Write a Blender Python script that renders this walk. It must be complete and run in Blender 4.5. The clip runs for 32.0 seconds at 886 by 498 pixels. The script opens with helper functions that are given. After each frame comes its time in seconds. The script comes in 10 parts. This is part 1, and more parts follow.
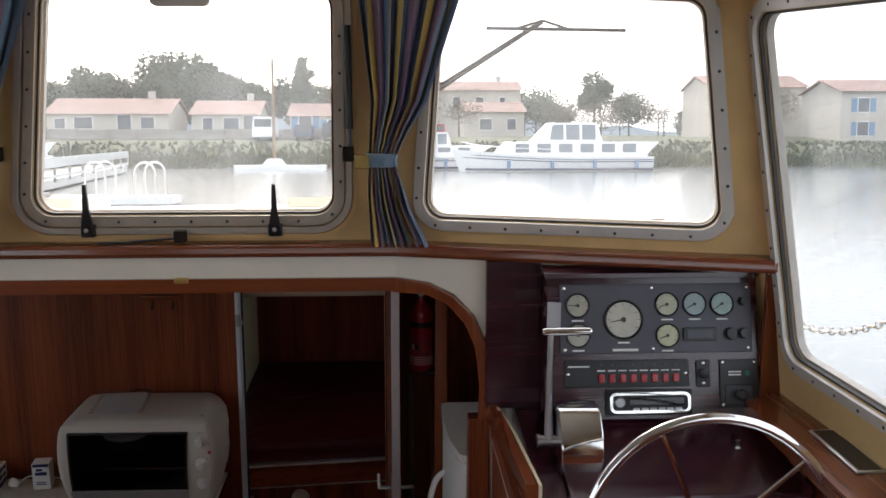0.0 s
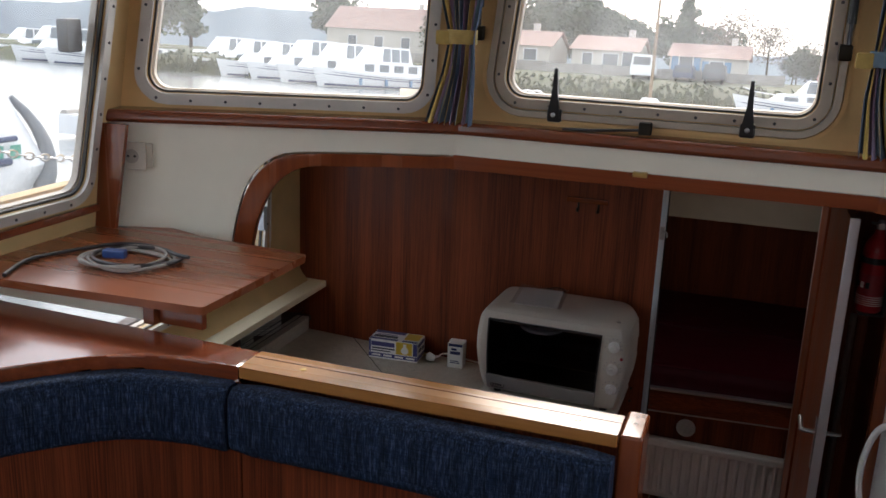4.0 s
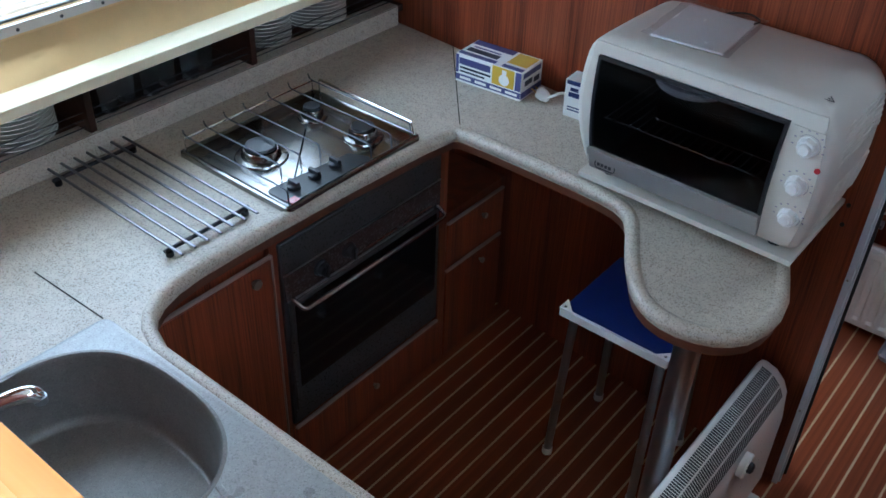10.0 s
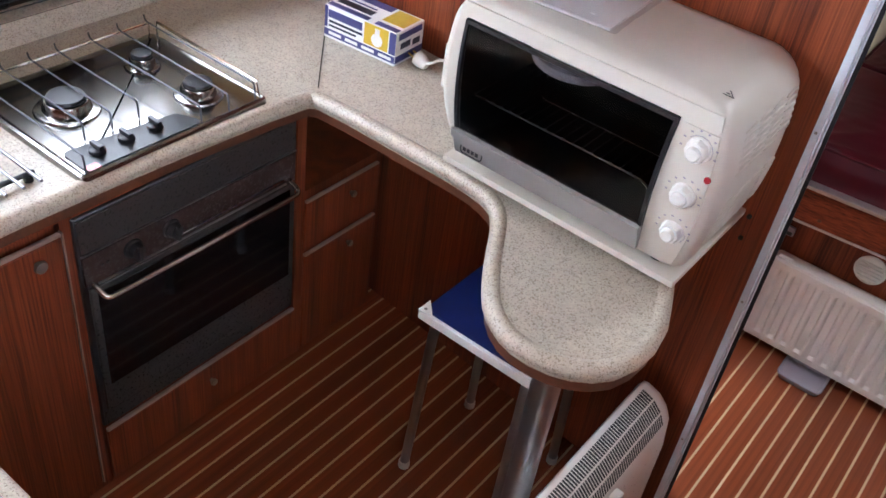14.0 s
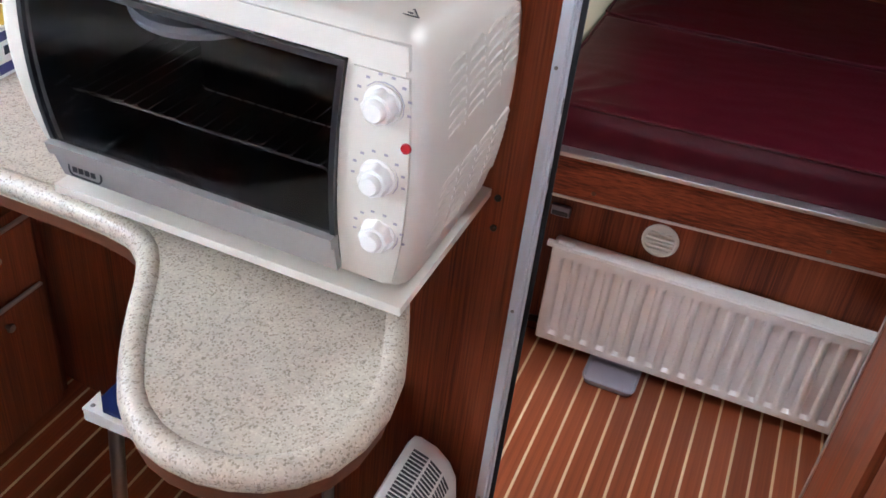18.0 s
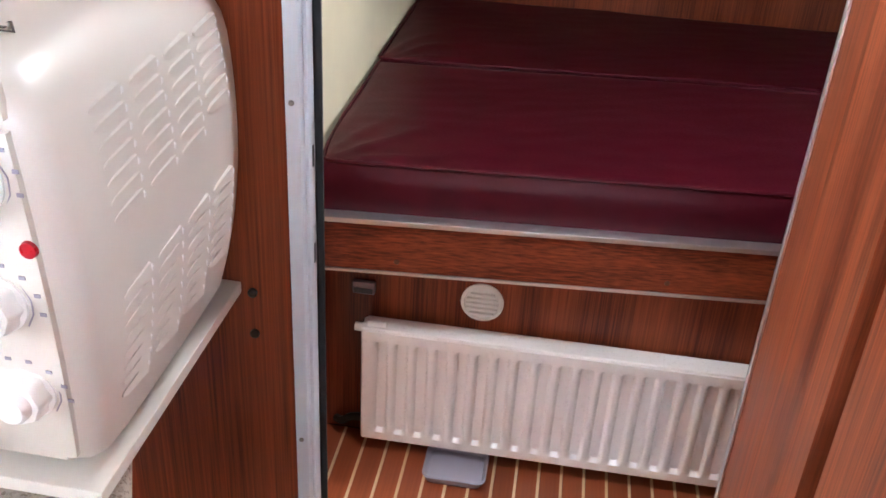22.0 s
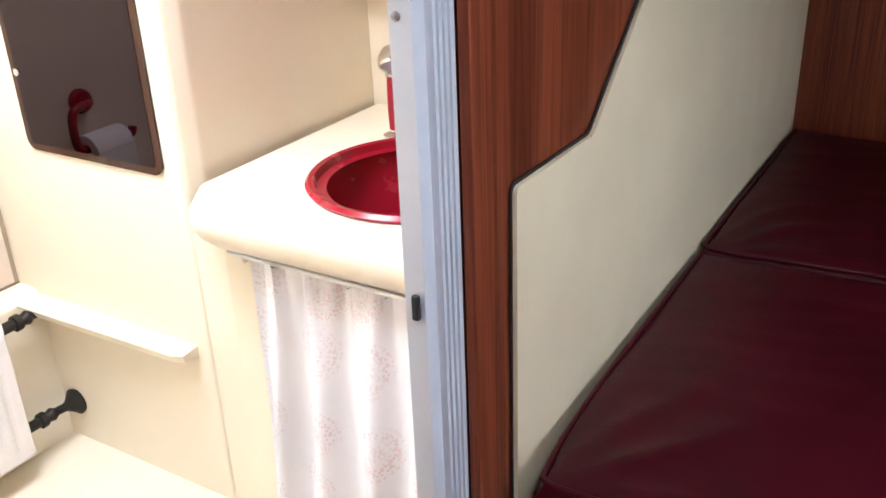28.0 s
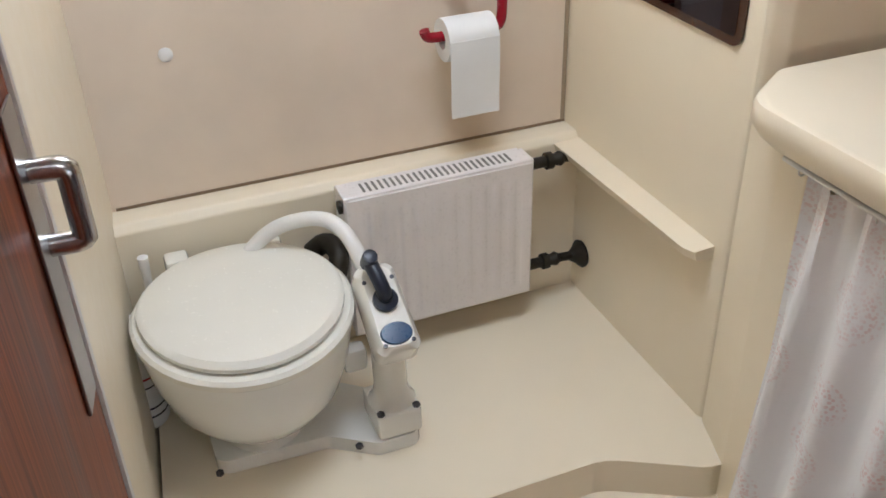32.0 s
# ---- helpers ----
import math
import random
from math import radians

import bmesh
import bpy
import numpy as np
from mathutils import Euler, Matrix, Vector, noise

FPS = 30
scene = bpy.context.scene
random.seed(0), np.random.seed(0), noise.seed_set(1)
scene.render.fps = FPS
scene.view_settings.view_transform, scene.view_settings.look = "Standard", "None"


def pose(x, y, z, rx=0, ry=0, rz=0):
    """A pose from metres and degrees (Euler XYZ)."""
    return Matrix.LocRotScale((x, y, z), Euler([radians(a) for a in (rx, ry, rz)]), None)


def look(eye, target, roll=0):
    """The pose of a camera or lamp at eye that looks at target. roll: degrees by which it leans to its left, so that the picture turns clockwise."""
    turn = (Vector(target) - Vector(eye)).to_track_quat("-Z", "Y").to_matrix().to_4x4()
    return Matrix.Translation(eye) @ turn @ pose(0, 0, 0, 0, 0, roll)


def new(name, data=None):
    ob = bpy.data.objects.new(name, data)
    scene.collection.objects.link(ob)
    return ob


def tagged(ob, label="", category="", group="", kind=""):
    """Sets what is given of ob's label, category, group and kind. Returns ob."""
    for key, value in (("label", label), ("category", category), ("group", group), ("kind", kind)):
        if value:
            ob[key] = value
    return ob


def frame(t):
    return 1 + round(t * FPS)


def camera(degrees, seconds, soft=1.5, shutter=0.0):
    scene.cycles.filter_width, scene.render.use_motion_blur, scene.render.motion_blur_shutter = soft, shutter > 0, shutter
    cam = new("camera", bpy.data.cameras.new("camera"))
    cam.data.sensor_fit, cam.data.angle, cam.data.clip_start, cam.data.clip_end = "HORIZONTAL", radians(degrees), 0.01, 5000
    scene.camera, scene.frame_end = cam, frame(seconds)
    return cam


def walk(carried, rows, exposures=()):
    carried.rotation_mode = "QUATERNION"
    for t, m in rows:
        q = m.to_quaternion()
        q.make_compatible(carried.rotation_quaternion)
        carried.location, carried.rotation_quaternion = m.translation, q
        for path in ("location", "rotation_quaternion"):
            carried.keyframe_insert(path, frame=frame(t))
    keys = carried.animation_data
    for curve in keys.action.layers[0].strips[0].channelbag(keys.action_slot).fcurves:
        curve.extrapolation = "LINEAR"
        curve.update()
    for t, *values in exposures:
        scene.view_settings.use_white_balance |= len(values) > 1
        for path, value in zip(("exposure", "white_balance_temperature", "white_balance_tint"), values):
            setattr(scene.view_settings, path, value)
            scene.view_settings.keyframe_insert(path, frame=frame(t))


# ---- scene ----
cam = camera(51.0, 32.0, soft=1.6)
PATH = [
    (0, (0.1439, 0.3437, 2.5995), (0.2617, 2.3013, 2.2072), 0.23),
    (0.5, (0.1048, 0.3587, 2.5889), (0.0966, 2.3162, 2.1793), 0.13),
    (1, (0.0566, 0.354, 2.5803), (-0.1117, 2.3056, 2.1766), 0.83),
    (1.5, (0.0073, 0.3374, 2.572), (-0.3002, 2.2751, 2.1837), 1.23),
    (2, (0.0001, 0.326, 2.5689), (-0.4535, 2.2353, 2.1835), 1.66),
    (2.5, (-0.0965, 0.2933, 2.5571), (-0.6441, 2.1747, 2.1566), 1.27),
    (3, (-0.1348, 0.2923, 2.5233), (-0.7372, 2.1436, 2.065), 1.88),
    (3.5, (-0.1583, 0.3074, 2.4864), (-0.7783, 2.1432, 1.9908), 2.79),
    (5.5, (-0.0026, 0.8048, 2.3779), (-0.6145, 2.5752, 1.6771), -0.29),
    (6, (-0.0221, 0.9471, 2.3397), (-0.6099, 2.7056, 1.5898), -0.06),
    (6.5, (-0.0872, 1.1628, 2.3018), (-0.5833, 2.9362, 1.5215), 0.59),
    (7, (-0.1346, 1.3172, 2.2779), (-0.5865, 3.0646, 1.4164), 0.57),
    (7.5, (-0.1131, 1.4562, 2.2399), (-0.6507, 3.1619, 1.3445), -0.27),
    (8, (-0.1005, 1.6185, 2.2276), (-0.9018, 3.2018, 1.3051), 0.99),
    (8.5, (-0.0552, 1.7173, 2.2045), (-1.0366, 3.1547, 1.2192), 1.69),
    (9, (-0.0542, 1.7691, 2.1773), (-1.0371, 3.1641, 1.1343), 2.23),
    (9.5, (-0.1005, 1.8407, 2.1365), (-1.0807, 3.1775, 1.0174), 2.73),
    (10, (-0.1268, 1.9212, 2.1202), (-1.1191, 3.1879, 0.9324), 2.09),
    (10.5, (-0.1422, 1.9622, 2.1055), (-1.1619, 3.1648, 0.8751), 3.95),
    (11, (-0.1249, 2.0069, 2.0772), (-1.2349, 3.1138, 0.835), 7.39),
    (11.5, (-0.0945, 2.0649, 2.0565), (-1.3395, 2.986, 0.791), 5.84),
    (12, (-0.075, 2.1091, 2.0491), (-1.3521, 2.9708, 0.7738), 5.66),
    (12.5, (-0.1197, 2.1598, 2.0399), (-1.2975, 3.1368, 0.7522), 6.78),
    (13, (-0.1515, 2.2459, 2.0228), (-1.1461, 3.4292, 0.7537), 8.37),
    (13.5, (-0.1744, 2.2598, 2.0126), (-1.0242, 3.5636, 0.7564), 9.20),
    (15.5, (-0.1164, 2.5587, 1.8349), (-0.9728, 3.8803, 0.6021), 8.16),
    (16, (-0.1235, 2.6245, 1.7896), (-0.9135, 4.0028, 0.5745), 8.10),
    (16.5, (-0.1236, 2.678, 1.7505), (-0.7932, 4.1182, 0.535), 9.96),
    (17, (-0.1648, 2.7441, 1.7162), (-0.7649, 4.2442, 0.5374), 8.17),
    (17.5, (-0.1875, 2.7768, 1.6984), (-0.7733, 4.2974, 0.5387), 5.97),
    (18, (-0.1945, 2.7939, 1.6726), (-0.723, 4.3423, 0.5223), 6.77),
    (18.5, (-0.1896, 2.8519, 1.6197), (-0.6662, 4.4307, 0.4883), 7.57),
    (19, (-0.1639, 2.9377, 1.5674), (-0.626, 4.5501, 0.4781), 7.76),
    (19.5, (-0.1369, 2.9916, 1.5415), (-0.5982, 4.6122, 0.4641), 7.09),
    (20, (-0.1275, 3.0284, 1.5578), (-0.545, 4.6635, 0.4844), 4.92),
    (20.5, (-0.1499, 3.0483, 1.5744), (-0.4951, 4.7272, 0.5437), 3.21),
    (21, (-0.1742, 3.039, 1.5719), (-0.4082, 4.7638, 0.5869), 2.55),
    (21.5, (-0.2011, 3.052, 1.5478), (-0.3962, 4.7754, 0.5519), 3.14),
    (22, (-0.2018, 3.1223, 1.496), (-0.4123, 4.8474, 0.5061), 3.42),
    (22.5, (-0.1617, 3.2481, 1.4347), (-0.4519, 4.9717, 0.4625), 2.55),
    (23, (-0.108, 3.3418, 1.4308), (-0.4678, 5.0724, 0.4951), 2.69),
    (23.5, (-0.0926, 3.3941, 1.4284), (-0.4496, 5.1247, 0.4915), 1.97),
    (24, (-0.101, 3.4896, 1.4407), (-0.3678, 5.2643, 0.558), 1.68),
    (24.5, (-0.1319, 3.601, 1.407), (-0.3052, 5.4079, 0.5673), 0.19),
    (26.5, (-0.1817, 3.8984, 1.3869), (-0.8118, 5.5833, 0.5128), -4.13),
    (27, (-0.2064, 3.9149, 1.3844), (-0.9926, 5.5393, 0.5223), -4.11),
    (27.5, (-0.2463, 3.9685, 1.3793), (-1.1049, 5.5614, 0.5276), -2.27),
    (28, (-0.3132, 4.0407, 1.3753), (-1.2761, 5.5723, 0.5228), -2.31),
    (28.5, (-0.3769, 4.0831, 1.3846), (-1.4006, 5.5754, 0.5331), -2.46),
    (29, (-0.4167, 4.1096, 1.3756), (-1.5017, 5.5517, 0.5137), -2.86),
    (29.5, (-0.4306, 4.1354, 1.3706), (-1.6594, 5.4473, 0.4938), -3.86),
    (30, (-0.4564, 4.1592, 1.3637), (-1.8539, 5.2671, 0.4586), -3.53),
    (30.5, (-0.4688, 4.19, 1.3665), (-1.9922, 5.1031, 0.4471), -3.32),
    (31, (-0.4849, 4.1876, 1.3549), (-2.0673, 4.9631, 0.4093), -2.83),
    (31.5, (-0.476, 4.1965, 1.3398), (-2.0691, 4.8642, 0.3318), -2.50),
    (32, (-0.4723, 4.1847, 1.3167), (-2.0459, 4.7947, 0.2434), -1.73),
]
EXPOSURES = [(0, 1.2, 6350, 10), (2, 1.2, 6350, 10), (3.5, 1.1, 6350, 10), (5.5, 2.1, 5900, 10), (7, 2.45, 5850, 10), (8, 2.92, 5400, 7), (9, 3.0, 5100, -1), (9.9, 3.15, 4850, -3), (10.8, 3.3, 4950, -1), (12, 3.55, 5450, 10), (13, 3.9, 5850, 10),
             (16, 4.4, 5850, 9), (17, 4.4, 5800, 8), (19, 4.55, 5700, 6), (21, 4.75, 5900, 9), (23.2, 5.1, 6000, 10), (24.2, 4.8, 6350, 13), (27, 4.9, 5850, 13), (28, 4.45, 5750, 12), (28.5, 4.2, 5700, 11), (30, 3.45, 5650, 10), (31, 3.2, 5750, 10), (32, 3.05, 5900, 10)]
walk(cam, [(t, look(eye, target, roll)) for t, eye, target, roll in PATH], EXPOSURES)

# ---- sky, sun and lamps added at openings out of view ----
TRIM_ANGLE = -4.6   # the hull lies a little down by the stern, so the water falls away ahead of the cabin's own level
world = bpy.data.worlds.new("overcast_sky")
scene.world = world
world.use_nodes = True
wn, wl = world.node_tree.nodes, world.node_tree.links
sky = wn.new("ShaderNodeTexSky")
sky.sky_type, sky.sun_disc = "NISHITA", False
sky.sun_elevation, sky.sun_rotation = radians(35), radians(-10)
sky.air_density, sky.dust_density, sky.ozone_density = 1.0, 4.0, 1.0
coord, turn = wn.new("ShaderNodeTexCoord"), wn.new("ShaderNodeMapping")
turn.inputs["Rotation"].default_value = (radians(-TRIM_ANGLE), 0, 0)
wl.new(coord.outputs["Generated"], turn.inputs["Vector"])
wl.new(turn.outputs["Vector"], sky.inputs["Vector"])
haze = wn.new("ShaderNodeMixRGB")
haze.inputs[0].default_value, haze.inputs[2].default_value = 0.6, (9.0, 9.2, 9.6, 1)
wl.new(sky.outputs[0], haze.inputs[1])
wl.new(haze.outputs[0], wn["Background"].inputs[0])
wn["Background"].inputs[1].default_value = 0.13

sun = new("sun", bpy.data.lights.new("sun", "SUN"))
sun.data.energy, sun.data.angle, sun.data.color = 1.0, radians(6), (1.0, 0.94, 0.85)
SUN_FROM = Vector((-0.14, 0.81, 0.57))
sun.matrix_world = look(SUN_FROM * 30, (0, 0, 0))


# Area lamp added to brighten a space from an unseen opening.
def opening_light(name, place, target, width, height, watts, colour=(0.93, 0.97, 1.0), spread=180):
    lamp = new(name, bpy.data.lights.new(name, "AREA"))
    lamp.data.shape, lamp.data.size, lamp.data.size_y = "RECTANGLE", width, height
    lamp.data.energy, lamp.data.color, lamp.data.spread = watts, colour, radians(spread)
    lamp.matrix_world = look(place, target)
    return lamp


# Lamp added at a window out of view; narrow spread favours the partition.
opening_light("fore_window_daylight", (1.19, 5.01, 1.15), (-1.0, 5.03, 1.32), 0.28, 0.46, 0.075, (0.93, 0.97, 1.0), 70)
# Fill lamps added under unseen deck hatches to brighten passage and heads.
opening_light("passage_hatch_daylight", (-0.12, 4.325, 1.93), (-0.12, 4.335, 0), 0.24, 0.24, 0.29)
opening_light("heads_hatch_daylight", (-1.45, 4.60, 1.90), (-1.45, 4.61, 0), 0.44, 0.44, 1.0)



# ---- materials ----
def material(name):
    m = bpy.data.materials.new(name)
    m.use_nodes = True
    return m, m.node_tree.nodes, m.node_tree.links, m.node_tree.nodes["Principled BSDF"]


def mapped(n, l, scale, rot=(0, 0, 0)):
    c, mp = n.new("ShaderNodeTexCoord"), n.new("ShaderNodeMapping")
    mp.inputs["Scale"].default_value, mp.inputs["Rotation"].default_value = scale, rot
    l.new(c.outputs["Object"], mp.inputs["Vector"])
    return mp.outputs["Vector"]


def noise_tex(n, l, vec, scale, detail=4, rough=0.55, distort=0.0):
    t = n.new("ShaderNodeTexNoise")
    t.inputs["Scale"].default_value, t.inputs["Detail"].default_value = scale, detail
    t.inputs["Roughness"].default_value, t.inputs["Distortion"].default_value = rough, distort
    l.new(vec, t.inputs["Vector"])
    return t.outputs["Fac"]


def ramp(n, l, fac, stops):
    r = n.new("ShaderNodeValToRGB")
    while len(r.color_ramp.elements) < len(stops):
        r.color_ramp.elements.new(0.5)
    for e, (p, c) in zip(r.color_ramp.elements, stops):
        e.position, e.color = p, (*c, 1)
    l.new(fac, r.inputs[0])
    return r.outputs[0]


def bump(n, l, bsdf, fac, strength, distance=0.002):
    b = n.new("ShaderNodeBump")
    b.inputs["Strength"].default_value, b.inputs["Distance"].default_value = strength, distance
    l.new(fac, b.inputs["Height"])
    l.new(b.outputs[0], bsdf.inputs["Normal"])


def mix(n, l, a, b, fac, mode="MIX"):
    x = n.new("ShaderNodeMixRGB")
    x.blend_type = mode
    for i, v in ((0, fac), (1, a), (2, b)):
        if isinstance(v, (int, float)):
            x.inputs[i].default_value = v
        elif isinstance(v, tuple):
            x.inputs[i].default_value = (*v, 1)
        else:
            l.new(v, x.inputs[i])
    return x.outputs[0]


def wood(name, dark, light, axis="z", rough=0.35, fine=190.0, coat=0.0, vary=0.0, streak=0.5, lo=0.3, hi=0.7, spec=0.5):
    """Straight-grained wood: fine pores over broad streaks, along the given axis."""
    m, n, l, b = material(name)
    s = {"x": (0.012, 1, 1), "y": (1, 0.012, 1), "z": (1, 1, 0.012)}[axis]
    v = mapped(n, l, s)
    pores, broad = noise_tex(n, l, v, fine, 5, 0.65), noise_tex(n, l, v, 14, 3, 0.5, 0.6)
    both = mix(n, l, pores, broad, streak)
    col = ramp(n, l, both, [(lo, dark), (0.5, tuple((p + q) / 2 for p, q in zip(dark, light))), (hi, light)])
    if vary:
        o = n.new("ShaderNodeObjectInfo")
        lift = ramp(n, l, o.outputs["Random"], [(0, (1 - vary,) * 3), (1, (1 + vary,) * 3)])
        col = mix(n, l, col, lift, 1.0, "MULTIPLY")
    l.new(col, b.inputs["Base Color"])
    l.new(ramp(n, l, broad, [(0.3, (rough - 0.06,) * 3), (0.7, (rough + 0.08,) * 3)]), b.inputs["Roughness"])
    b.inputs["Coat Weight"].default_value, b.inputs["Coat Roughness"].default_value = coat, 0.12
    b.inputs["Specular IOR Level"].default_value = spec
    bump(n, l, b, pores, 0.12, 0.0006)
    return m


def painted(name, colour, rough=0.45, mottling=0.06, scale=9.0, grain=0.05, metal=0.0, coat=0.0, spec=0.5):
    """Paint, plastic or moulding: slightly uneven in tone and gloss, with faint relief."""
    m, n, l, b = material(name)
    v = mapped(n, l, (1, 1, 1))
    big, small = noise_tex(n, l, v, scale, 4), noise_tex(n, l, v, scale * 22, 3)
    lo, hi = tuple(c * (1 - mottling) for c in colour), tuple(min(1, c * (1 + mottling)) for c in colour)
    l.new(ramp(n, l, big, [(0.3, lo), (0.7, hi)]), b.inputs["Base Color"])
    l.new(ramp(n, l, small, [(0.3, (max(0.02, rough - 0.05),) * 3), (0.7, (rough + 0.06,) * 3)]), b.inputs["Roughness"])
    b.inputs["Metallic"].default_value, b.inputs["Coat Weight"].default_value = metal, coat
    b.inputs["Specular IOR Level"].default_value = spec
    if grain:
        bump(n, l, b, small, grain, 0.001)
    return m


def metal(name, colour, rough, scratch=0.1):
    m, n, l, b = material(name)
    v = mapped(n, l, (1, 1, 1))
    f = noise_tex(n, l, v, 420, 3)
    l.new(ramp(n, l, f, [(0.3, tuple(c * 0.9 for c in colour)), (0.7, colour)]), b.inputs["Base Color"])
    l.new(ramp(n, l, f, [(0.3, (rough,) * 3), (0.7, (rough + scratch,) * 3)]), b.inputs["Roughness"])
    b.inputs["Metallic"].default_value = 1.0
    return m


def glass(name, colour=(1, 1, 1), alpha=0.01, rough=0.02):
    """Thin clear glazing: a see-through pane with a glossy skin and a translucent film of the given strength, for dirt
    and outdoor haze alike.
    """
    m, n, l, b = material(name)
    clear, shine, both = n.new("ShaderNodeBsdfTransparent"), n.new("ShaderNodeBsdfGlossy"), n.new("ShaderNodeMixShader")
    clear.inputs[0].default_value, shine.inputs["Roughness"].default_value = (*colour, 1), rough
    lw, pw, sc = n.new("ShaderNodeLayerWeight"), n.new("ShaderNodeMath"), n.new("ShaderNodeMath")
    lw.inputs["Blend"].default_value = 0.5
    pw.operation, pw.inputs[1].default_value = "POWER", 4.0
    sc.operation, sc.inputs[1].default_value, sc.inputs[2].default_value = "MULTIPLY_ADD", 0.35, 0.025
    l.new(lw.outputs["Facing"], pw.inputs[0]), l.new(pw.outputs[0], sc.inputs[0])
    l.new(sc.outputs[0], both.inputs[0]), l.new(clear.outputs[0], both.inputs[1]), l.new(shine.outputs[0], both.inputs[2])
    film = n.new("ShaderNodeMixShader")
    veil, patchy = n.new("ShaderNodeBsdfTranslucent"), noise_tex(n, l, mapped(n, l, (1, 1, 1)), 6, 5)
    amount = n.new("ShaderNodeMath")
    amount.operation, amount.inputs[1].default_value = "MULTIPLY", alpha
    l.new(patchy, amount.inputs[0])
    l.new(amount.outputs[0], film.inputs[0]), l.new(both.outputs[0], film.inputs[1]), l.new(veil.outputs[0], film.inputs[2])
    l.new(film.outputs[0], n["Material Output"].inputs[0])
    return m


MAHOGANY = wood("mahogany_laminate", (0.072, 0.014, 0.007), (0.30, 0.072, 0.025), "z", 0.40, 300, 0, 0, 0.40, 0.37, 0.63, 0.3)
MAHOGANY_X = wood("mahogany_laminate_cross", (0.055, 0.010, 0.005), (0.31, 0.070, 0.026), "x", 0.40, 300, 0, 0, 0.40, 0.37, 0.63, 0.3)
MAHOGANY_Y = wood("mahogany_laminate_along", (0.045, 0.009, 0.005), (0.24, 0.058, 0.024), "y", 0.34, 330, 0, 0, 0.42, 0.34, 0.70, 0.3)
VARNISH_X = wood("varnished_trim_across", (0.115, 0.024, 0.009), (0.28, 0.072, 0.021), "x", 0.22, 60, 0.7)
EDGE_WOOD = wood("dark_edge_wood", (0.06, 0.020, 0.010), (0.15, 0.055, 0.026), "x", 0.4, 80)
# Flat grey strips stand in for the shade inside the radiator slots.
SLOT_GREY = painted("shadowed_slot", (0.20, 0.19, 0.17), 0.6)
# Recess boards carry the shade under the shelf in a near-black colour.
SHADED_RECESS = wood("dark_stained_board", (0.018, 0.007, 0.004), (0.055, 0.020, 0.011), "y", 0.45, 200, 0, 0, 0.4, 0.35, 0.65, 0.3)
VARNISH_Y = wood("varnished_trim_along", (0.115, 0.024, 0.009), (0.28, 0.072, 0.021), "y", 0.22, 60, 0.7)
VARNISH_Z = wood("varnished_trim_upright", (0.115, 0.024, 0.009), (0.28, 0.072, 0.021), "z", 0.22, 60, 0.7)
RAIL_WOOD = wood("worn_varnished_rail", (0.27, 0.10, 0.024), (0.52, 0.25, 0.075), "x", 0.24, 40, 0.5, 0, 0.75)
RED_TRIM = wood("red_mahogany_trim", (0.115, 0.024, 0.010), (0.26, 0.066, 0.022), "x", 0.18, 70, 0.8)
PLANK = wood("teak_plank", (0.135, 0.029, 0.011), (0.36, 0.092, 0.031), "y", 0.34, 80, 0.12, 0.16, 0.5, 0.3, 0.7, 0.35)
HOLLY = wood("holly_strip", (0.50, 0.35, 0.20), (0.70, 0.53, 0.34), "y", 0.4, 80, 0.2, 0.08)
TABLE_TOP = wood("table_veneer", (0.20, 0.055, 0.019), (0.26, 0.075, 0.027), "x", 0.26, 160, 0.25)
WHITE_WALL = painted("white_lining", (0.82, 0.79, 0.68), 0.5, 0.04, 5)
CREAM_VINYL = painted("cream_vinyl_lining", (0.64, 0.45, 0.21), 0.55, 0.08, 7, 0.25)
OCHRE = painted("ochre_window_surround", (0.70, 0.47, 0.21), 0.5, 0.12, 6, 0.15)
CREAM_PANEL = painted("cream_panel", (0.82, 0.73, 0.50), 0.5, 0.05, 6, 0.15)
MOULDING = painted("cream_gelcoat", (0.82, 0.73, 0.565), 0.36, 0.05, 1.6, 0, 0, 0.0)
HEADS_WALL = painted("beige_lining_board", (0.73, 0.618, 0.495), 0.5, 0.05, 5, 0.1)
# Kept darker than the white deckhead to cut the light bounced below.
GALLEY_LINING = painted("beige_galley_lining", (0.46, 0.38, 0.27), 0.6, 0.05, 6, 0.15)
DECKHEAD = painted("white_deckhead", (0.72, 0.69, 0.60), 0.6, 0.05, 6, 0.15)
ALU = metal("anodised_aluminium", (0.80, 0.80, 0.82), 0.42, 0.04)
PALE_ALU = painted("pale_coated_aluminium", (0.62, 0.68, 0.74), 0.42, 0.04, 8, 0.02, 0.05)
CHROME = metal("chrome", (0.86, 0.86, 0.86), 0.06, 0.05)
STEEL = metal("brushed_steel", (0.44, 0.44, 0.45), 0.30, 0.03)
BRASS = metal("brass", (0.55, 0.38, 0.14), 0.3)
ROD_STEEL = metal("tarnished_rod_steel", (0.24, 0.24, 0.25), 0.28, 0.04)
DARK_STEEL = metal("dark_steel", (0.10, 0.10, 0.11), 0.4)
RUBBER = painted("black_rubber", (0.012, 0.012, 0.013), 0.6, 0.1)
BLACK = painted("black_plastic", (0.015, 0.015, 0.017), 0.35, 0.1, 20, 0.03)
WHITE_PLASTIC = painted("white_plastic", (0.80, 0.79, 0.76), 0.32, 0.02, 5, 0, 0, 0.15)
OFF_WHITE = painted("cream_enamel", (0.62, 0.585, 0.52), 0.36, 0.02, 1.2, 0, 0, 0.1)
RADIATOR = painted("white_enamel", (0.78, 0.74, 0.72), 0.3, 0.03, 7, 0.02, 0, 0.2)
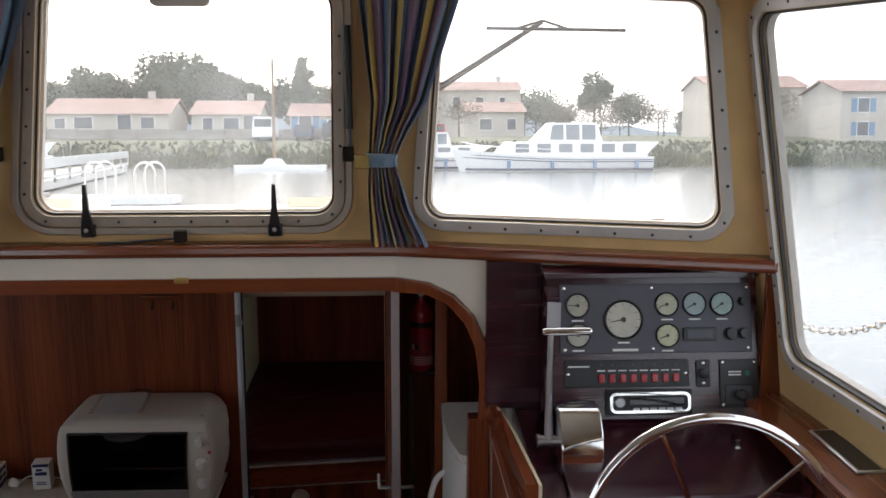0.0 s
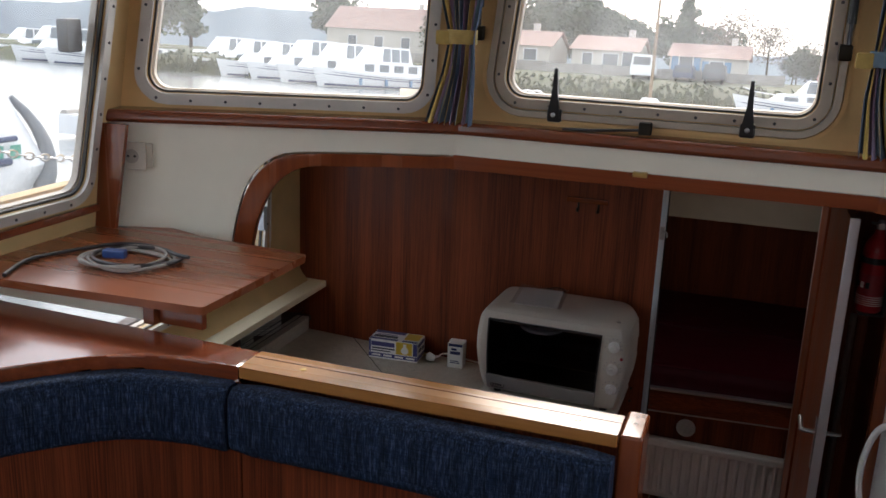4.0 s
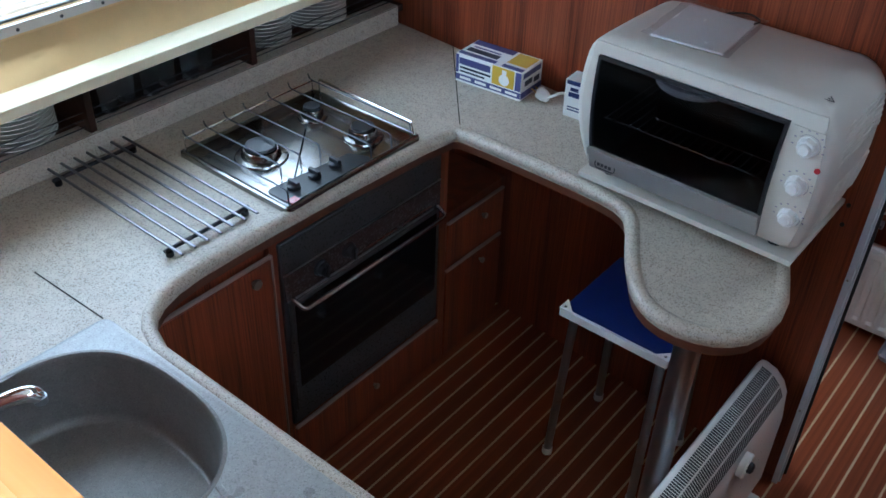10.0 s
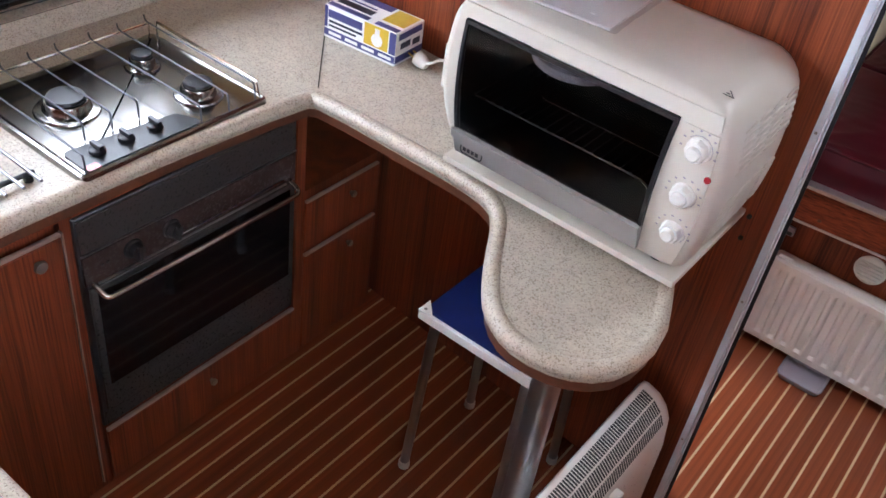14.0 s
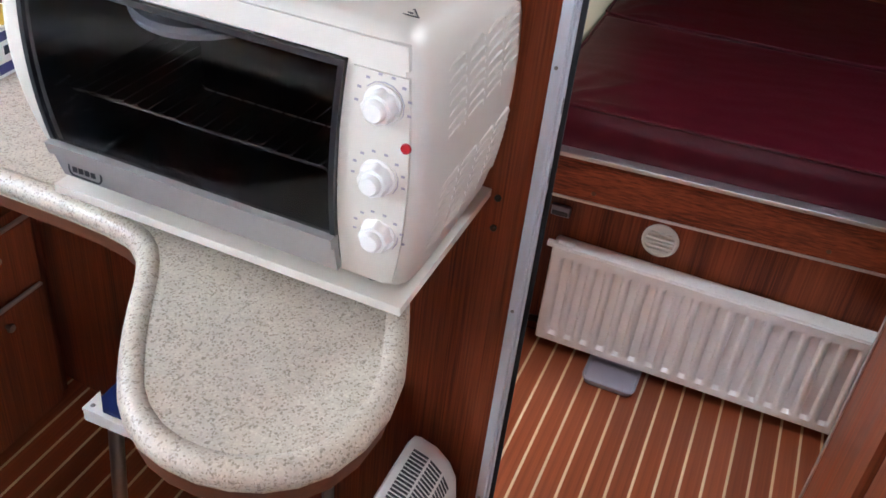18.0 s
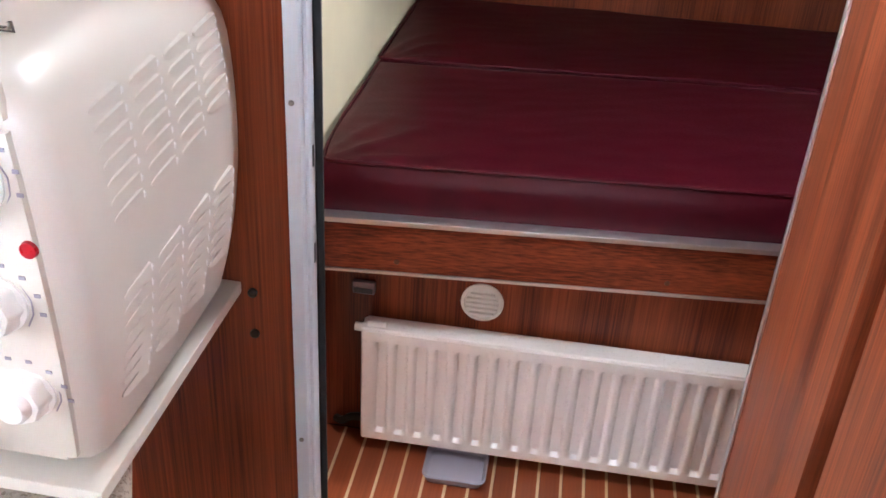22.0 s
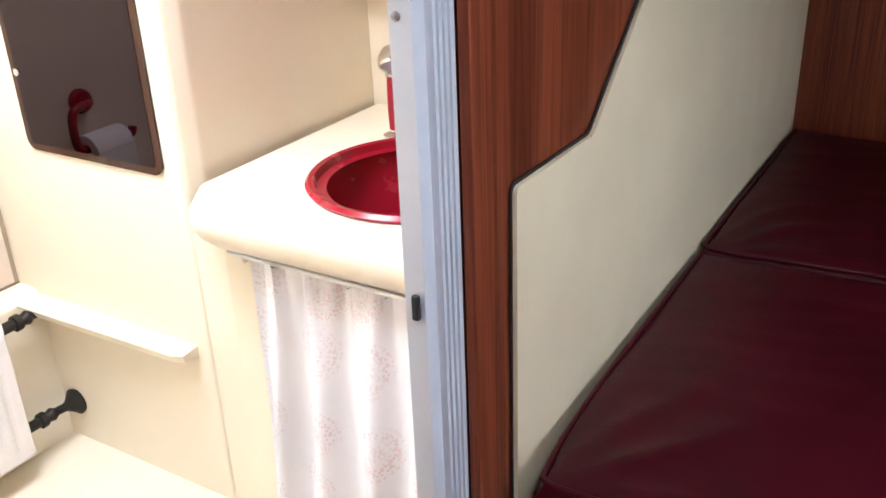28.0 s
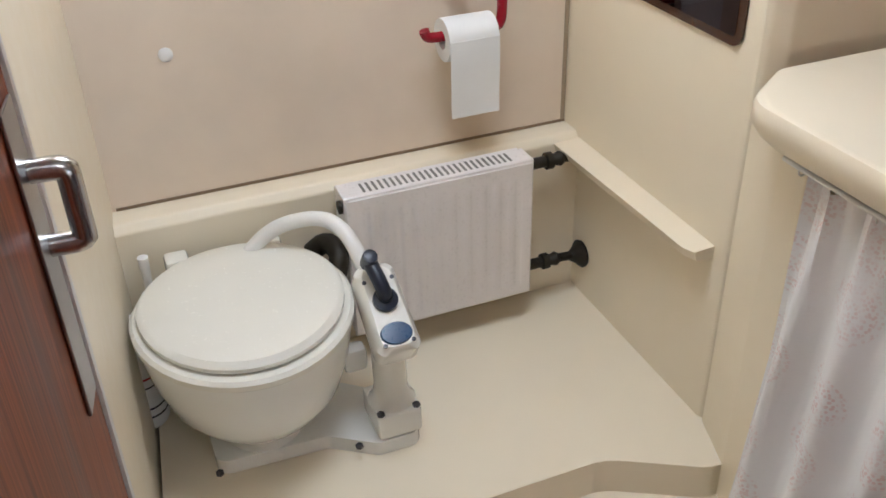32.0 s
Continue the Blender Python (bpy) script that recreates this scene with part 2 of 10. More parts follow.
EDGE_TRIM = painted("pinkish_edge_strip", (0.34, 0.24, 0.21), 0.4, 0.06, 10, 0.02, 0.2)
HOB_STEEL = metal("brushed_hob_steel", (0.30, 0.29, 0.28), 0.16, 0.08)
FRAME_GREY = painted("grey_window_frame", (0.62, 0.59, 0.55), 0.40, 0.08, 12, 0.03, 0.25)
FRAME_BRONZE = painted("bronze_window_frame", (0.47, 0.415, 0.345), 0.40, 0.10, 12, 0.03, 0.2)
SEAL_GREY = painted("grey_window_seal", (0.05, 0.047, 0.045), 0.6, 0.1)
HANDLE_GREY = painted("grey_metal_strip", (0.36, 0.345, 0.33), 0.42, 0.04, 5, 0, 0.25)
BRIGHT_STEEL = metal("bright_brushed_steel", (0.66, 0.65, 0.63), 0.26, 0.01)
# Strong film: it puts the haze and glare of the view into the panes.
GLASS = glass("window_glass", (1, 1, 1), 0.13)
DARK_GLASS = painted("dark_oven_glass", (0.006, 0.006, 0.007), 0.06, 0.2, 8, 0)
BURGUNDY = painted("burgundy_vinyl", (0.058, 0.0028, 0.0085), 0.42, 0.18, 10, 0.15, 0, 0, 0.22)
RED_PLASTIC = painted("red_plastic", (0.29, 0.006, 0.018), 0.24, 0.04, 0.8, 0, 0, 0.0, 0.45)
BLUE_SEAT = painted("blue_vinyl", (0.008, 0.018, 0.11), 0.45, 0.1, 12, 0.1)
CERAMIC = painted("white_ceramic", (0.80, 0.79, 0.74), 0.12, 0.02, 6, 0, 0, 0.4)
SEAT_LID = painted("white_toilet_lid", (0.78, 0.76, 0.68), 0.22, 0.02, 6, 0.01, 0, 0.3)
NAVY = painted("navy_plastic", (0.012, 0.018, 0.035), 0.35, 0.1)
DASH = wood("wine_lacquer", (0.022, 0.004, 0.009), (0.055, 0.010, 0.020), "x", 0.22, 90, 0.55)
PANEL_GREY = painted("grey_instrument_panel", (0.075, 0.075, 0.095), 0.4, 0.06)
OVEN_GREY = painted("oven_front_grey", (0.06, 0.055, 0.052), 0.30, 0.06, 8, 0, 0.3)
PAPER = painted("white_paper", (0.80, 0.80, 0.78), 0.7, 0.04)
DARK_GAP = painted("dark_joint", (0.02, 0.014, 0.01), 0.8, 0.1)
GREY_PLASTIC = painted("grey_plastic", (0.30, 0.28, 0.34), 0.4, 0.05)
FLAME_RED = painted("signal_red", (0.38, 0.012, 0.02), 0.3, 0.08, 8, 0, 0, 0.3)
SCREW = metal("screw_steel", (0.35, 0.34, 0.32), 0.35)
IRON = painted("dark_bronze_fitting", (0.03, 0.025, 0.018), 0.5, 0.3, 40, 0.2, 0.6)


def speckled(name, base, dark, light, rough=0.35, metallic=0.0):
    m, n, l, b = material(name)
    v = mapped(n, l, (1, 1, 1))
    vor = n.new("ShaderNodeTexVoronoi")
    vor.inputs["Scale"].default_value = 430
    l.new(v, vor.inputs["Vector"])
    spots = ramp(n, l, vor.outputs["Color"], [(0.18, dark), (0.34, base), (0.7, base), (0.9, light)])
    cloud = ramp(n, l, noise_tex(n, l, v, 40, 4), [(0.35, tuple(c * 0.86 for c in base)), (0.65, light)])
    l.new(mix(n, l, spots, cloud, 0.30), b.inputs["Base Color"])
    l.new(ramp(n, l, noise_tex(n, l, v, 12, 3), [(0.3, (rough - 0.05,) * 3), (0.7, (rough + 0.1,) * 3)]), b.inputs["Roughness"])
    b.inputs["Metallic"].default_value = metallic
    return m


WORKTOP = speckled("speckled_worktop", (0.50, 0.445, 0.36), (0.17, 0.13, 0.09), (0.64, 0.58, 0.48))
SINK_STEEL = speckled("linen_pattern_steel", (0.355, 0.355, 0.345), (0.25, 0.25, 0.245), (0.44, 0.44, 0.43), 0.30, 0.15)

# Darker copy of the sink steel, with the bowl's inner shade in it.
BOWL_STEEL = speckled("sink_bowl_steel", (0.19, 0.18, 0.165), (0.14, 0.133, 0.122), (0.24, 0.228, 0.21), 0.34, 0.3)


def woven(name):
    """Blue upholstery: bundled upright ribs with pale slubs and fine cross threads."""
    m, n, l, b = material(name)
    bands = noise_tex(n, l, mapped(n, l, (1, 1, 0.015)), 95, 3, 0.6)
    slub = noise_tex(n, l, mapped(n, l, (1, 1, 0.10)), 300, 4, 0.7)
    cross = noise_tex(n, l, mapped(n, l, (0.06, 0.06, 1)), 520, 3)
    col = ramp(n, l, slub, [(0.34, (0.005, 0.010, 0.026)), (0.50, (0.012, 0.026, 0.062)), (0.66, (0.058, 0.086, 0.145))])
    col = mix(n, l, col, ramp(n, l, bands, [(0.32, (0.45,) * 3), (0.64, (1.25,) * 3)]), 1.0, "MULTIPLY")
    l.new(mix(n, l, col, ramp(n, l, cross, [(0.35, (0.55,) * 3), (0.65, (1.1,) * 3)]), 1.0, "MULTIPLY"), b.inputs["Base Color"])
    b.inputs["Roughness"].default_value = 0.85
    b.inputs["Specular IOR Level"].default_value = 0.2
    bump(n, l, b, mix(n, l, slub, bands, 0.6), 0.5, 0.003)
    return m


FABRIC = woven("blue_woven_upholstery")


def striped_cloth(name, stops):
    """Curtain cloth: upright stripes laid out along the cloth's own width."""
    m, n, l, b = material(name)
    uv = n.new("ShaderNodeUVMap")
    sep, cr = n.new("ShaderNodeSeparateXYZ"), n.new("ShaderNodeMath")
    l.new(uv.outputs[0], sep.inputs[0])
    cr.operation = "FRACT"
    l.new(sep.outputs[0], cr.inputs[0])
    r = n.new("ShaderNodeValToRGB")
    r.color_ramp.interpolation = "CONSTANT"
    while len(r.color_ramp.elements) < len(stops):
        r.color_ramp.elements.new(0.5)
    for e, (p, c) in zip(r.color_ramp.elements, stops):
        e.position, e.color = p, (*c, 1)
    l.new(cr.outputs[0], r.inputs[0])
    v = mapped(n, l, (1, 1, 1))
    weave = noise_tex(n, l, v, 300, 3)
    l.new(mix(n, l, r.outputs[0], ramp(n, l, weave, [(0.3, (0.75,) * 3), (0.7, (1.1,) * 3)]), 1.0, "MULTIPLY"), b.inputs["Base Color"])
    b.inputs["Roughness"].default_value = 0.9
    return m


YELLOW_C, BLUE_C, PLUM_C, SLATE_C, SAND_C = (0.72, 0.55, 0.17), (0.26, 0.42, 0.62), (0.34, 0.25, 0.38), (0.12, 0.17, 0.27), (0.60, 0.53, 0.38)
STRIPES = striped_cloth("striped_curtain_cloth", [(0.0, SLATE_C), (0.14, YELLOW_C), (0.25, PLUM_C), (0.40, BLUE_C), (0.50, SAND_C), (0.56, SLATE_C), (0.68, YELLOW_C), (0.74, BLUE_C), (0.86, PLUM_C)])


# ---- building helpers ----
ORIGIN = {}


def thing(name, place, label, category, group="", kind=""):
    """A top-level Empty at the base of a thing; its parts hang under it."""
    ob = new(name)
    ob.location = place
    ob.empty_display_size = 0.05
    ORIGIN[ob] = Vector(place)
    return tagged(ob, label, category, group, kind)


def finish(bm, mats, smooth):
    me = bpy.data.meshes.new("mesh")
    bmesh.ops.recalc_face_normals(bm, faces=bm.faces[:])
    bm.to_mesh(me)
    bm.free()
    for m in mats if isinstance(mats, (list, tuple)) else [mats]:
        me.materials.append(m)
    if smooth:
        me.shade_smooth()
        me.set_sharp_from_angle(angle=radians(38))
    return me


def part(name, bm, mat, parent, label="", smooth=True):
    """One mesh object, built in world metres, under a thing or under a part."""
    o = ORIGIN[parent]
    bmesh.ops.translate(bm, verts=bm.verts[:], vec=-o)
    ob = new(name, finish(bm, mat, smooth))
    if smooth:
        soften(ob)
    ob.parent = parent
    ORIGIN[ob] = o
    return tagged(ob, label)


def solid(name, bm, mat, label, category, group="", kind="", smooth=True, place=None):
    """A thing or piece of the setting that is one mesh, with its origin at place."""
    o = Vector(place) if place else Vector((0, 0, 0))
    bmesh.ops.translate(bm, verts=bm.verts[:], vec=-o)
    ob = new(name, finish(bm, mat, smooth))
    if smooth:
        soften(ob)
    ob.location = o
    ORIGIN[ob] = o
    return tagged(ob, label, category, group, kind)


def soften(ob):
    """Shading that keeps large faces flat beside their rounded edges."""
    ob.modifiers.new("weighted_normal", "WEIGHTED_NORMAL").keep_sharp = True
    return ob


def rake(bm):
    """The deck falls away forward of the galley: lower what stands high."""
    for v in bm.verts:
        if v.co.z > 1.5:
            v.co.z -= 0.145 * max(0.0, v.co.y - 3.9)
    return bm


def B():
    return bmesh.new()


def box(bm, x0, x1, y0, y1, z0, z1, r=0.0, seg=2, m=None):
    """A block, its edges rounded by r."""
    g = bmesh.ops.create_cube(bm, size=1)
    vs = g["verts"]
    for v in vs:
        v.co = Vector(((x0 + x1) / 2 + v.co.x * (x1 - x0), (y0 + y1) / 2 + v.co.y * (y1 - y0), (z0 + z1) / 2 + v.co.z * (z1 - z0)))
    if r:
        es = list({e for v in vs for e in v.link_edges})
        res = bmesh.ops.bevel(bm, geom=es, offset=r, segments=seg, affect="EDGES", profile=0.5)
        vs = list({v for f in res["faces"] for v in f.verts} | {v for v in vs if v.is_valid})
    if m is not None:
        bmesh.ops.transform(bm, matrix=m, verts=[v for v in vs if v.is_valid])
    return bm


def rounded(pts, r, seg=5):
    """A 2D outline with its corners rounded; r is one radius or one for each corner."""
    out, n = [], len(pts)
    for i, p in enumerate(pts):
        rr = r[i] if isinstance(r, (list, tuple)) else r
        p, a, b = Vector(p), Vector(pts[i - 1]), Vector(pts[(i + 1) % n])
        if rr <= 0:
            out.append((p.x, p.y))
            continue
        u, w = (a - p).normalized(), (b - p).normalized()
        half = u.angle(w) / 2
        d = min(rr / math.tan(half), (a - p).length * 0.49, (b - p).length * 0.49)
        rad = d * math.tan(half)
        c = p + (u + w).normalized() * (rad / math.sin(half))
        s, e = p + u * d - c, p + w * d - c
        a0 = math.atan2(s.y, s.x)
        da = (math.atan2(e.y, e.x) - a0 + math.pi) % (2 * math.pi) - math.pi
        out += [(c.x + rad * math.cos(a0 + da * k / seg), c.y + rad * math.sin(a0 + da * k / seg)) for k in range(seg + 1)]
    return out


def prism(bm, outline, depth, m=None, holes=(), z0=0.0):
    """A plate with the given outline (and holes) in its own x, y, from z0 to z0 + depth, placed by m."""
    m = m or Matrix()
    loops = []
    for z in (z0, z0 + depth):
        edges = []
        for loop in (outline, *holes):
            vs = [bm.verts.new(m @ Vector((x, y, z))) for x, y in loop]
            edges += [bm.edges.new((vs[k], vs[(k + 1) % len(vs)])) for k in range(len(vs))]
            loops.append(vs)
        bmesh.ops.triangle_fill(bm, edges=edges, use_beauty=True)
    k = len(loops) // 2
    for a, b in zip(loops[:k], loops[k:]):
        for i in range(len(a)):
            j = (i + 1) % len(a)
            bm.faces.new((a[i], a[j], b[j], b[i]))
    return bm


def chamfer(bm, r, seg=2, angle=50):
    es = [e for e in bm.edges if len(e.link_faces) == 2 and e.calc_face_angle(0) > radians(angle)]
    if es:
        bmesh.ops.bevel(bm, geom=es, offset=r, segments=seg, affect="EDGES", profile=0.5, clamp_overlap=True)
    return bm


def tube(bm, pts, r, seg=8, closed=False, caps=True):
    """A round bar through the given points; r may be one radius or one for each point."""
    pts = [Vector(p) for p in pts]
    n, rings, up = len(pts), [], None
    if isinstance(r, (list, tuple)) and len(r) != n:
        r = [float(v) for v in np.interp(np.linspace(0, 1, n), np.linspace(0, 1, len(r)), r)]
    for i, p in enumerate(pts):
        a = pts[i - 1] if (i or closed) else p
        b = pts[(i + 1) % n] if (i < n - 1 or closed) else p
        d = (b - a).normalized()
        if up is None:
            up = d.orthogonal().normalized()
        up = (up - d * up.dot(d)).normalized()
        side = d.cross(up)
        rr = r[i] if isinstance(r, (list, tuple)) else r
        rings.append([bm.verts.new(p + (up * math.cos(t) + side * math.sin(t)) * rr) for t in (2 * math.pi * k / seg for k in range(seg))])
    for i in range(n if closed else n - 1):
        a, b = rings[i], rings[(i + 1) % n]
        for k in range(seg):
            bm.faces.new((a[k], a[(k + 1) % seg], b[(k + 1) % seg], b[k]))
    if caps and not closed:
        bm.faces.new(rings[0]), bm.faces.new(rings[-1])
    return bm


def lathe(bm, profile, m=None, seg=24, sx=1.0, sy=1.0):
    """A turned shape from (radius, height) pairs round z, placed by m."""
    m = m or Matrix()
    rings = []
    for r, h in profile:
        if r < 1e-5:
            rings.append([bm.verts.new(m @ Vector((0, 0, h)))])
        else:
            rings.append([bm.verts.new(m @ Vector((r * sx * math.cos(t), r * sy * math.sin(t), h))) for t in (2 * math.pi * k / seg for k in range(seg))])
    for a, b in zip(rings, rings[1:]):
        for k in range(seg):
            q = [a[k % len(a)], a[(k + 1) % len(a)], b[(k + 1) % len(b)], b[k % len(b)]]
            q = list(dict.fromkeys(q))
            if len(q) > 2:
                bm.faces.new(q)
    return bm


def loft(bm, rings, closed=True, caps=True):
    """Skin through rings of equally many points."""
    rs = [[bm.verts.new(p) for p in ring] for ring in rings]
    n = len(rs[0])
    for a, b in zip(rs, rs[1:]):
        for k in range(n if closed else n - 1):
            bm.faces.new((a[k], a[(k + 1) % n], b[(k + 1) % n], b[k]))
    if caps:
        bm.faces.new(rs[0]), bm.faces.new(rs[-1])
    return bm


def along(a, b, z=0.0, lean=0.0):
    """Local x runs level from a to b, local y up, local z out of the wall to the right of a-b; lean tips it over its foot."""
    a, b = Vector((*a, z)), Vector((*b, z))
    u = (b - a).normalized()
    v = Vector((0, 0, 1))
    w = u.cross(v)
    m = Matrix.Identity(4)
    for i in range(3):
        m[i][0], m[i][1], m[i][2], m[i][3] = u[i], v[i], w[i], a[i]
    return m @ Matrix.Rotation(lean, 4, "X")


def arc(c, r, a0, a1, n, axis="z"):
    out = []
    for k in range(n + 1):
        t = radians(a0 + (a1 - a0) * k / n)
        p, q = r * math.cos(t), r * math.sin(t)
        out.append({"z": (c[0] + p, c[1] + q, c[2]), "x": (c[0], c[1] + p, c[2] + q), "y": (c[0] + p, c[1], c[2] + q)}[axis])
    return out


def grow(loop, d):
    """A 2D loop pushed outwards by d."""
    n, out = len(loop), []
    area = sum(loop[i][0] * loop[(i + 1) % n][1] - loop[(i + 1) % n][0] * loop[i][1] for i in range(n))
    s = 1 if area > 0 else -1
    for i in range(n):
        a, b, c = Vector(loop[i - 1]), Vector(loop[i]), Vector(loop[(i + 1) % n])
        e, f = (b - a), (c - b)
        e, f = (e if e.length > 1e-7 else f).normalized(), (f if f.length > 1e-7 else e).normalized()
        nn = Vector((e.y + f.y, -(e.x + f.x))) * s
        nn = nn.normalized() / max(0.5, math.cos(e.angle(f, 0) / 2)) if nn.length > 1e-6 else Vector((0, 0))
        out.append((b.x + nn.x * d, b.y + nn.y * d))
    return out


def screws(parent, spots, m, r=0.005, mat=None, name="screw"):
    """Small domed screw heads on a surface; the first mesh is shared by all."""
    first = None
    for x, y, z in spots:
        if first is None:
            bm = B()
            lathe(bm, [(r, 0), (r, 0.0012), (r * 0.6, 0.0024), (0, 0.0026)], None, 8)
            first = finish(bm, mat or SCREW, True)
        ob = new(name, first)
        ob.parent = parent
        ob.matrix_basis = Matrix.Translation(-ORIGIN[parent]) @ m @ Matrix.Translation((x, y, z))
        ORIGIN[ob] = ORIGIN[parent]


def window(name, m, opening, wall, label, rim=0.028, screw_step=0.10, mullion=None, metal_mat=None):
    """An aluminium-framed window in the wall frame m: rim, rubber seal, pane and screws. Local z is into the room."""
    w = thing(name, m @ Vector((*opening[0], 0)), label, "window", "", "structure")
    bm = B()
    prism(bm, grow(opening, rim), 0.012, m, [grow(opening, 0.002)], 0.0)
    chamfer(bm, 0.004, 2, 60)
    part("window_frame", bm, metal_mat or FRAME_GREY, w)
    bm = B()
    prism(bm, grow(opening, 0.006), 0.010, m, [grow(opening, -0.006)], -0.014)
    part("rubber_seal", bm, SEAL_GREY, w)
    bm = B()
    prism(bm, grow(opening, -0.004), 0.005, m, (), -0.022)
    pane = part("pane", bm, GLASS, w, "", False)
    pane.visible_shadow = False
    bm = B()
    prism(bm, grow(opening, 0.012), 0.02, m, [grow(opening, -0.008)], -wall - 0.012)
    part("outer_frame", bm, FRAME_BRONZE, w)
    ring = grow(opening, rim * 0.62)
    spots, acc = [], 0.0
    for i in range(len(ring)):
        a, b = Vector(ring[i]), Vector(ring[(i + 1) % len(ring)])
        d = (b - a).length
        while acc < d:
            p = a + (b - a) * (acc / d)
            spots.append((p.x, p.y, 0.0118))
            acc += screw_step
        acc -= d
    screws(w, spots, m, 0.0045, DARK_STEEL)
    if mullion is not None:
        bm = B()
        x, y0, y1 = mullion
        box(bm, x - 0.014, x + 0.014, y0, y1, -0.012, 0.008, 0.003, 1, m)
        part("sliding_stile", bm, ALU, w)
    return w


# ---- the cabin's shell ----
GALLEY_TOP, SILL = 1.985, 2.08
CENTRE_L, CENTRE_R, CORNER_P, CORNER_S = (-0.97, 2.97), (0.165, 2.97), (-1.95, 2.62), (1.17, 2.70)

# sub-floor and wheelhouse floor
bm = B()
box(bm, -2.3, 1.3, 1.6, 6.3, -0.06, -0.008)
solid("floor", bm, DARK_GAP, "dark bedding under the striped wooden cabin sole", "floor", "", "structure")
bm = B()
box(bm, -2.2, 1.55, -2.5, 1.6, 0.84, 0.90)
solid("floor_wheelhouse", bm, MAHOGANY_Y, "dark wooden wheelhouse floor", "floor", "", "structure")
for k, z in enumerate((0.72, 0.54, 0.36, 0.18)):
    bm = B()
    box(bm, -0.24, 0.42, 1.6 + 0.25 * k, 1.6 + 0.25 * (k + 1), z - 0.03, z, 0.006)
    box(bm, -0.24, 0.42, 1.6 + 0.25 * k + 0.235, 1.6 + 0.25 * (k + 1), 0.0, z - 0.032)
    solid("step", bm, PLANK, "reddish wooden companionway step", "step", "companionway steps", "structure")

# wheelhouse: windscreen walls, side walls, back wall, roof
PANELS = []
for name, a, b, hole in (
    ("wall_windscreen_port", CORNER_P, CENTRE_L, [(0.122, 2.147), (0.924, 2.147), (0.957, 2.80), (0.228, 2.80)]),
    ("wall_windscreen_middle", CENTRE_L, CENTRE_R, [(0.122, 2.178), (0.962, 2.178), (0.967, 2.80), (0.188, 2.80)]),
    ("wall_windscreen_starboard", CENTRE_R, CORNER_S, [(0.083, 2.168), (0.900, 2.168), (0.822, 2.765), (0.125, 2.80)]),
):
    m = along(a, b)
    length = (Vector(b) - Vector(a)).length
    opening = rounded(hole, 0.055, 6)
    bm = B()
    cut_l, cut_r = (0.115 if "port" in name else 0), (0.085 if "starboard" in name else 0)
    prism(bm, [(0, SILL), (length + 0.3 * cut_r, SILL), (length - cut_r, 2.98), (cut_l, 2.98)], 0.05, m, [opening], -0.05)
    solid(name, bm, OCHRE, "ochre vinyl surround of the raked windscreen", "wall", "", "structure")
    PANELS.append((m, opening, length))
LEAN = radians(7.5)
SIDES = []
for name, a, b, hole in (
    ("wall_port", (-2.05, -2.5), (-1.95, 2.62), [(1.6, 1.865), (5.0, 1.865), (5.09, 2.76), (1.6, 2.76)]),
    ("wall_starboard", (1.203, 2.70), (1.54, -2.5), [(0.075, 1.848), (3.4, 1.848), (3.4, 2.735), (-0.02, 2.735)]),
):
    m = along(a, b, 1.75, LEAN)
    length = (Vector(b) - Vector(a)).length
    hole = [(x, y - 1.75) for x, y in hole]
    opening = rounded(hole, 0.06, 6)
    bm = B()
    prism(bm, [(-0.16, -0.95), (length, -0.95), (length, 1.25), (-0.16, 1.25)] if "star" in name else [(0, -0.95), (4.5, -0.95), (4.5, -0.06), (length + 0.16, -0.06), (length + 0.16, 1.25), (0, 1.25)], 0.03, m, [opening], -0.03)
    solid(name, bm, CREAM_VINYL, "cream vinyl lined wheelhouse side", "wall", "", "structure")
    SIDES.append((m, opening, length))
# Unseen aft end; its opening is sized for the daylight it admits.
bm = B()
prism(bm, [(-2.4, 0.8), (1.6, 0.8), (1.6, 3.0), (-2.4, 3.0)], 0.06, Matrix(((1, 0, 0, 0), (0, 0, -1, -2.5), (0, 1, 0, 0), (0, 0, 0, 1))),
      [rounded([(-1.65, 1.85), (0.85, 1.85), (0.85, 2.8), (-1.65, 2.8)], 0.06)])
solid("wall_aft", bm, MAHOGANY, "unseen wooden aft bulkhead of the wheelhouse, open wide for daylight", "wall", "", "structure")
bm = B()
prism(bm, [(-2.4, -2.56), (1.6, -2.56), (1.6, 3.1), (-2.4, 3.1)], 0.06, None, (), 2.98)
solid("ceiling_wheelhouse", bm, DECKHEAD, "off-white wheelhouse deckhead", "ceiling", "", "structure")
WINDOW_LABEL = "aluminium-framed cabin window with rounded corners and screws"
for k, (m, opening, length) in enumerate(PANELS):
    window("window_%d" % (k + 1), m, opening, 0.05, WINDOW_LABEL, 0.034 if k != 1 else 0.03, 0.10, None, FRAME_BRONZE if k == 1 else None)
for k, (m, opening, length) in enumerate(SIDES):
    window("window_%d" % (k + 4), m, opening, 0.03, WINDOW_LABEL, 0.03)

# opening hatch frame of the middle windscreen: a second, stepped frame
m, opening, length = PANELS[1]
hatch = thing("windscreen_hatch_frame", m @ Vector((0.5, 2.1, 0)), "stepped aluminium frame of the hinged middle windscreen", "window frame", "", "structure")
for k, (d0, d1, z) in enumerate(((0.052, 0.034, 0.020), (0.066, 0.055, 0.012))):
    bm = B()
    prism(bm, grow(opening, d0), z, m, [grow(opening, d1)], 0.0)
    chamfer(bm, 0.003, 1, 60)
    part("frame_rib", bm, FRAME_BRONZE if k == 0 else OCHRE, hatch)

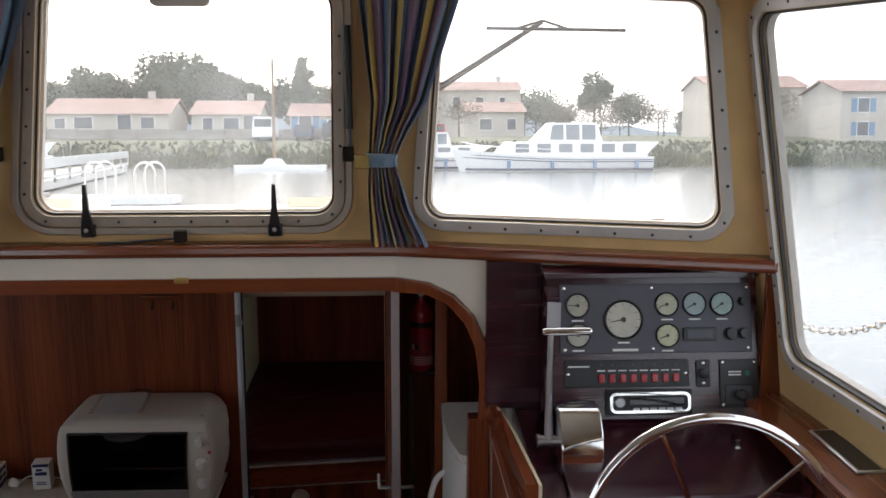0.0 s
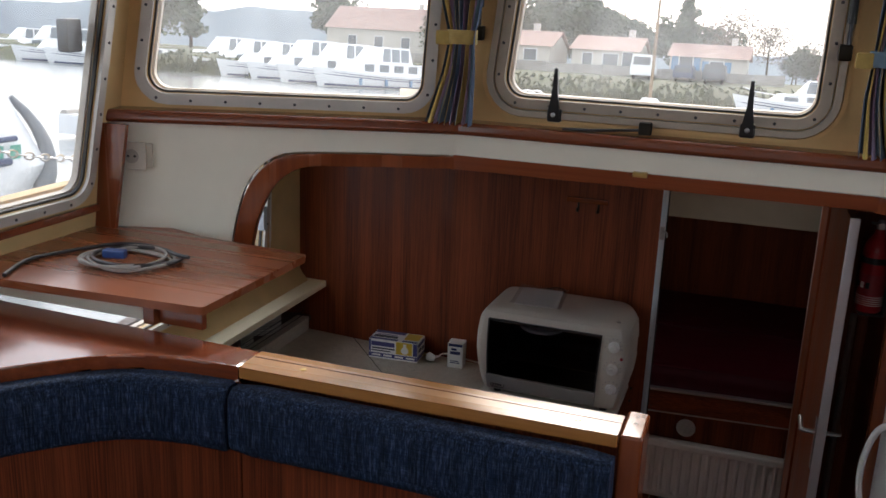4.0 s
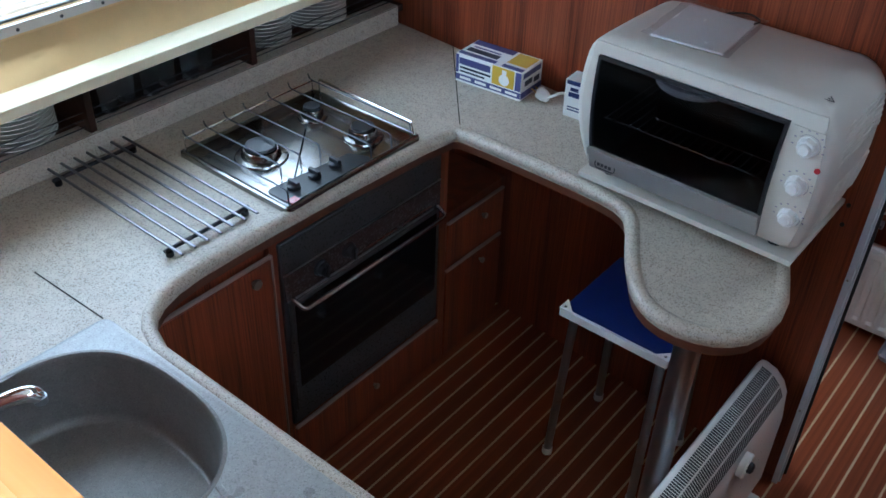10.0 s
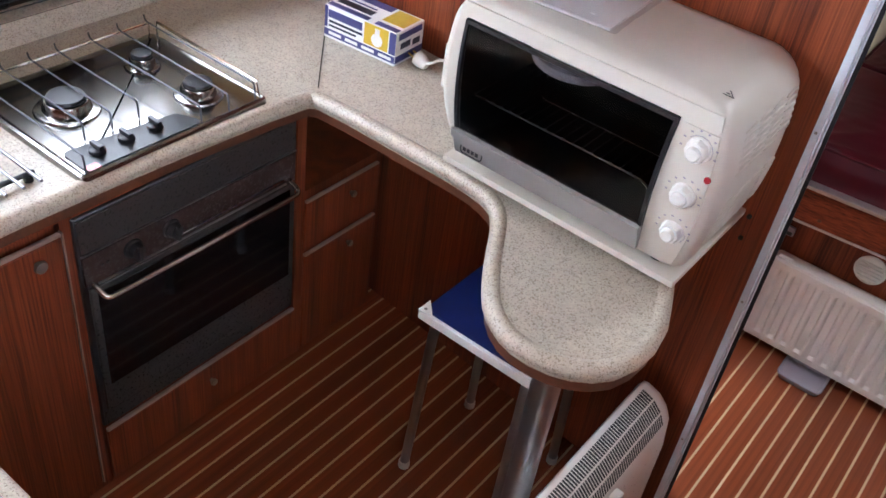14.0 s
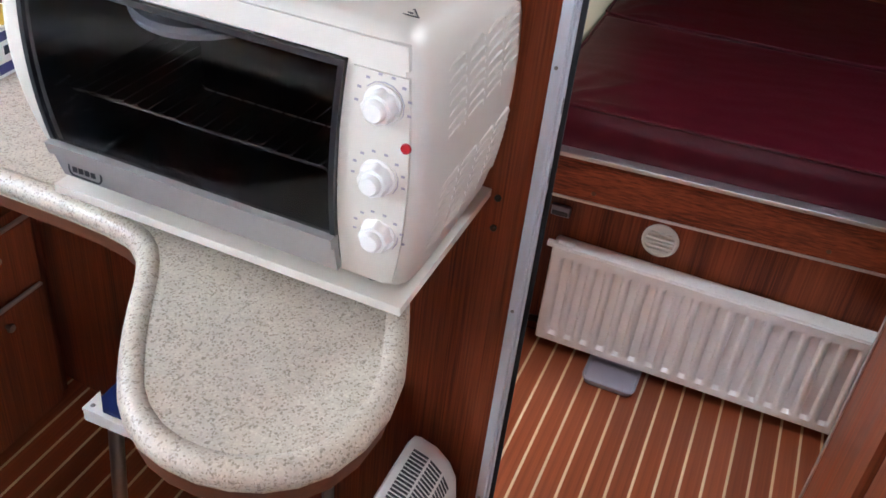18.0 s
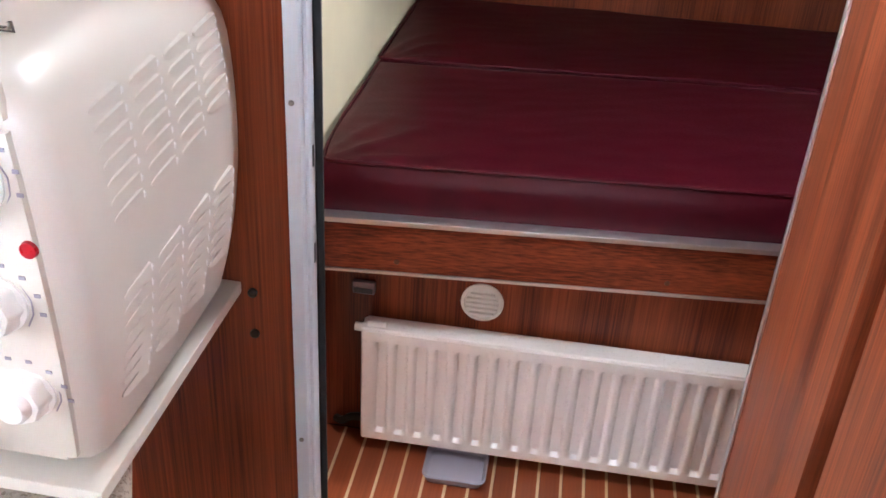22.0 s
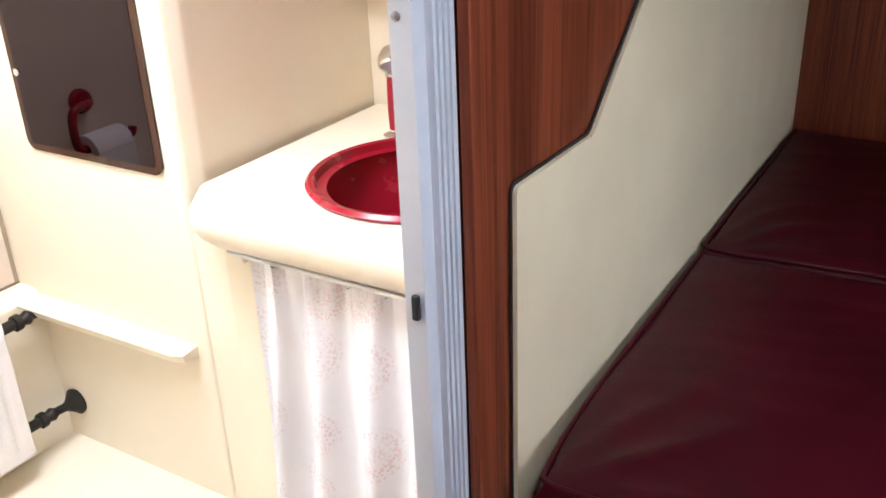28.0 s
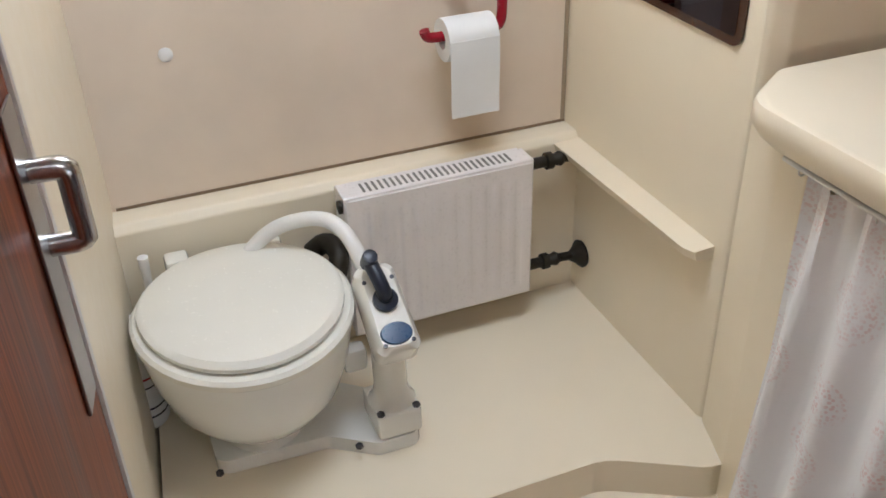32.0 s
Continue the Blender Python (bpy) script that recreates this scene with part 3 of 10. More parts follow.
# dashboard sill trim under the windscreen: one moulded length for each facet
for k, (a, b) in enumerate(((CORNER_P, CENTRE_L), (CENTRE_L, CENTRE_R), (CENTRE_R, CORNER_S))):
    m = along(a, b)
    length = (Vector(b) - Vector(a)).length
    bm = B()
    prof = rounded([(-0.03, 2.105), (0.052, 2.098), (0.058, 2.062), (-0.03, 2.062)], [0, 0.012, 0.012, 0])
    prism(bm, prof, length, m @ Matrix(((0, 0, 1, 0), (0, 1, 0, 0), (-1, 0, 0, 0), (0, 0, 0, 1))) @ Matrix.Scale(-1, 4, (1, 0, 0)))
    chamfer(bm, 0.003, 1, 60)
    solid("trim_sill", bm, RED_TRIM, "red-brown varnished sill moulding below the windscreen", "trim", "", "structure")


# front wall between wheelhouse and galley: white lining, with the wide arched opening
def face(m, pts):
    return [m @ Vector((x, y, 0)) for x, y in pts]


WALL_Y = 2.93
wall_mid = along((-0.97, WALL_Y), (0.165, WALL_Y))
bm = B()
prism(bm, [(0, 1.985), (1.135, 1.985), (1.135, 2.064), (0, 2.064)], 0.05, wall_mid, (), -0.05)
solid("wall_beam", bm, WHITE_WALL, "white lined beam over the galley opening", "wall", "", "structure")
# port part follows the port facet
mp = along((-1.935, 2.585), (-0.97, WALL_Y))
plen = (Vector((-0.97, WALL_Y)) - Vector((-1.935, 2.585))).length
bm = B()
ARCH_OUT = [(0.368, 1.585), (0.370, 1.68), (0.392, 1.81), (0.432, 1.915), (0.51, 1.985), (0.64, 1.995), (plen, 1.998)]
ARCH_IN = [(plen, 1.964), (0.70, 1.959), (0.575, 1.953), (0.505, 1.905), (0.452, 1.807), (0.425, 1.683), (0.423, 1.585)]


def smooth_line(pts, times=2):
    for _ in range(times):
        out = [pts[0]]
        for a, b in zip(pts, pts[1:]):
            out += [tuple(p * 0.75 + q * 0.25 for p, q in zip(a, b)), tuple(p * 0.25 + q * 0.75 for p, q in zip(a, b))]
        pts = out + [pts[-1]]
    return pts


prism(bm, [(0, 1.585), (0, 2.064), (plen, 2.064)] + [(x - 0.006, z + 0.004) if x < plen else (x, z) for x, z in smooth_line(ARCH_OUT)[::-1]], 0.045, mp, (), -0.045)
solid("wall_port_lining", bm, WHITE_WALL, "white lining beside the galley opening", "wall", "", "structure")
ms = along((0.165, WALL_Y), (1.15, 2.675))
bm = B()
arch_s = [(0, 1.985), (0.10, 1.972), (0.17, 1.94), (0.225, 1.89), (0.258, 1.81), (0.272, 1.70), (0.275, 1.62), (0.275, 1.59)]
prism(bm, [(0.32, 1.59), (0.32, 2.064), (0, 2.064)] + arch_s, 0.045, ms, (), -0.045)
solid("wall_starboard_lining", bm, WHITE_WALL, "white lining beside the helm console", "wall", "", "structure")


def trim_strip(name, m, line, mat, label, width=0.034, depth=0.016, back=0.05):
    """A wooden lipping that follows a 2D line in a wall frame."""
    bm = B()
    outer = []
    for i, p in enumerate(line):
        a, b = Vector(line[max(0, i - 1)]), Vector(line[min(len(line) - 1, i + 1)])
        d = (b - a).normalized()
        outer.append((p[0] - d.y * width, p[1] + d.x * width))
    prism(bm, list(line) + outer[::-1], depth + back, m, (), -back)
    chamfer(bm, 0.006, 2, 55)
    return solid(name, bm, mat, label, "trim", "", "structure")


TRIM_LABEL = "varnished wooden lipping round the galley opening"
bm = B()
prism(bm, smooth_line(ARCH_OUT) + smooth_line(ARCH_IN), 0.066, mp, (), -0.05)
chamfer(bm, 0.006, 2, 55)
solid("trim_arch_port", bm, VARNISH_Z, TRIM_LABEL, "trim", "", "structure")
trim_strip("trim_arch_middle", wall_mid, [(0, 1.966), (1.135, 1.966)], RED_TRIM, TRIM_LABEL, 0.036)
trim_strip("trim_arch_starboard", ms, [(0, 1.966), (0.09, 1.956), (0.15, 1.93), (0.20, 1.88), (0.232, 1.81), (0.246, 1.70), (0.25, 1.60)], VARNISH_Z, TRIM_LABEL, 0.036)

# galley: deckhead, bulkhead with the doorway, hull side with the shelf recess and window
bm = B()
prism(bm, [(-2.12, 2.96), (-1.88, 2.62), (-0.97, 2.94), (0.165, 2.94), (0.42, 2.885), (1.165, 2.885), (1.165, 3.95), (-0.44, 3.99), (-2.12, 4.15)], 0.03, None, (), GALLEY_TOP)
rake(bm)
solid("ceiling_galley", bm, GALLEY_LINING, "unseen galley deckhead, lined in beige to cut bounced light", "ceiling", "", "structure")
BULK_A, BULK_B, DOOR_X0, DOOR_X1 = (-2.35, 4.135), (-0.463, 3.9567), -0.463, 0.135
mb = along(BULK_A, BULK_B)
blen = (Vector(BULK_B) - Vector(BULK_A)).length
bm = B()
prism(bm, [(0, -0.01), (blen, -0.01), (blen, 2.0), (0, 2.0)], 0.03, mb, (), -0.03)
rake(bm)
solid("wall_bulkhead", bm, MAHOGANY, "dark reddish wood-grain laminate bulkhead", "wall", "", "structure")
bm = B()
box(bm, DOOR_X0, DOOR_X1 + 0.1, 3.957, 3.987, 1.86, 2.0)
rake(bm)
solid("wall_bulkhead_head", bm, MAHOGANY, "dark wood over the cabin doorway", "wall", "", "structure")
bm = B()
box(bm, 0.168, 1.25, 3.957, 3.987, 0, 2.0)
rake(bm)
solid("wall_bulkhead_starboard", bm, MAHOGANY, "dark wood bulkhead beside the doorway", "wall", "", "structure")
mh = along((-2.10, 1.6), (-2.10, 4.15))
bm = B()
hull_hole = rounded([(0.55, 1.268), (2.145, 1.268), (2.235, 1.80), (0.55, 1.80)], 0.075, 6)
prism(bm, [(0, 1.12), (2.55, 1.12), (2.55, 2.0), (1.30, 2.0), (1.30, 1.85), (0, 1.85)], 0.05, mh, [hull_hole], -0.05)
solid("wall_galley_hull", bm, CREAM_VINYL, "cream vinyl lined hull side of the galley", "wall", "", "structure")
window("window_6", mh, hull_hole, 0.05, "sliding aluminium galley window with rounded corners", 0.026, 0.11, (1.63, 1.262, 1.805))
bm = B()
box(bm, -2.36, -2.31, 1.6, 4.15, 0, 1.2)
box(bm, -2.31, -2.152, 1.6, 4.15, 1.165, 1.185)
solid("wall_recess_back", bm, SHADED_RECESS, "recess behind the crockery shelf, darkened for shade", "wall", "", "structure")
bm = B()
box(bm, -1.99, 0.6, 1.35, 1.6, 0.0, 0.84)
solid("wall_galley_aft", bm, MAHOGANY, "dark panelling under the wheelhouse floor", "wall", "", "structure")
# starboard side of the galley
bm = B()
box(bm, 1.25, 1.30, 1.6, 2.75, 0, 1.66)
box(bm, 1.17, 1.25, 2.75, 2.798, 0, 1.66)
# Window hole out of view, cut where the fore lamp shines in.
prism(bm, [(2.80, 0), (6.3, 0), (6.3, 2.0), (2.80, 2.0)], 0.03, Matrix(((0, 0, 1, 1.17), (1, 0, 0, 0), (0, 1, 0, 0), (0, 0, 0, 1))), [rounded([(4.86, 0.90), (5.16, 0.90), (5.16, 1.40), (4.86, 1.40)], 0.05)])
rake(bm)
solid("wall_galley_starboard", bm, CREAM_VINYL, "cream lined starboard hull side", "wall", "", "structure")
bm = B()
box(bm, 0.436, 0.452, 1.6, 2.86, 0, 1.595)
solid("wall_console_side", bm, MAHOGANY, "dark wooden side of the helm console", "wall", "", "structure")

bm = B()
box(bm, 0.372, 0.434, 2.868, 2.925, 0.0, 1.592, 0.004)
solid("trim_arch_jamb", bm, MAHOGANY, "dark wooden jamb below the galley arch", "trim", "", "structure")
bm = B()
for y0, y1, z0, z1 in ((2.36, 2.82, 1.545, 1.550), (2.36, 2.365, 0.95, 1.545), (2.815, 2.82, 0.95, 1.545)):
    box(bm, 0.4335, 0.4358, y0, y1, z0, z1)
solid("trim_console_panel", bm, ALU, "thin pale line round the console side panel", "trim", "", "structure")

# fore cabin and heads shell
# Deck hatches added out of view to let sky light into passage and heads.
ADDED_HATCHES = [(-0.25, 0.0, 4.20, 4.45), (-1.69, -1.21, 4.36, 4.84)]
HATCH_HOLES = [[(x0, y0), (x1, y0), (x1, y1), (x0, y1)] for x0, x1, y0, y1 in ADDED_HATCHES]
bm = B()
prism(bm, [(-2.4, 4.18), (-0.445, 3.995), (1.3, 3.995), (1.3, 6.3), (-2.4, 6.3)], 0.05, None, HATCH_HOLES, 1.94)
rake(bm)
# Beige in place of white puts this cabin's shade into the colour.
solid("ceiling_fore_cabin", bm, GALLEY_LINING, "fore cabin deckhead, lined in beige darkened for its shade", "ceiling", "", "structure")
bm = B()
box(bm, -0.715, -0.688, 4.665, 6.10, 0.0, 1.94)
rake(bm)
solid("wall_heads_partition", bm, MAHOGANY, "wood-grain partition between heads and berth", "wall", "", "structure")
bm = B()
box(bm, -0.75, 1.3, 6.05, 6.10, 0.0, 1.94)
rake(bm)
solid("wall_fore_bulkhead", bm, MAHOGANY, "wood-grain forward bulkhead behind the berth", "wall", "", "structure")
bm = B()
box(bm, -0.686, 1.25, 4.82, 4.84, 0.0, 0.60)
solid("wall_berth_front", bm, MAHOGANY, "dark wood-grain panel below the berth", "wall", "", "structure")
bm = B()
box(bm, -0.686, 1.25, 4.755, 4.78, 1.485, 1.94, 0.004)
rake(bm)
# Header's shade is put into its colour: cream taken down to taupe.
solid("trim_berth_header", bm, painted("taupe_header", (0.27, 0.215, 0.16), 0.5), "header board over the berth opening, darkened to taupe for shade", "trim", "", "structure")
bm = B()
box(bm, 0.128, 0.160, 3.99, 4.30, 0.0, 1.94)
rake(bm)
solid("wall_locker_side", bm, MAHOGANY, "wood-grain locker side beside the doorway", "wall", "", "structure")
bm = B()
box(bm, 0.162, 1.24, 4.285, 4.30, 0.0, 1.94)
rake(bm)
solid("wall_locker_front", bm, MAHOGANY, "wood-grain locker front facing the berth", "wall", "", "structure")
bm = B()
box(bm, 0.1245, 0.1275, 4.290, 4.304, 0.0, 1.94)
box(bm, 0.1245, 0.1625, 4.3005, 4.304, 0.0, 1.94)
rake(bm)
solid("trim_locker_edge", bm, ALU, "pale edging strip on the locker corner", "trim", "", "structure")


# ================= galley =================
COUNTER = 0.90
EDGE = [(-0.580, 3.962), (-0.578, 3.76), (-0.530, 3.655), (-0.486, 3.54), (-0.493, 3.43), (-0.54, 3.368), (-0.61, 3.338), (-0.685, 3.340),
        (-0.747, 3.375), (-0.794, 3.435), (-0.838, 3.505), (-0.882, 3.585), (-0.92, 3.632), (-0.978, 3.656), (-1.09, 3.664), (-1.44, 3.668),
        (-1.468, 3.648), (-1.492, 3.25), (-1.50, 2.86), (-1.482, 2.73), (-1.43, 2.652), (-1.35, 2.625), (-0.32, 2.62), (-0.32, 2.08)]
BACK = [(-2.10, 2.08), (-2.10, 4.10)]
BOWL = [(-1.243 + 0.246 * math.copysign(abs(math.cos(t)) ** 0.78, math.cos(t)), 2.345 + 0.236 * math.copysign(abs(math.sin(t)) ** 0.78, math.sin(t))) for t in (2 * math.pi * k / 56 for k in range(56))]
SINK_RIM = rounded([(-1.50, 2.092), (-0.42, 2.092), (-0.42, 2.603), (-1.50, 2.603)], 0.02, 4)


FRONT = [EDGE[0]] + smooth_line(EDGE[1:22], 1) + EDGE[22:]
worktop = thing("worktop", (-1.6, 3.2, 0.86), "speckled beige laminate galley worktop with a rounded raised lip", "worktop")
bm = B()
sink_cut = grow(SINK_RIM, -0.012)
prism(bm, FRONT + BACK, 0.034, None, [sink_cut], COUNTER - 0.034)
part("slab", bm, WORKTOP, worktop)
bm = B()
lip = [(*p, COUNTER - 0.014) for p in grow(FRONT + BACK, -0.010)[:len(FRONT)]]
tube(bm, lip, 0.0195, 10)
part("rounded_lip", bm, WORKTOP, worktop)
bm = B()
under = grow(FRONT + BACK, -0.001)
inner = grow(FRONT + BACK, -0.034)
n_f = len(FRONT)
prism(bm, under[:n_f] + inner[:n_f][::-1], 0.024, None, (), COUNTER - 0.056)
part("wooden_edge_strip", bm, EDGE_WOOD, worktop, "brown wooden strip under the edge")
bm = B()
box(bm, -2.10, -2.035, 2.09, 4.08, COUNTER + 0.0005, 0.968, 0.006)
part("upstand", bm, WORKTOP, worktop)
for a, b in (((-1.472, 3.692), (-1.80, 4.07)), ((-1.503, 2.597), (-1.735, 2.59))):
    bm = B()
    m = along(a, b, COUNTER)
    box(bm, 0, (Vector(b) - Vector(a)).length, 0.0003, 0.0012, -0.0015, 0.0015, 0, 1, m)
    part("joint", bm, DARK_GAP, worktop, "dark worktop joint")

# sink with drainer
sink = thing("sink", (-1.2, 2.35, COUNTER), "grey steel inset sink with round bowl and grooved drainer", "sink")
bm = B()
rim = [[(x, y, COUNTER + z) for x, y in grow(SINK_RIM, d)] for d, z in ((0.0, 0.0006), (0.0, 0.0030), (-0.003, 0.0046), (-0.010, 0.0046), (-0.014, 0.0034))]
loft(bm, rim, True, False)
edges = []
for loop in (rim[-1], [(x, y, COUNTER + 0.0034) for x, y in BOWL]):
    vs = [bm.verts.new(p) for p in loop]
    edges += [bm.edges.new((vs[k], vs[(k + 1) % len(vs)])) for k in range(len(vs))]
bmesh.ops.triangle_fill(bm, edges=edges, use_beauty=True)
bmesh.ops.remove_doubles(bm, verts=bm.verts[:], dist=0.0002)
part("rim_plate", bm, SINK_STEEL, sink)
bm = B()
rings = []
cx, cy = sum(p[0] for p in BOWL) / len(BOWL), sum(p[1] for p in BOWL) / len(BOWL)
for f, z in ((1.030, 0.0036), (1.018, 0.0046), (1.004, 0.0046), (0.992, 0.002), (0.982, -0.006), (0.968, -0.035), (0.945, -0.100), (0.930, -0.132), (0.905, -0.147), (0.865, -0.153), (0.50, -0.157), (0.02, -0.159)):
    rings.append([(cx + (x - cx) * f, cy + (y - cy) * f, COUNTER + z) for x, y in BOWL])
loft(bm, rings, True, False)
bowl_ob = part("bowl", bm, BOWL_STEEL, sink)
bm = B()
lathe(bm, [(0.010, 0), (0.010, 0.002), (0.006, 0.004), (0, 0.004)], Matrix.Translation((-1.205, 2.166, COUNTER - 0.070)) @ Matrix.Rotation(radians(-80), 4, "X"), 14)
part("overflow", bm, CHROME, bowl_ob)
for k in range(7):
    bm = B()
    y = 2.193 + 0.0425 * k
    x0 = (-1.020, -0.984, -0.983, -0.985, -0.987, -0.989, -0.990)[k]
    x1 = (-0.50, -0.50, -0.51, -0.52, -0.55, -0.63, -0.74)[k]
    w = 0.0125 if k else 0.0145
    tube(bm, [(x0, y + 0.002, COUNTER + 0.0024), (x0 + 0.012, y, COUNTER + 0.0070), (x0 + 0.05, y, COUNTER + 0.0082), (x1 - 0.05, y + 0.012, COUNTER + 0.0075), (x1, y + 0.014, COUNTER + 0.003)], [0.005, w, w * 1.05, w * 0.95, 0.006], 12)
    bmesh.ops.scale(bm, vec=(1, 1, 0.6), space=Matrix.Translation((0, 0, -COUNTER - 0.0034)), verts=bm.verts[:])
    part("drainer_rib", bm, SINK_STEEL, sink)
bead = [(-1.005, 2.474), (-0.965, 2.466), (-0.935, 2.474), (-0.915, 2.495), (-0.885, 2.515), (-0.84, 2.530), (-0.78, 2.550), (-0.70, 2.566), (-0.50, 2.570), (-0.46, 2.54), (-0.455, 2.16)]
bm = B()
tube(bm, smooth_line([(x, y, COUNTER + 0.0045) for x, y in bead]), 0.0065, 8)
bmesh.ops.scale(bm, vec=(1, 1, 0.6), space=Matrix.Translation((0, 0, -COUNTER - 0.0034)), verts=bm.verts[:])
part("drainer_bead", bm, SINK_STEEL, sink)
for x, y in ((-0.893, 2.487), (-0.822, 2.515)):
    bm = B()
    lathe(bm, [(0.017, 0.0), (0.012, 0.004), (0.004, 0.006), (0, 0.006)], Matrix.Translation((x, y, COUNTER + 0.0034)) @ Matrix.Diagonal((1.2, 0.8, 1, 1)), 18)
    part("pressed_boss", bm, SINK_STEEL, sink)
bm = B()
lathe(bm, [(0.0, 0), (0.027, 0.0), (0.030, 0.004), (0.029, 0.010), (0.018, 0.015), (0.008, 0.017), (0.008, 0.024), (0.010, 0.028), (0.006, 0.032), (0, 0.032)], Matrix.Translation((-1.043, 2.132, COUNTER + 0.0036)), 24)
part("plug", bm, SCREW, sink, "tarnished metal sink plug")
bm = B()
for k in range(30):
    t = k / 29
    p = Vector((-1.043 - 0.012 * t + 0.006 * math.sin(5 * t), 2.142 + 0.066 * t, COUNTER + 0.030 - 0.022 * min(1, 2.2 * t)))
    lathe(bm, [(0, -0.0019), (0.0019, 0), (0, 0.0019)], Matrix.Translation(p), 6)
part("bead_chain", bm, CHROME, sink)

tap = thing("mixer_tap", (-1.425, 2.14, COUNTER), "chrome single-lever mixer tap beside the sink bowl", "tap")
bm = B()
lathe(bm, [(0, 0), (0.028, 0), (0.028, 0.008), (0.0235, 0.014), (0.0225, 0.075), (0.024, 0.09), (0.020, 0.108), (0, 0.112)], Matrix.Translation((-1.425, 2.140, COUNTER + 0.0036)), 24)
part("tap_body", bm, CHROME, tap)
bm = B()
tube(bm, smooth_line([(-1.42, 2.152, COUNTER + 0.030), (-1.402, 2.20, COUNTER + 0.046), (-1.375, 2.265, COUNTER + 0.068), (-1.350, 2.325, COUNTER + 0.086), (-1.335, 2.358, COUNTER + 0.088), (-1.329, 2.370, COUNTER + 0.074)]), [0.010, 0.0105, 0.0125, 0.0145, 0.0150, 0.013], 14)
part("spout", bm, CHROME, tap)
bm = B()
lathe(bm, [(0.0115, 0), (0.0115, 0.014), (0.009, 0.014), (0.009, 0.004), (0, 0.004)], Matrix.Translation((-1.329, 2.371, COUNTER + 0.060)), 16)
part("aerator", bm, STEEL, tap)
bm = B()
tube(bm, smooth_line([(-1.425, 2.140, COUNTER + 0.105), (-1.424, 2.148, COUNTER + 0.128), (-1.418, 2.18, COUNTER + 0.146), (-1.406, 2.235, COUNTER + 0.162)]), [0.020, 0.016, 0.011, 0.0085, 0.007], 12)
part("lever", bm, CHROME, tap)

# gas hob
HOB = (-1.898, -1.496, 3.086, 3.562)
hob = thing("gas_hob", (-1.69, 3.32, COUNTER), "stainless three-burner gas hob with wire pan rest and black knobs", "hob")
bm = B()
plate = rounded([(HOB[0], HOB[2]), (HOB[1], HOB[2]), (HOB[1], HOB[3]), (HOB[0], HOB[3])], 0.015, 4)
loft(bm, [[(x, y, COUNTER + 0.0005) for x, y in plate], [(x, y, COUNTER + 0.012) for x, y in grow(plate, -0.002)], [(x, y, COUNTER + 0.014) for x, y in grow(plate, -0.008)],
          [(x, y, COUNTER + 0.009) for x, y in grow(plate, -0.02)]])
part("hob_plate", bm, HOB_STEEL, hob)
for x, y, r in ((-1.728, 3.213, 0.047), (-1.782, 3.443, 0.028), (-1.607, 3.456, 0.037)):
    bm = B()
    lathe(bm, [(r * 1.45, 0.0), (r * 1.4, 0.004), (r * 1.08, 0.006), (r * 1.0, 0.022), (r * 0.92, 0.026), (0, 0.026)], Matrix.Translation((x, y, COUNTER + 0.0095)), 24)
    burner = part("burner", bm, HOB_STEEL, hob)
    bm = B()
    lathe(bm, [(r * 0.8, 0.0), (r * 0.86, 0.004), (r * 0.8, 0.009), (0, 0.010)], Matrix.Translation((x, y, COUNTER + 0.0358)), 24)
    part("burner_cap", bm, BLACK, burner)
bm = B()
prism(bm, rounded([(-1.597, 3.110), (-1.513, 3.110), (-1.513, 3.395), (-1.575, 3.367)], 0.012), 0.003, None, (), COUNTER + 0.0095)
part("knob_plate", bm, BLACK, hob)
for k, y in enumerate((3.163, 3.231, 3.301)):
    bm = B()
    lathe(bm, [(0.017, 0), (0.0165, 0.008), (0.012, 0.010), (0.0, 0.010)], Matrix.Translation((-1.557, y, COUNTER + 0.0126)), 18)
    box(bm, -1.574, -1.540, y - 0.005, y + 0.005, COUNTER + 0.022, COUNTER + 0.033, 0.002)
    part("knob", bm, BLACK, hob)
bm = B()
prism(bm, rounded([(-1.53, 3.112), (-1.51, 3.112), (-1.51, 3.14), (-1.53, 3.14)], 0.003), 0.0006, None, (), COUNTER + 0.0126)
part("ignition_mark", bm, FLAME_RED, hob)
zr = COUNTER + 0.052
for k, y in enumerate((3.105, 3.17, 3.235, 3.30, 3.385, 3.46, 3.535)):
    bm = B()
    x1 = -1.615 if k in (1, 2, 3) else -1.52
    x0 = HOB[0] + 0.012
    pts = [(x0 - 0.004, y, zr + 0.016), (x0, y, zr + 0.004), (x0 + 0.012, y, zr), (-1.74, y, zr), (-1.70, y, zr), (x1, y, zr), (x1 + 0.006, y, zr - 0.006), (x1 + 0.008, y, COUNTER + 0.012)]
    tube(bm, smooth_line(pts, 1), 0.0022, 6)
    part("pan_rest_wire", bm, DARK_STEEL, hob)
for x in (HOB[0] + 0.016,):
    bm = B()
    tube(bm, [(x, 3.10, COUNTER + 0.012), (x, 3.10, zr - 0.004), (x, 3.54, zr - 0.004), (x, 3.54, COUNTER + 0.012)], 0.0028, 6)
    part("pan_rest_rail", bm, CHROME, hob)
bm = B()
tube(bm, [(-1.86, 3.548, COUNTER + 0.014), (-1.86, 3.548, zr + 0.004), (-1.52, 3.548, zr - 0.004), (-1.512, 3.548, COUNTER + 0.014)], 0.003, 6)
part("pan_rest_rail", bm, CHROME, hob)

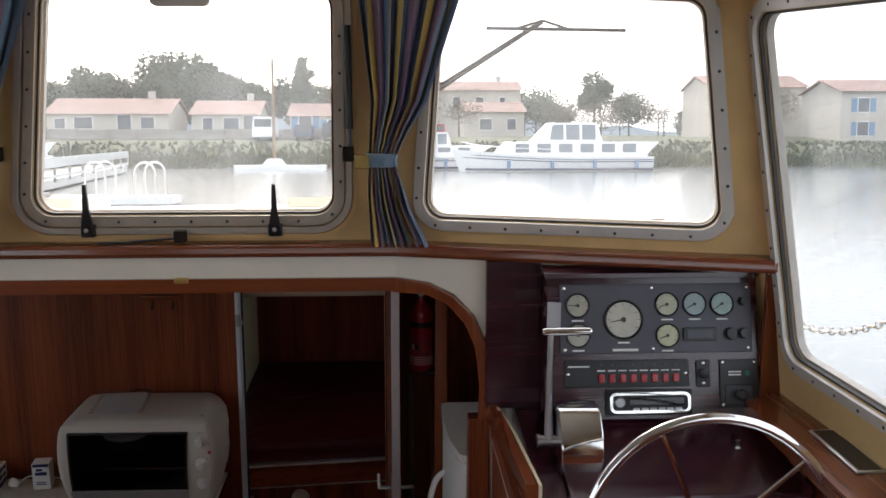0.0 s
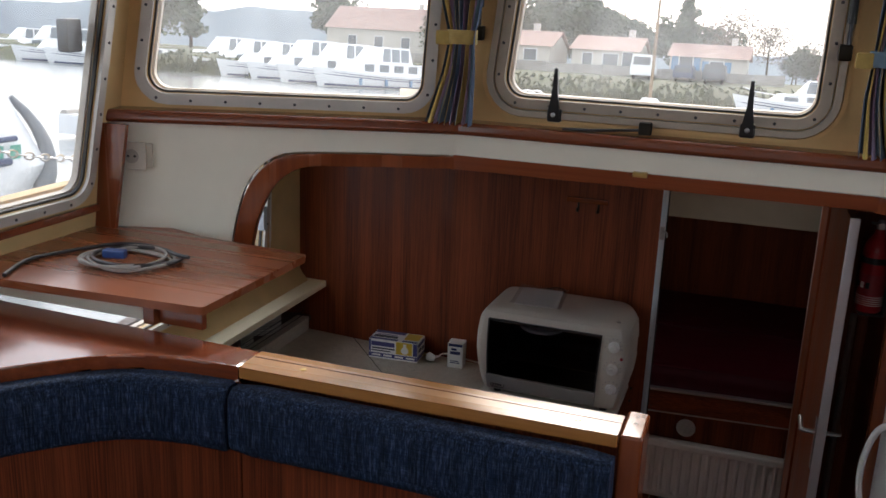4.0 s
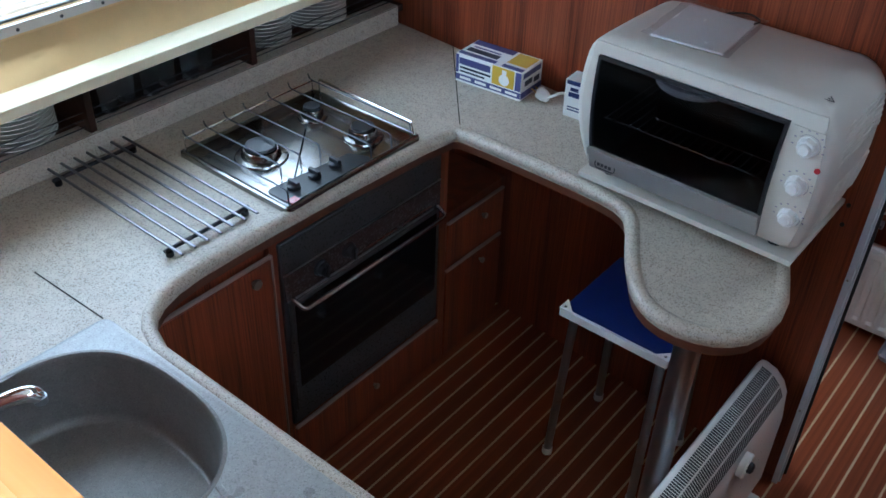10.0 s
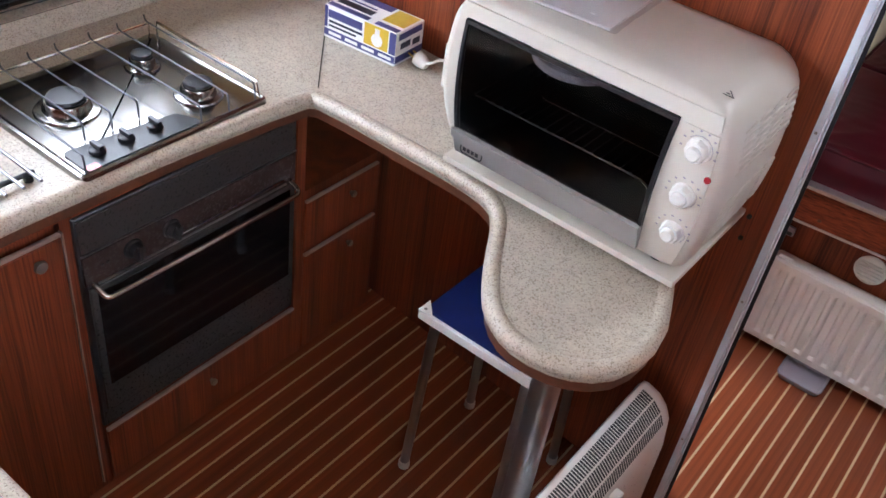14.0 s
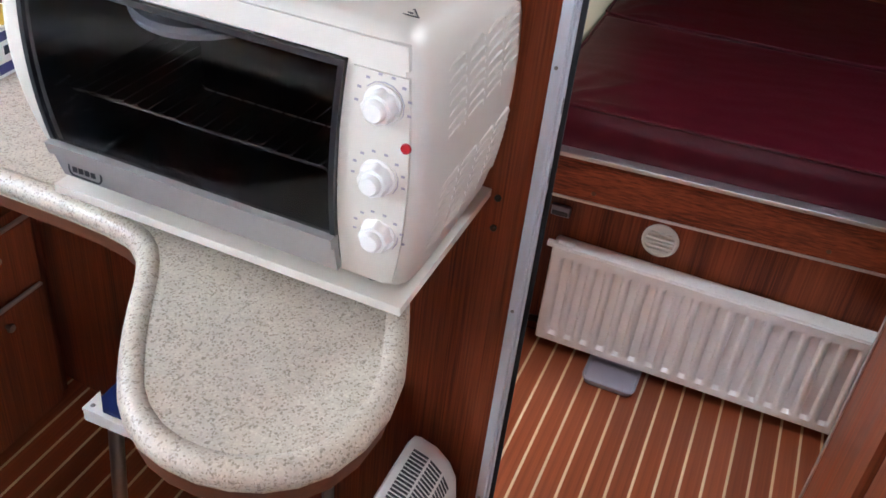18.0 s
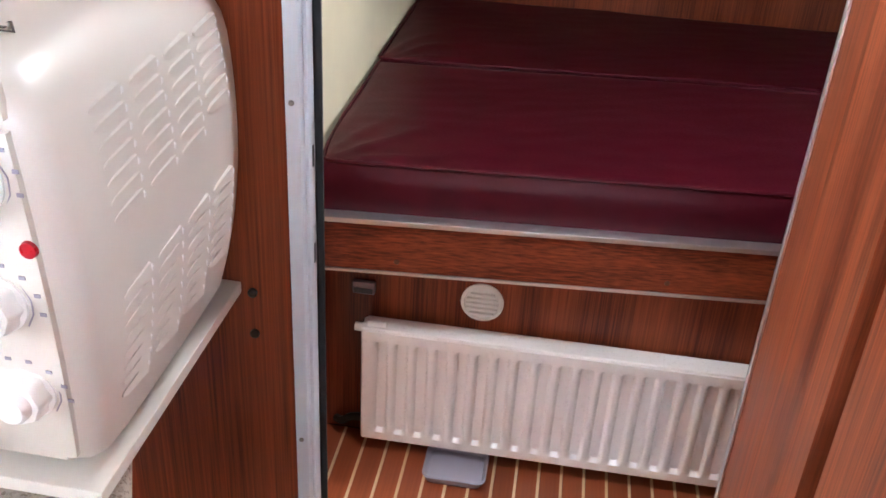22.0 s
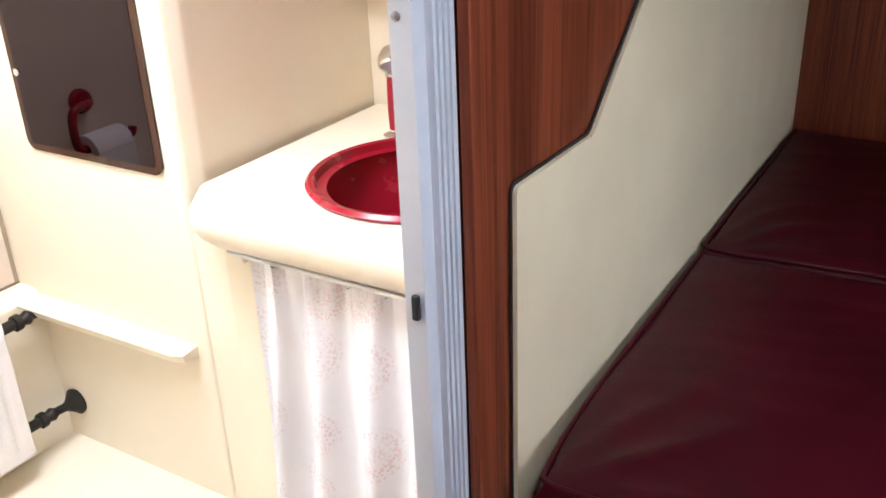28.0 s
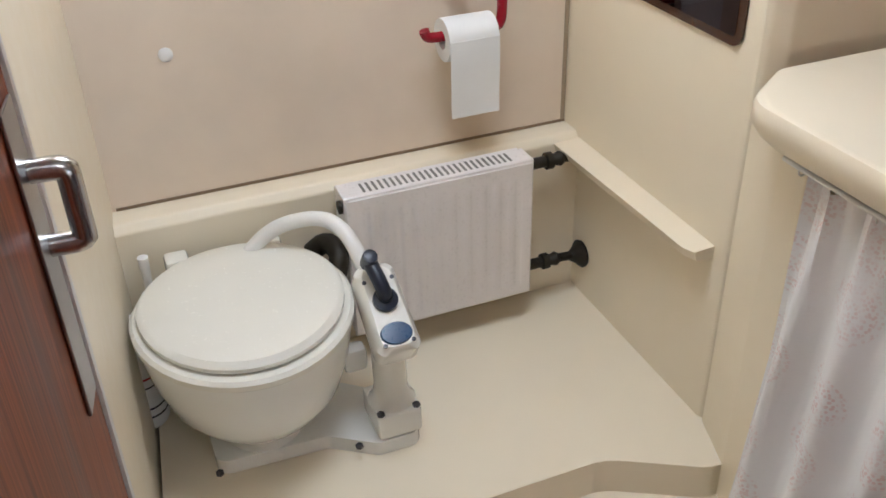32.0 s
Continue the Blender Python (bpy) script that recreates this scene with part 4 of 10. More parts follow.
# trivet of steel rods
trivet = thing("trivet_rack", (-1.79, 2.915, COUNTER), "steel rod trivet with black rubber feet on the worktop", "trivet")
for k in range(7):
    bm = B()
    y = 2.812 + 0.035 * k
    tube(bm, [(-2.04, y + 0.004, COUNTER + 0.026), (-1.525, y, COUNTER + 0.026)], 0.0036, 8)
    part("rod", bm, ROD_STEEL, trivet)
for x in (-1.995, -1.572):
    bm = B()
    tube(bm, [(x, 2.80, COUNTER + 0.0165), (x, 3.035, COUNTER + 0.0165)], 0.005, 8)
    part("cross_bar", bm, DARK_STEEL, trivet)
    for y in (2.812, 3.022):
        bm = B()
        lathe(bm, [(0.009, 0), (0.009, 0.012), (0.006, 0.014), (0, 0.014)], Matrix.Translation((x, y, COUNTER + 0.0004)), 12)
        part("rubber_foot", bm, RUBBER, trivet)

# cabinets under the port worktop
FRONT_X = -1.515


def panel_x(bm, y0, y1, z0, z1, x=FRONT_X, t=0.018, r=0.003):
    return box(bm, x - t, x, y0, y1, z0, z1, r, 1)


def knob(parent, x, y, z, mat=None, r=0.011):
    bm = B()
    m = Matrix.Translation((x, y, z)) @ Matrix.Rotation(radians(90), 4, "Y")
    lathe(bm, [(r * 0.5, 0), (r * 0.5, 0.006), (r, 0.010), (r * 0.9, 0.016), (0, 0.017)], m, 14)
    part("knob", bm, mat or STEEL, parent)


base = thing("cabinet_carcass", (-1.8, 3.2, 0), "dark wood-grain galley base cabinet frame", "cabinet")
bm = B()
box(bm, FRONT_X - 0.02, FRONT_X - 0.001, 2.63, 2.70, 0.0, 0.84)
box(bm, FRONT_X - 0.02, FRONT_X - 0.001, 2.70, 3.055, 0.826, 0.84)
box(bm, FRONT_X - 0.02, FRONT_X - 0.001, 3.035, 3.062, 0.0, 0.826)
box(bm, FRONT_X - 0.02, FRONT_X - 0.001, 3.675, 3.705, 0.0, 0.84)
box(bm, FRONT_X - 0.02, FRONT_X - 0.001, 3.062, 3.675, 0.818, 0.84)
box(bm, FRONT_X - 0.02, FRONT_X - 0.001, 2.70, 3.035, 0.0, 0.03)
box(bm, FRONT_X - 0.02, FRONT_X - 0.001, 3.705, 4.04, 0.835, 0.842)
part("face_frame", bm, MAHOGANY, base)
bm = B()
box(bm, -2.3, FRONT_X - 0.022, 2.63, 3.70, 0.0, 0.835)
part("carcass", bm, MAHOGANY, base)
bm = B()
box(bm, -2.3, FRONT_X - 0.022, 3.7, 4.03, 0.0, 0.553)
box(bm, -2.3, -1.9, 3.7, 4.03, 0.554, 0.835)
part("drawer_carcass", bm, MAHOGANY, base)
cupboard = thing("cupboard_door", (FRONT_X, 2.87, 0.03), "wood-grain cupboard door with round knob under the worktop", "cabinet door")
bm = B()
panel_x(bm, 2.705, 3.03, 0.035, 0.80, FRONT_X + 0.012, 0.012)
part("door_panel", bm, MAHOGANY, cupboard)
bm = B()
panel_x(bm, 2.705, 3.03, 0.802, 0.810, FRONT_X + 0.014, 0.014)
panel_x(bm, 3.031, 3.034, 0.035, 0.810, FRONT_X + 0.013, 0.013, 0)
part("pale_edge", bm, EDGE_TRIM, cupboard)
knob(cupboard, FRONT_X + 0.0125, 2.972, 0.766, SCREW, 0.014)
oven = thing("built_in_oven", (FRONT_X, 3.37, 0.21), "black glass built-in oven with chrome towel-bar handle", "oven")
bm = B()
panel_x(bm, 3.058, 3.662, 0.215, 0.822, FRONT_X + 0.008, 0.05)
part("oven_body", bm, DARK_STEEL, oven)
bm = B()
panel_x(bm, 3.062, 3.656, 0.732, 0.818, FRONT_X + 0.013, 0.005, 0.002)
part("upper_panel", bm, OVEN_GREY, oven)
bm = B()
panel_x(bm, 3.062, 3.656, 0.7275, 0.7315, FRONT_X + 0.0135, 0.004, 0)
part("panel_line", bm, STEEL, oven)
bm = B()
panel_x(bm, 3.062, 3.656, 0.648, 0.727, FRONT_X + 0.014, 0.006, 0.002)
part("control_panel", bm, painted("brown_black_panel", (0.05, 0.032, 0.028), 0.25, 0.06, 8, 0), oven)
bm = B()
panel_x(bm, 3.068, 3.650, 0.270, 0.642, FRONT_X + 0.018, 0.010, 0.003)
oven_leaf = part("oven_door", bm, OVEN_GREY, oven)
bm = B()
panel_x(bm, 3.084, 3.634, 0.350, 0.628, FRONT_X + 0.0205, 0.004, 0.002)
part("door_glass", bm, DARK_GLASS, oven_leaf, "dark glass oven window")
bm = B()
panel_x(bm, 3.062, 3.656, 0.222, 0.264, FRONT_X + 0.012, 0.005, 0.002)
part("lower_panel", bm, OVEN_GREY, oven)
for y in (3.18, 3.28):
    bm = B()
    m = Matrix.Translation((FRONT_X + 0.0145, y, 0.692)) @ Matrix.Rotation(radians(90), 4, "Y")
    lathe(bm, [(0.023, 0), (0.022, 0.006), (0.018, 0.008), (0.016, 0.022), (0, 0.023)], m, 18)
    box(bm, FRONT_X + 0.034, FRONT_X + 0.044, y - 0.004, y + 0.004, 0.674, 0.710, 0.002)
    part("oven_knob", bm, BLACK, oven)
for y in (3.105, 3.118):
    bm = B()
    lathe(bm, [(0.004, 0), (0.003, 0.003), (0, 0.003)], Matrix.Translation((FRONT_X + 0.0145, y, 0.690)) @ Matrix.Rotation(radians(90), 4, "Y"), 8)
    part("indicator", bm, DARK_STEEL, oven)
bm = B()
hx = FRONT_X + 0.058
tube(bm, smooth_line([(FRONT_X + 0.016, 3.078, 0.655), (FRONT_X + 0.03, 3.078, 0.652), (hx, 3.080, 0.640), (hx, 3.11, 0.638), (hx, 3.60, 0.638), (hx, 3.630, 0.640), (FRONT_X + 0.03, 3.632, 0.652), (FRONT_X + 0.016, 3.632, 0.655)], 2), 0.0062, 10)
part("handle", bm, CHROME, oven, "chrome bar handle")
bm = B()
tube(bm, [(FRONT_X + 0.018, 3.30, 0.666), (FRONT_X + 0.018, 3.61, 0.666)], 0.003, 6)
part("trim_bar", bm, CHROME, oven)
bm = B()
tube(bm, [(FRONT_X + 0.018, 3.09, 0.650), (FRONT_X + 0.018, 3.62, 0.650)], 0.003, 6)
part("trim_bar", bm, STEEL, oven)


def drawer(name, y0, y1, z0, z1, ky, kz, label):
    d = thing(name, (FRONT_X, (y0 + y1) / 2, z0), label, "drawer")
    bm = B()
    panel_x(bm, y0, y1, z0, z1, FRONT_X + 0.010, 0.010)
    part("drawer_front", bm, MAHOGANY, d)
    bm = B()
    panel_x(bm, y0, y1, z1 + 0.002, z1 + 0.010, FRONT_X + 0.013, 0.013)
    part("pale_edge", bm, EDGE_TRIM, d)
    knob(d, FRONT_X + 0.0105, ky, kz, SCREW, 0.010)


drawer("drawer", 3.062, 3.668, 0.02, 0.192, 3.37, 0.14, "wood-grain drawer with pale top edge below the oven")
drawer("drawer", 3.702, 3.985, 0.385, 0.540, 3.872, 0.50, "small wood-grain drawer beside the oven")
drawer("cupboard_door", 3.702, 3.985, 0.02, 0.362, 3.871, 0.328, "small wood-grain cupboard door beside the oven")
sinkcab = thing("sink_cabinet", (-0.9, 2.3, 0), "dark wood-grain cabinet under the sink", "cabinet")
for nm_, (x0, x1, y0, y1) in (("front_panel", (-1.50, -0.34, 2.590, 2.606)), ("corner_post", (-1.5455, -1.5005, 2.560, 2.629)), ("end_panel", (-0.36, -0.34, 2.10, 2.589)), ("back_panel", (-1.50, -0.34, 2.078, 2.098))):
    bm = B()
    box(bm, x0, x1, y0, y1, 0.0, 0.84, 0.001)
    part(nm_, bm, MAHOGANY, sinkcab)

# countertop oven on its board: barrel-shaped sides and a front that bows forward
board = thing("oven_board", (-0.81, 3.80, COUNTER), "white board under the countertop oven", "board")
bm = B()
box(bm, -1.062, -0.523, 3.622, 3.950, COUNTER + 0.036, COUNTER + 0.050, 0.002)
part("board_panel", bm, OFF_WHITE, board)
bm = B()
box(bm, -1.03, -0.58, 3.70, 3.94, COUNTER + 0.0005, COUNTER + 0.0358)
part("packing", bm, DARK_GAP, board)
mini = thing("countertop_oven", (-0.787, 3.78, COUNTER + 0.05), "cream enamelled countertop oven with dark glass door and three knobs", "oven")
OVEN_X, OVEN_TOP = -0.787, 1.318


def oven_front(z):
    return 3.586 + 0.9 * (z - 1.19) ** 2


def door_right(z):
    return -0.607 + 0.046 * (z - 0.978)


def oven_half(z):
    return 0.292 - 0.8 * (z - 1.16) ** 2


def dense(loop, pieces=14, longer=0.05):
    """A loop with its long straight stretches cut into pieces."""
    out = []
    for a, b in zip(loop, loop[1:] + loop[:1]):
        n = pieces if math.dist(a, b) > longer else 1
        out += [(a[0] + (b[0] - a[0]) * k / n, a[1] + (b[1] - a[1]) * k / n) for k in range(n)]
    return out


def oven_outline(d, z0, z1, r):
    loop = dense(rounded([(-0.292 + d, z0), (0.292 - d, z0), (0.292 - d, z1), (-0.292 + d, z1)], [0.02, 0.02, r, r], 6))
    return [(OVEN_X + x * oven_half(z) / 0.292, z) for x, z in loop]


def oven_skin(q, d, z0, z1, r):
    return [(x, oven_front(z) * (1 - q) + 3.955 * q, z) for x, z in oven_outline(d, z0, z1, r)]


DOOR_X0, DOOR_X1, DOOR_Z0, DOOR_Z1 = -1.030, -0.607, 0.978, 1.274
opening = dense(rounded([(DOOR_X0, DOOR_Z0), (DOOR_X1, DOOR_Z0), (door_right(DOOR_Z1), DOOR_Z1), (DOOR_X0, DOOR_Z1)], 0.008, 3))
skins = [oven_skin(*a) for a in ((0.0, 0.024, 0.977, 1.296, 0.03), (0.010, 0.016, 0.972, 1.303, 0.036), (0.028, 0.007, 0.967, 1.310, 0.045), (0.06, 0.002, 0.964, 1.315, 0.05), (0.15, 0.0, 0.963, 1.317, 0.055), (0.5, 0.0, 0.963, OVEN_TOP, 0.06),
                                 (0.80, 0.002, 0.965, 1.315, 0.06), (0.92, 0.012, 0.975, 1.303, 0.065), (0.98, 0.035, 0.99, 1.28, 0.07), (1.0, 0.06, 1.01, 1.26, 0.05))]
bm = B()
loft(bm, skins, True, False)
bm.faces.new([bm.verts.new(p) for p in skins[-1]])
part("oven_housing", bm, OFF_WHITE, mini, "cream enamelled housing")
bm = B()
loft(bm, [[(x, oven_front(z) + 0.0015, z) for x, z in opening], [(x, 3.70, z) for x, z in opening], [(x, 3.935, z) for x, z in opening]], True, False)
bm.faces.new([bm.verts.new((x, 3.935, z)) for x, z in opening])
cavity = part("oven_cavity", bm, painted("black_cavity_enamel", (0.007, 0.007, 0.008), 0.35, 0.2), mini, "black oven cavity")
bm = B()
lathe(bm, [(0, 0), (0.075, 0.0), (0.088, 0.006), (0.09, 0.014), (0.086, 0.02), (0, 0.02)], Matrix.Translation((-0.84, 3.69, 1.232)) @ Matrix.Rotation(radians(4), 4, "X"), 32)
part("heating_disc", bm, painted("grey_disc", (0.75, 0.75, 0.77), 0.5), cavity, "grey ceiling disc")
bm = B()
tube(bm, [(DOOR_X0 + 0.004, 3.625, 1.112), (DOOR_X1 - 0.03, 3.625, 1.112), (DOOR_X1 - 0.012, 3.625, 1.100)], 0.0022, 6)
tube(bm, [(DOOR_X0 + 0.004, 3.92, 1.112), (DOOR_X1 - 0.004, 3.92, 1.112)], 0.0022, 6)
for k in range(20):
    x = DOOR_X0 + 0.02 + k * 0.0205
    tube(bm, [(x, 3.622, 1.117), (x, 3.626, 1.1145), (x, 3.92, 1.1145)], 0.0011, 5)
part("wire_shelf", bm, CHROME, cavity)


def front_plate(bm, x0, x1, z0, z1, proud, back, rows=10):
    """A plate that follows the bowed front between two heights; x1 may be a function of height."""
    rings = []
    for k in range(rows + 1):
        z = z0 + (z1 - z0) * k / rows
        a, b, y = (x0(z) if callable(x0) else x0), (x1(z) if callable(x1) else x1), oven_front(z)
        rings.append([(a, y - proud, z), (b, y - proud, z), (b, y - back, z), (a, y - back, z)])
    return loft(bm, rings)


def oven_left(z):
    return OVEN_X - oven_half(z) + 0.0225


def oven_right(z):
    return OVEN_X + oven_half(z) - 0.0225


bm = B()
front_plate(bm, oven_left, DOOR_X0 + 0.0005, 0.985, 1.28, 0.0004, -0.012)
front_plate(bm, lambda z: door_right(z) - 0.0005, oven_right, 0.985, 1.28, 0.0004, -0.012)
front_plate(bm, lambda z: oven_left(z) + 0.006, lambda z: oven_right(z) - 0.006, 0.9745, 0.985, 0.0004, -0.012, 2)
front_plate(bm, oven_left, oven_right, 1.274, 1.296, 0.0002, -0.012, 4)
part("front_fascia", bm, OFF_WHITE, mini)
bm = B()
front_plate(bm, DOOR_X0 + 0.003, lambda z: door_right(z) - 0.003, 1.044, DOOR_Z1 - 0.002, 0.007, 0.002)
door = part("oven_door", bm, glass("smoked_oven_glass", (0.62, 0.62, 0.64)), mini, "dark glass door", False)
bm = B()
front_plate(bm, DOOR_X0 + 0.001, DOOR_X0 + 0.008, 1.040, DOOR_Z1 - 0.001, 0.0076, 0.001)
front_plate(bm, lambda z: door_right(z) - 0.008, lambda z: door_right(z) - 0.001, 1.040, DOOR_Z1 - 0.001, 0.0076, 0.001)
front_plate(bm, DOOR_X0 + 0.0081, lambda z: door_right(z) - 0.0081, DOOR_Z1 - 0.008, DOOR_Z1 - 0.001, 0.0076, 0.001, 2)
part("door_surround", bm, BLACK, door)
bm = B()
front_plate(bm, DOOR_X0 + 0.001, lambda z: door_right(z) - 0.001, 0.981, 1.024, 0.012, 0.001, 5)
front_plate(bm, DOOR_X0 + 0.001, lambda z: door_right(z) - 0.001, 1.0245, 1.043, 0.019, 0.001, 3)
chamfer(bm, 0.002, 2, 60)
part("door_handle", bm, HANDLE_GREY, door, "grey metal handle strip")
bm = B()
badge_o = rounded([(-1.012, 0.990), (-0.957, 0.990), (-0.957, 1.012), (-1.012, 1.012)], 0.009)
yb_ = oven_front(1.004) - 0.0118
prism(bm, badge_o, 0.0012, Matrix(((1, 0, 0, 0), (0, 0, -1, yb_), (0, 1, 0, 0), (0, 0, 0, 1))), [grow(badge_o, -0.0022)])
for k in range(4):
    box(bm, -1.005 + 0.010 * k, -0.998 + 0.010 * k, yb_ - 0.0012, yb_, 0.997, 1.005)
part("badge", bm, DARK_STEEL, door, "small dark nameplate")
bm = B()
front_plate(bm, -0.586, lambda z: OVEN_X + oven_half(z) - 0.018, 0.986, 1.270, 0.0035, -0.004)
chamfer(bm, 0.003, 2, 60)
panel = part("control_panel", bm, OFF_WHITE, mini)
bm = B()
front_plate(bm, lambda z: OVEN_X - oven_half(z) + 0.020, lambda z: OVEN_X + oven_half(z) - 0.018, 1.277, 1.301, 0.0022, -0.006, 4)
chamfer(bm, 0.003, 2, 60)
part("top_visor", bm, OFF_WHITE, mini)
KNOB_X = -0.548
for z in (1.238, 1.151, 1.070):
    yk = oven_front(z) - 0.0035
    m = Matrix.Translation((KNOB_X, yk, z)) @ Matrix.Rotation(radians(90), 4, "X")
    bm = B()
    loft(bm, [[m @ Vector((r * (1 + w * math.cos(8 * t)) * math.cos(t), r * (1 + w * math.cos(8 * t)) * math.sin(t), h)) for t in (2 * math.pi * k / 48 for k in range(48))]
              for r, w, h in ((0.0215, 0, 0), (0.0215, 0, 0.003), (0.0190, 0.06, 0.004), (0.0180, 0.06, 0.015), (0.0165, 0.03, 0.018), (0.0130, 0, 0.0185), (0.0122, 0, 0.024), (0.0100, 0, 0.0262))])
    part("knob", bm, WHITE_PLASTIC, mini)
    bm = B()
    tube(bm, [m @ Vector((0.0245 * math.cos(t), 0.0245 * math.sin(t), 0.0002)) for t in (radians(-40 + 26 * k) for k in range(8))], 0.0006, 5)
    part("dial_arc", bm, GREY_PLASTIC, panel)
    for k in range(8):
        a = radians(-10 + 28 * k)
        bm = B()
        qx, cz = KNOB_X + 0.031 * math.cos(a), z + 0.031 * math.sin(a)
        y = oven_front(cz) - 0.0036
        box(bm, qx - 0.0022, qx + 0.0022, y - 0.0005, y + 0.0004, cz - 0.0013, cz + 0.0013)
        part("dial_mark", bm, GREY_PLASTIC, panel)
bm = B()
lathe(bm, [(0.0062, 0), (0.0056, 0.003), (0, 0.004)], Matrix.Translation((-0.517, oven_front(1.196) - 0.0035, 1.196)) @ Matrix.Rotation(radians(90), 4, "X"), 16)
part("pilot_lamp", bm, FLAME_RED, mini, "red pilot lamp")
slot = B()
loft(slot, [[(0.0012 * s, y, z * s) for z in (-0.0036, 0.0036)] + [(-0.003, y, 0.004 * s), (-0.003, y, -0.004 * s)] for y, s in ((-0.021, 0.3), (-0.015, 0.9), (0.012, 1.5), (0.021, 1.8))])
slot_mesh = finish(slot, OFF_WHITE, True)
# Paler, glossier dots put a glint at the end of each louvre.
dot = B()
box(dot, -0.001, 0.0022, -0.002, 0.002, -0.0026, 0.0026, 0.0008, 1)
dot_mesh = finish(dot, painted("bright_louvre_end", (0.86, 0.85, 0.82), 0.2, 0.02, 5, 0, 0, 0.4), True)
for row, rows in ((0, 7), (1, 8)):
    for col in range(4):
        for k in range(rows - (col == 3)):
            y, z = 3.672 + 0.060 * col, (1.262 if row == 0 else 1.120) - 0.0132 * k
            x = OVEN_X + oven_half(z)
            for nm_, me_, dy in (("louvre", slot_mesh, 0.0), ("louvre_end", dot_mesh, 0.024)):
                ob = new(nm_, me_)
                ob.parent = mini
                ob.matrix_basis = Matrix.Translation(Vector((x, y + dy, z)) - ORIGIN[mini])
                ORIGIN[ob] = ORIGIN[mini]
for x in (-1.0, -0.58):
    for y in (3.67, 3.90):
        bm = B()
        lathe(bm, [(0.016, 0), (0.014, 0.016), (0, 0.016)], Matrix.Translation((x, y, COUNTER + 0.0502)), 12)
        part("foot", bm, BLACK, mini)
bm = B()
tri = [(-0.566, 3.640), (-0.538, 3.640), (-0.552, 3.660)]
prism(bm, tri, 0.0008, None, [grow(tri, -0.0016)], OVEN_TOP - 0.0035)
box(bm, -0.555, -0.549, 3.646, 3.649, OVEN_TOP - 0.0035, OVEN_TOP - 0.0027)
part("hot_mark", bm, BLACK, mini, "black warning triangle")
for ob in mini.children_recursive + board.children_recursive:
    if ob.data.users == 1:
        for v in ob.data.vertices:
            v.co.y += 0.02 * (-0.50 - v.co.x - ORIGIN[ob].x)
OZ1 = OVEN_TOP
leaflet = thing("manual_in_bag", (-0.87, 3.78, OZ1), "folded leaflet in a clear plastic bag on the oven", "leaflet")
bm = B()
m = Matrix.Translation((-0.875, 3.775, OZ1 + 0.003)) @ Matrix.Rotation(radians(4), 4, "Z")
box(bm, -0.082, 0.082, -0.11, 0.10, 0, 0.006, 0.002, 1, m)
part("leaflet", bm, PAPER, leaflet)
bm = B()
g = bmesh.ops.create_grid(bm, x_segments=22, y_segments=16, size=1)
for v in bm.verts:
    x, y = v.co.x * 0.098, v.co.y * 0.125
    v.co = m @ Vector((x, y, 0.0075 + 0.006 * noise.noise((x * 30, y * 30, 3)) * (1.2 if abs(v.co.x) > 0.8 else 0.5)))
part("plastic_bag", bm, glass("thin_plastic", (0.93, 0.93, 0.96), 0.35), leaflet, "crumpled clear bag")
bm = B()
tube(bm, smooth_line([(-0.87, 3.86, OZ1 + 0.016), (-0.83, 3.885, OZ1 + 0.022), (-0.79, 3.87, OZ1 + 0.016), (-0.80, 3.85, OZ1 + 0.014)]), 0.002, 6)
part("bag_tie", bm, BLACK, leaflet)

# small boxes and the plug
carton = thing("lamp_carton", (-1.55, 3.96, COUNTER), "white and violet cardboard carton with yellow patch on the worktop", "carton")
mc = Matrix.Translation((-1.648, 3.892, COUNTER)) @ Matrix.Rotation(radians(4), 4, "Z")
VIOLET, YELLOW = painted("violet_print", (0.06, 0.06, 0.20), 0.4), painted("yellow_print", (0.62, 0.42, 0.04), 0.4)
bm = B()
box(bm, 0, 0.222, 0, 0.115, 0.0005, 0.088, 0.0015, 1, mc)
part("carton_box", bm, PAPER, carton)
for (x0, x1, z0, z1), mt in (((0.001, 0.221, 0.008, 0.026), VIOLET), ((0.012, 0.118, 0.058, 0.078), VIOLET), ((0.015, 0.12, 0.045, 0.051), NAVY), ((0.015, 0.10, 0.034, 0.039), NAVY), ((0.125, 0.198, 0.030, 0.086), YELLOW), ((0.001, 0.010, 0.030, 0.086), VIOLET), ((0.202, 0.221, 0.030, 0.086), VIOLET)):
    bm = B()
    box(bm, x0, x1, -0.0008, 0.0002, z0, z1, 0, 1, mc)
    part("print_patch", bm, mt, carton)
bm = B()
lathe(bm, [(0.017, 0), (0.017, 0.0006), (0, 0.0006)], mc @ Matrix.Translation((0.165, -0.0009, 0.050)) @ Matrix.Rotation(radians(90), 4, "X"), 20)
box(bm, 0.158, 0.172, -0.0015, -0.0009, 0.064, 0.080, 0, 1, mc)
part("lamp_picture", bm, PAPER, carton, "white printed lamp")
for k in range(4):
    bm = B()
    box(bm, 0.016 + 0.052 * k, 0.055 + 0.052 * k, -0.0014, -0.0008, 0.013, 0.021, 0, 1, mc)
    part("print_bar", bm, PAPER, carton)
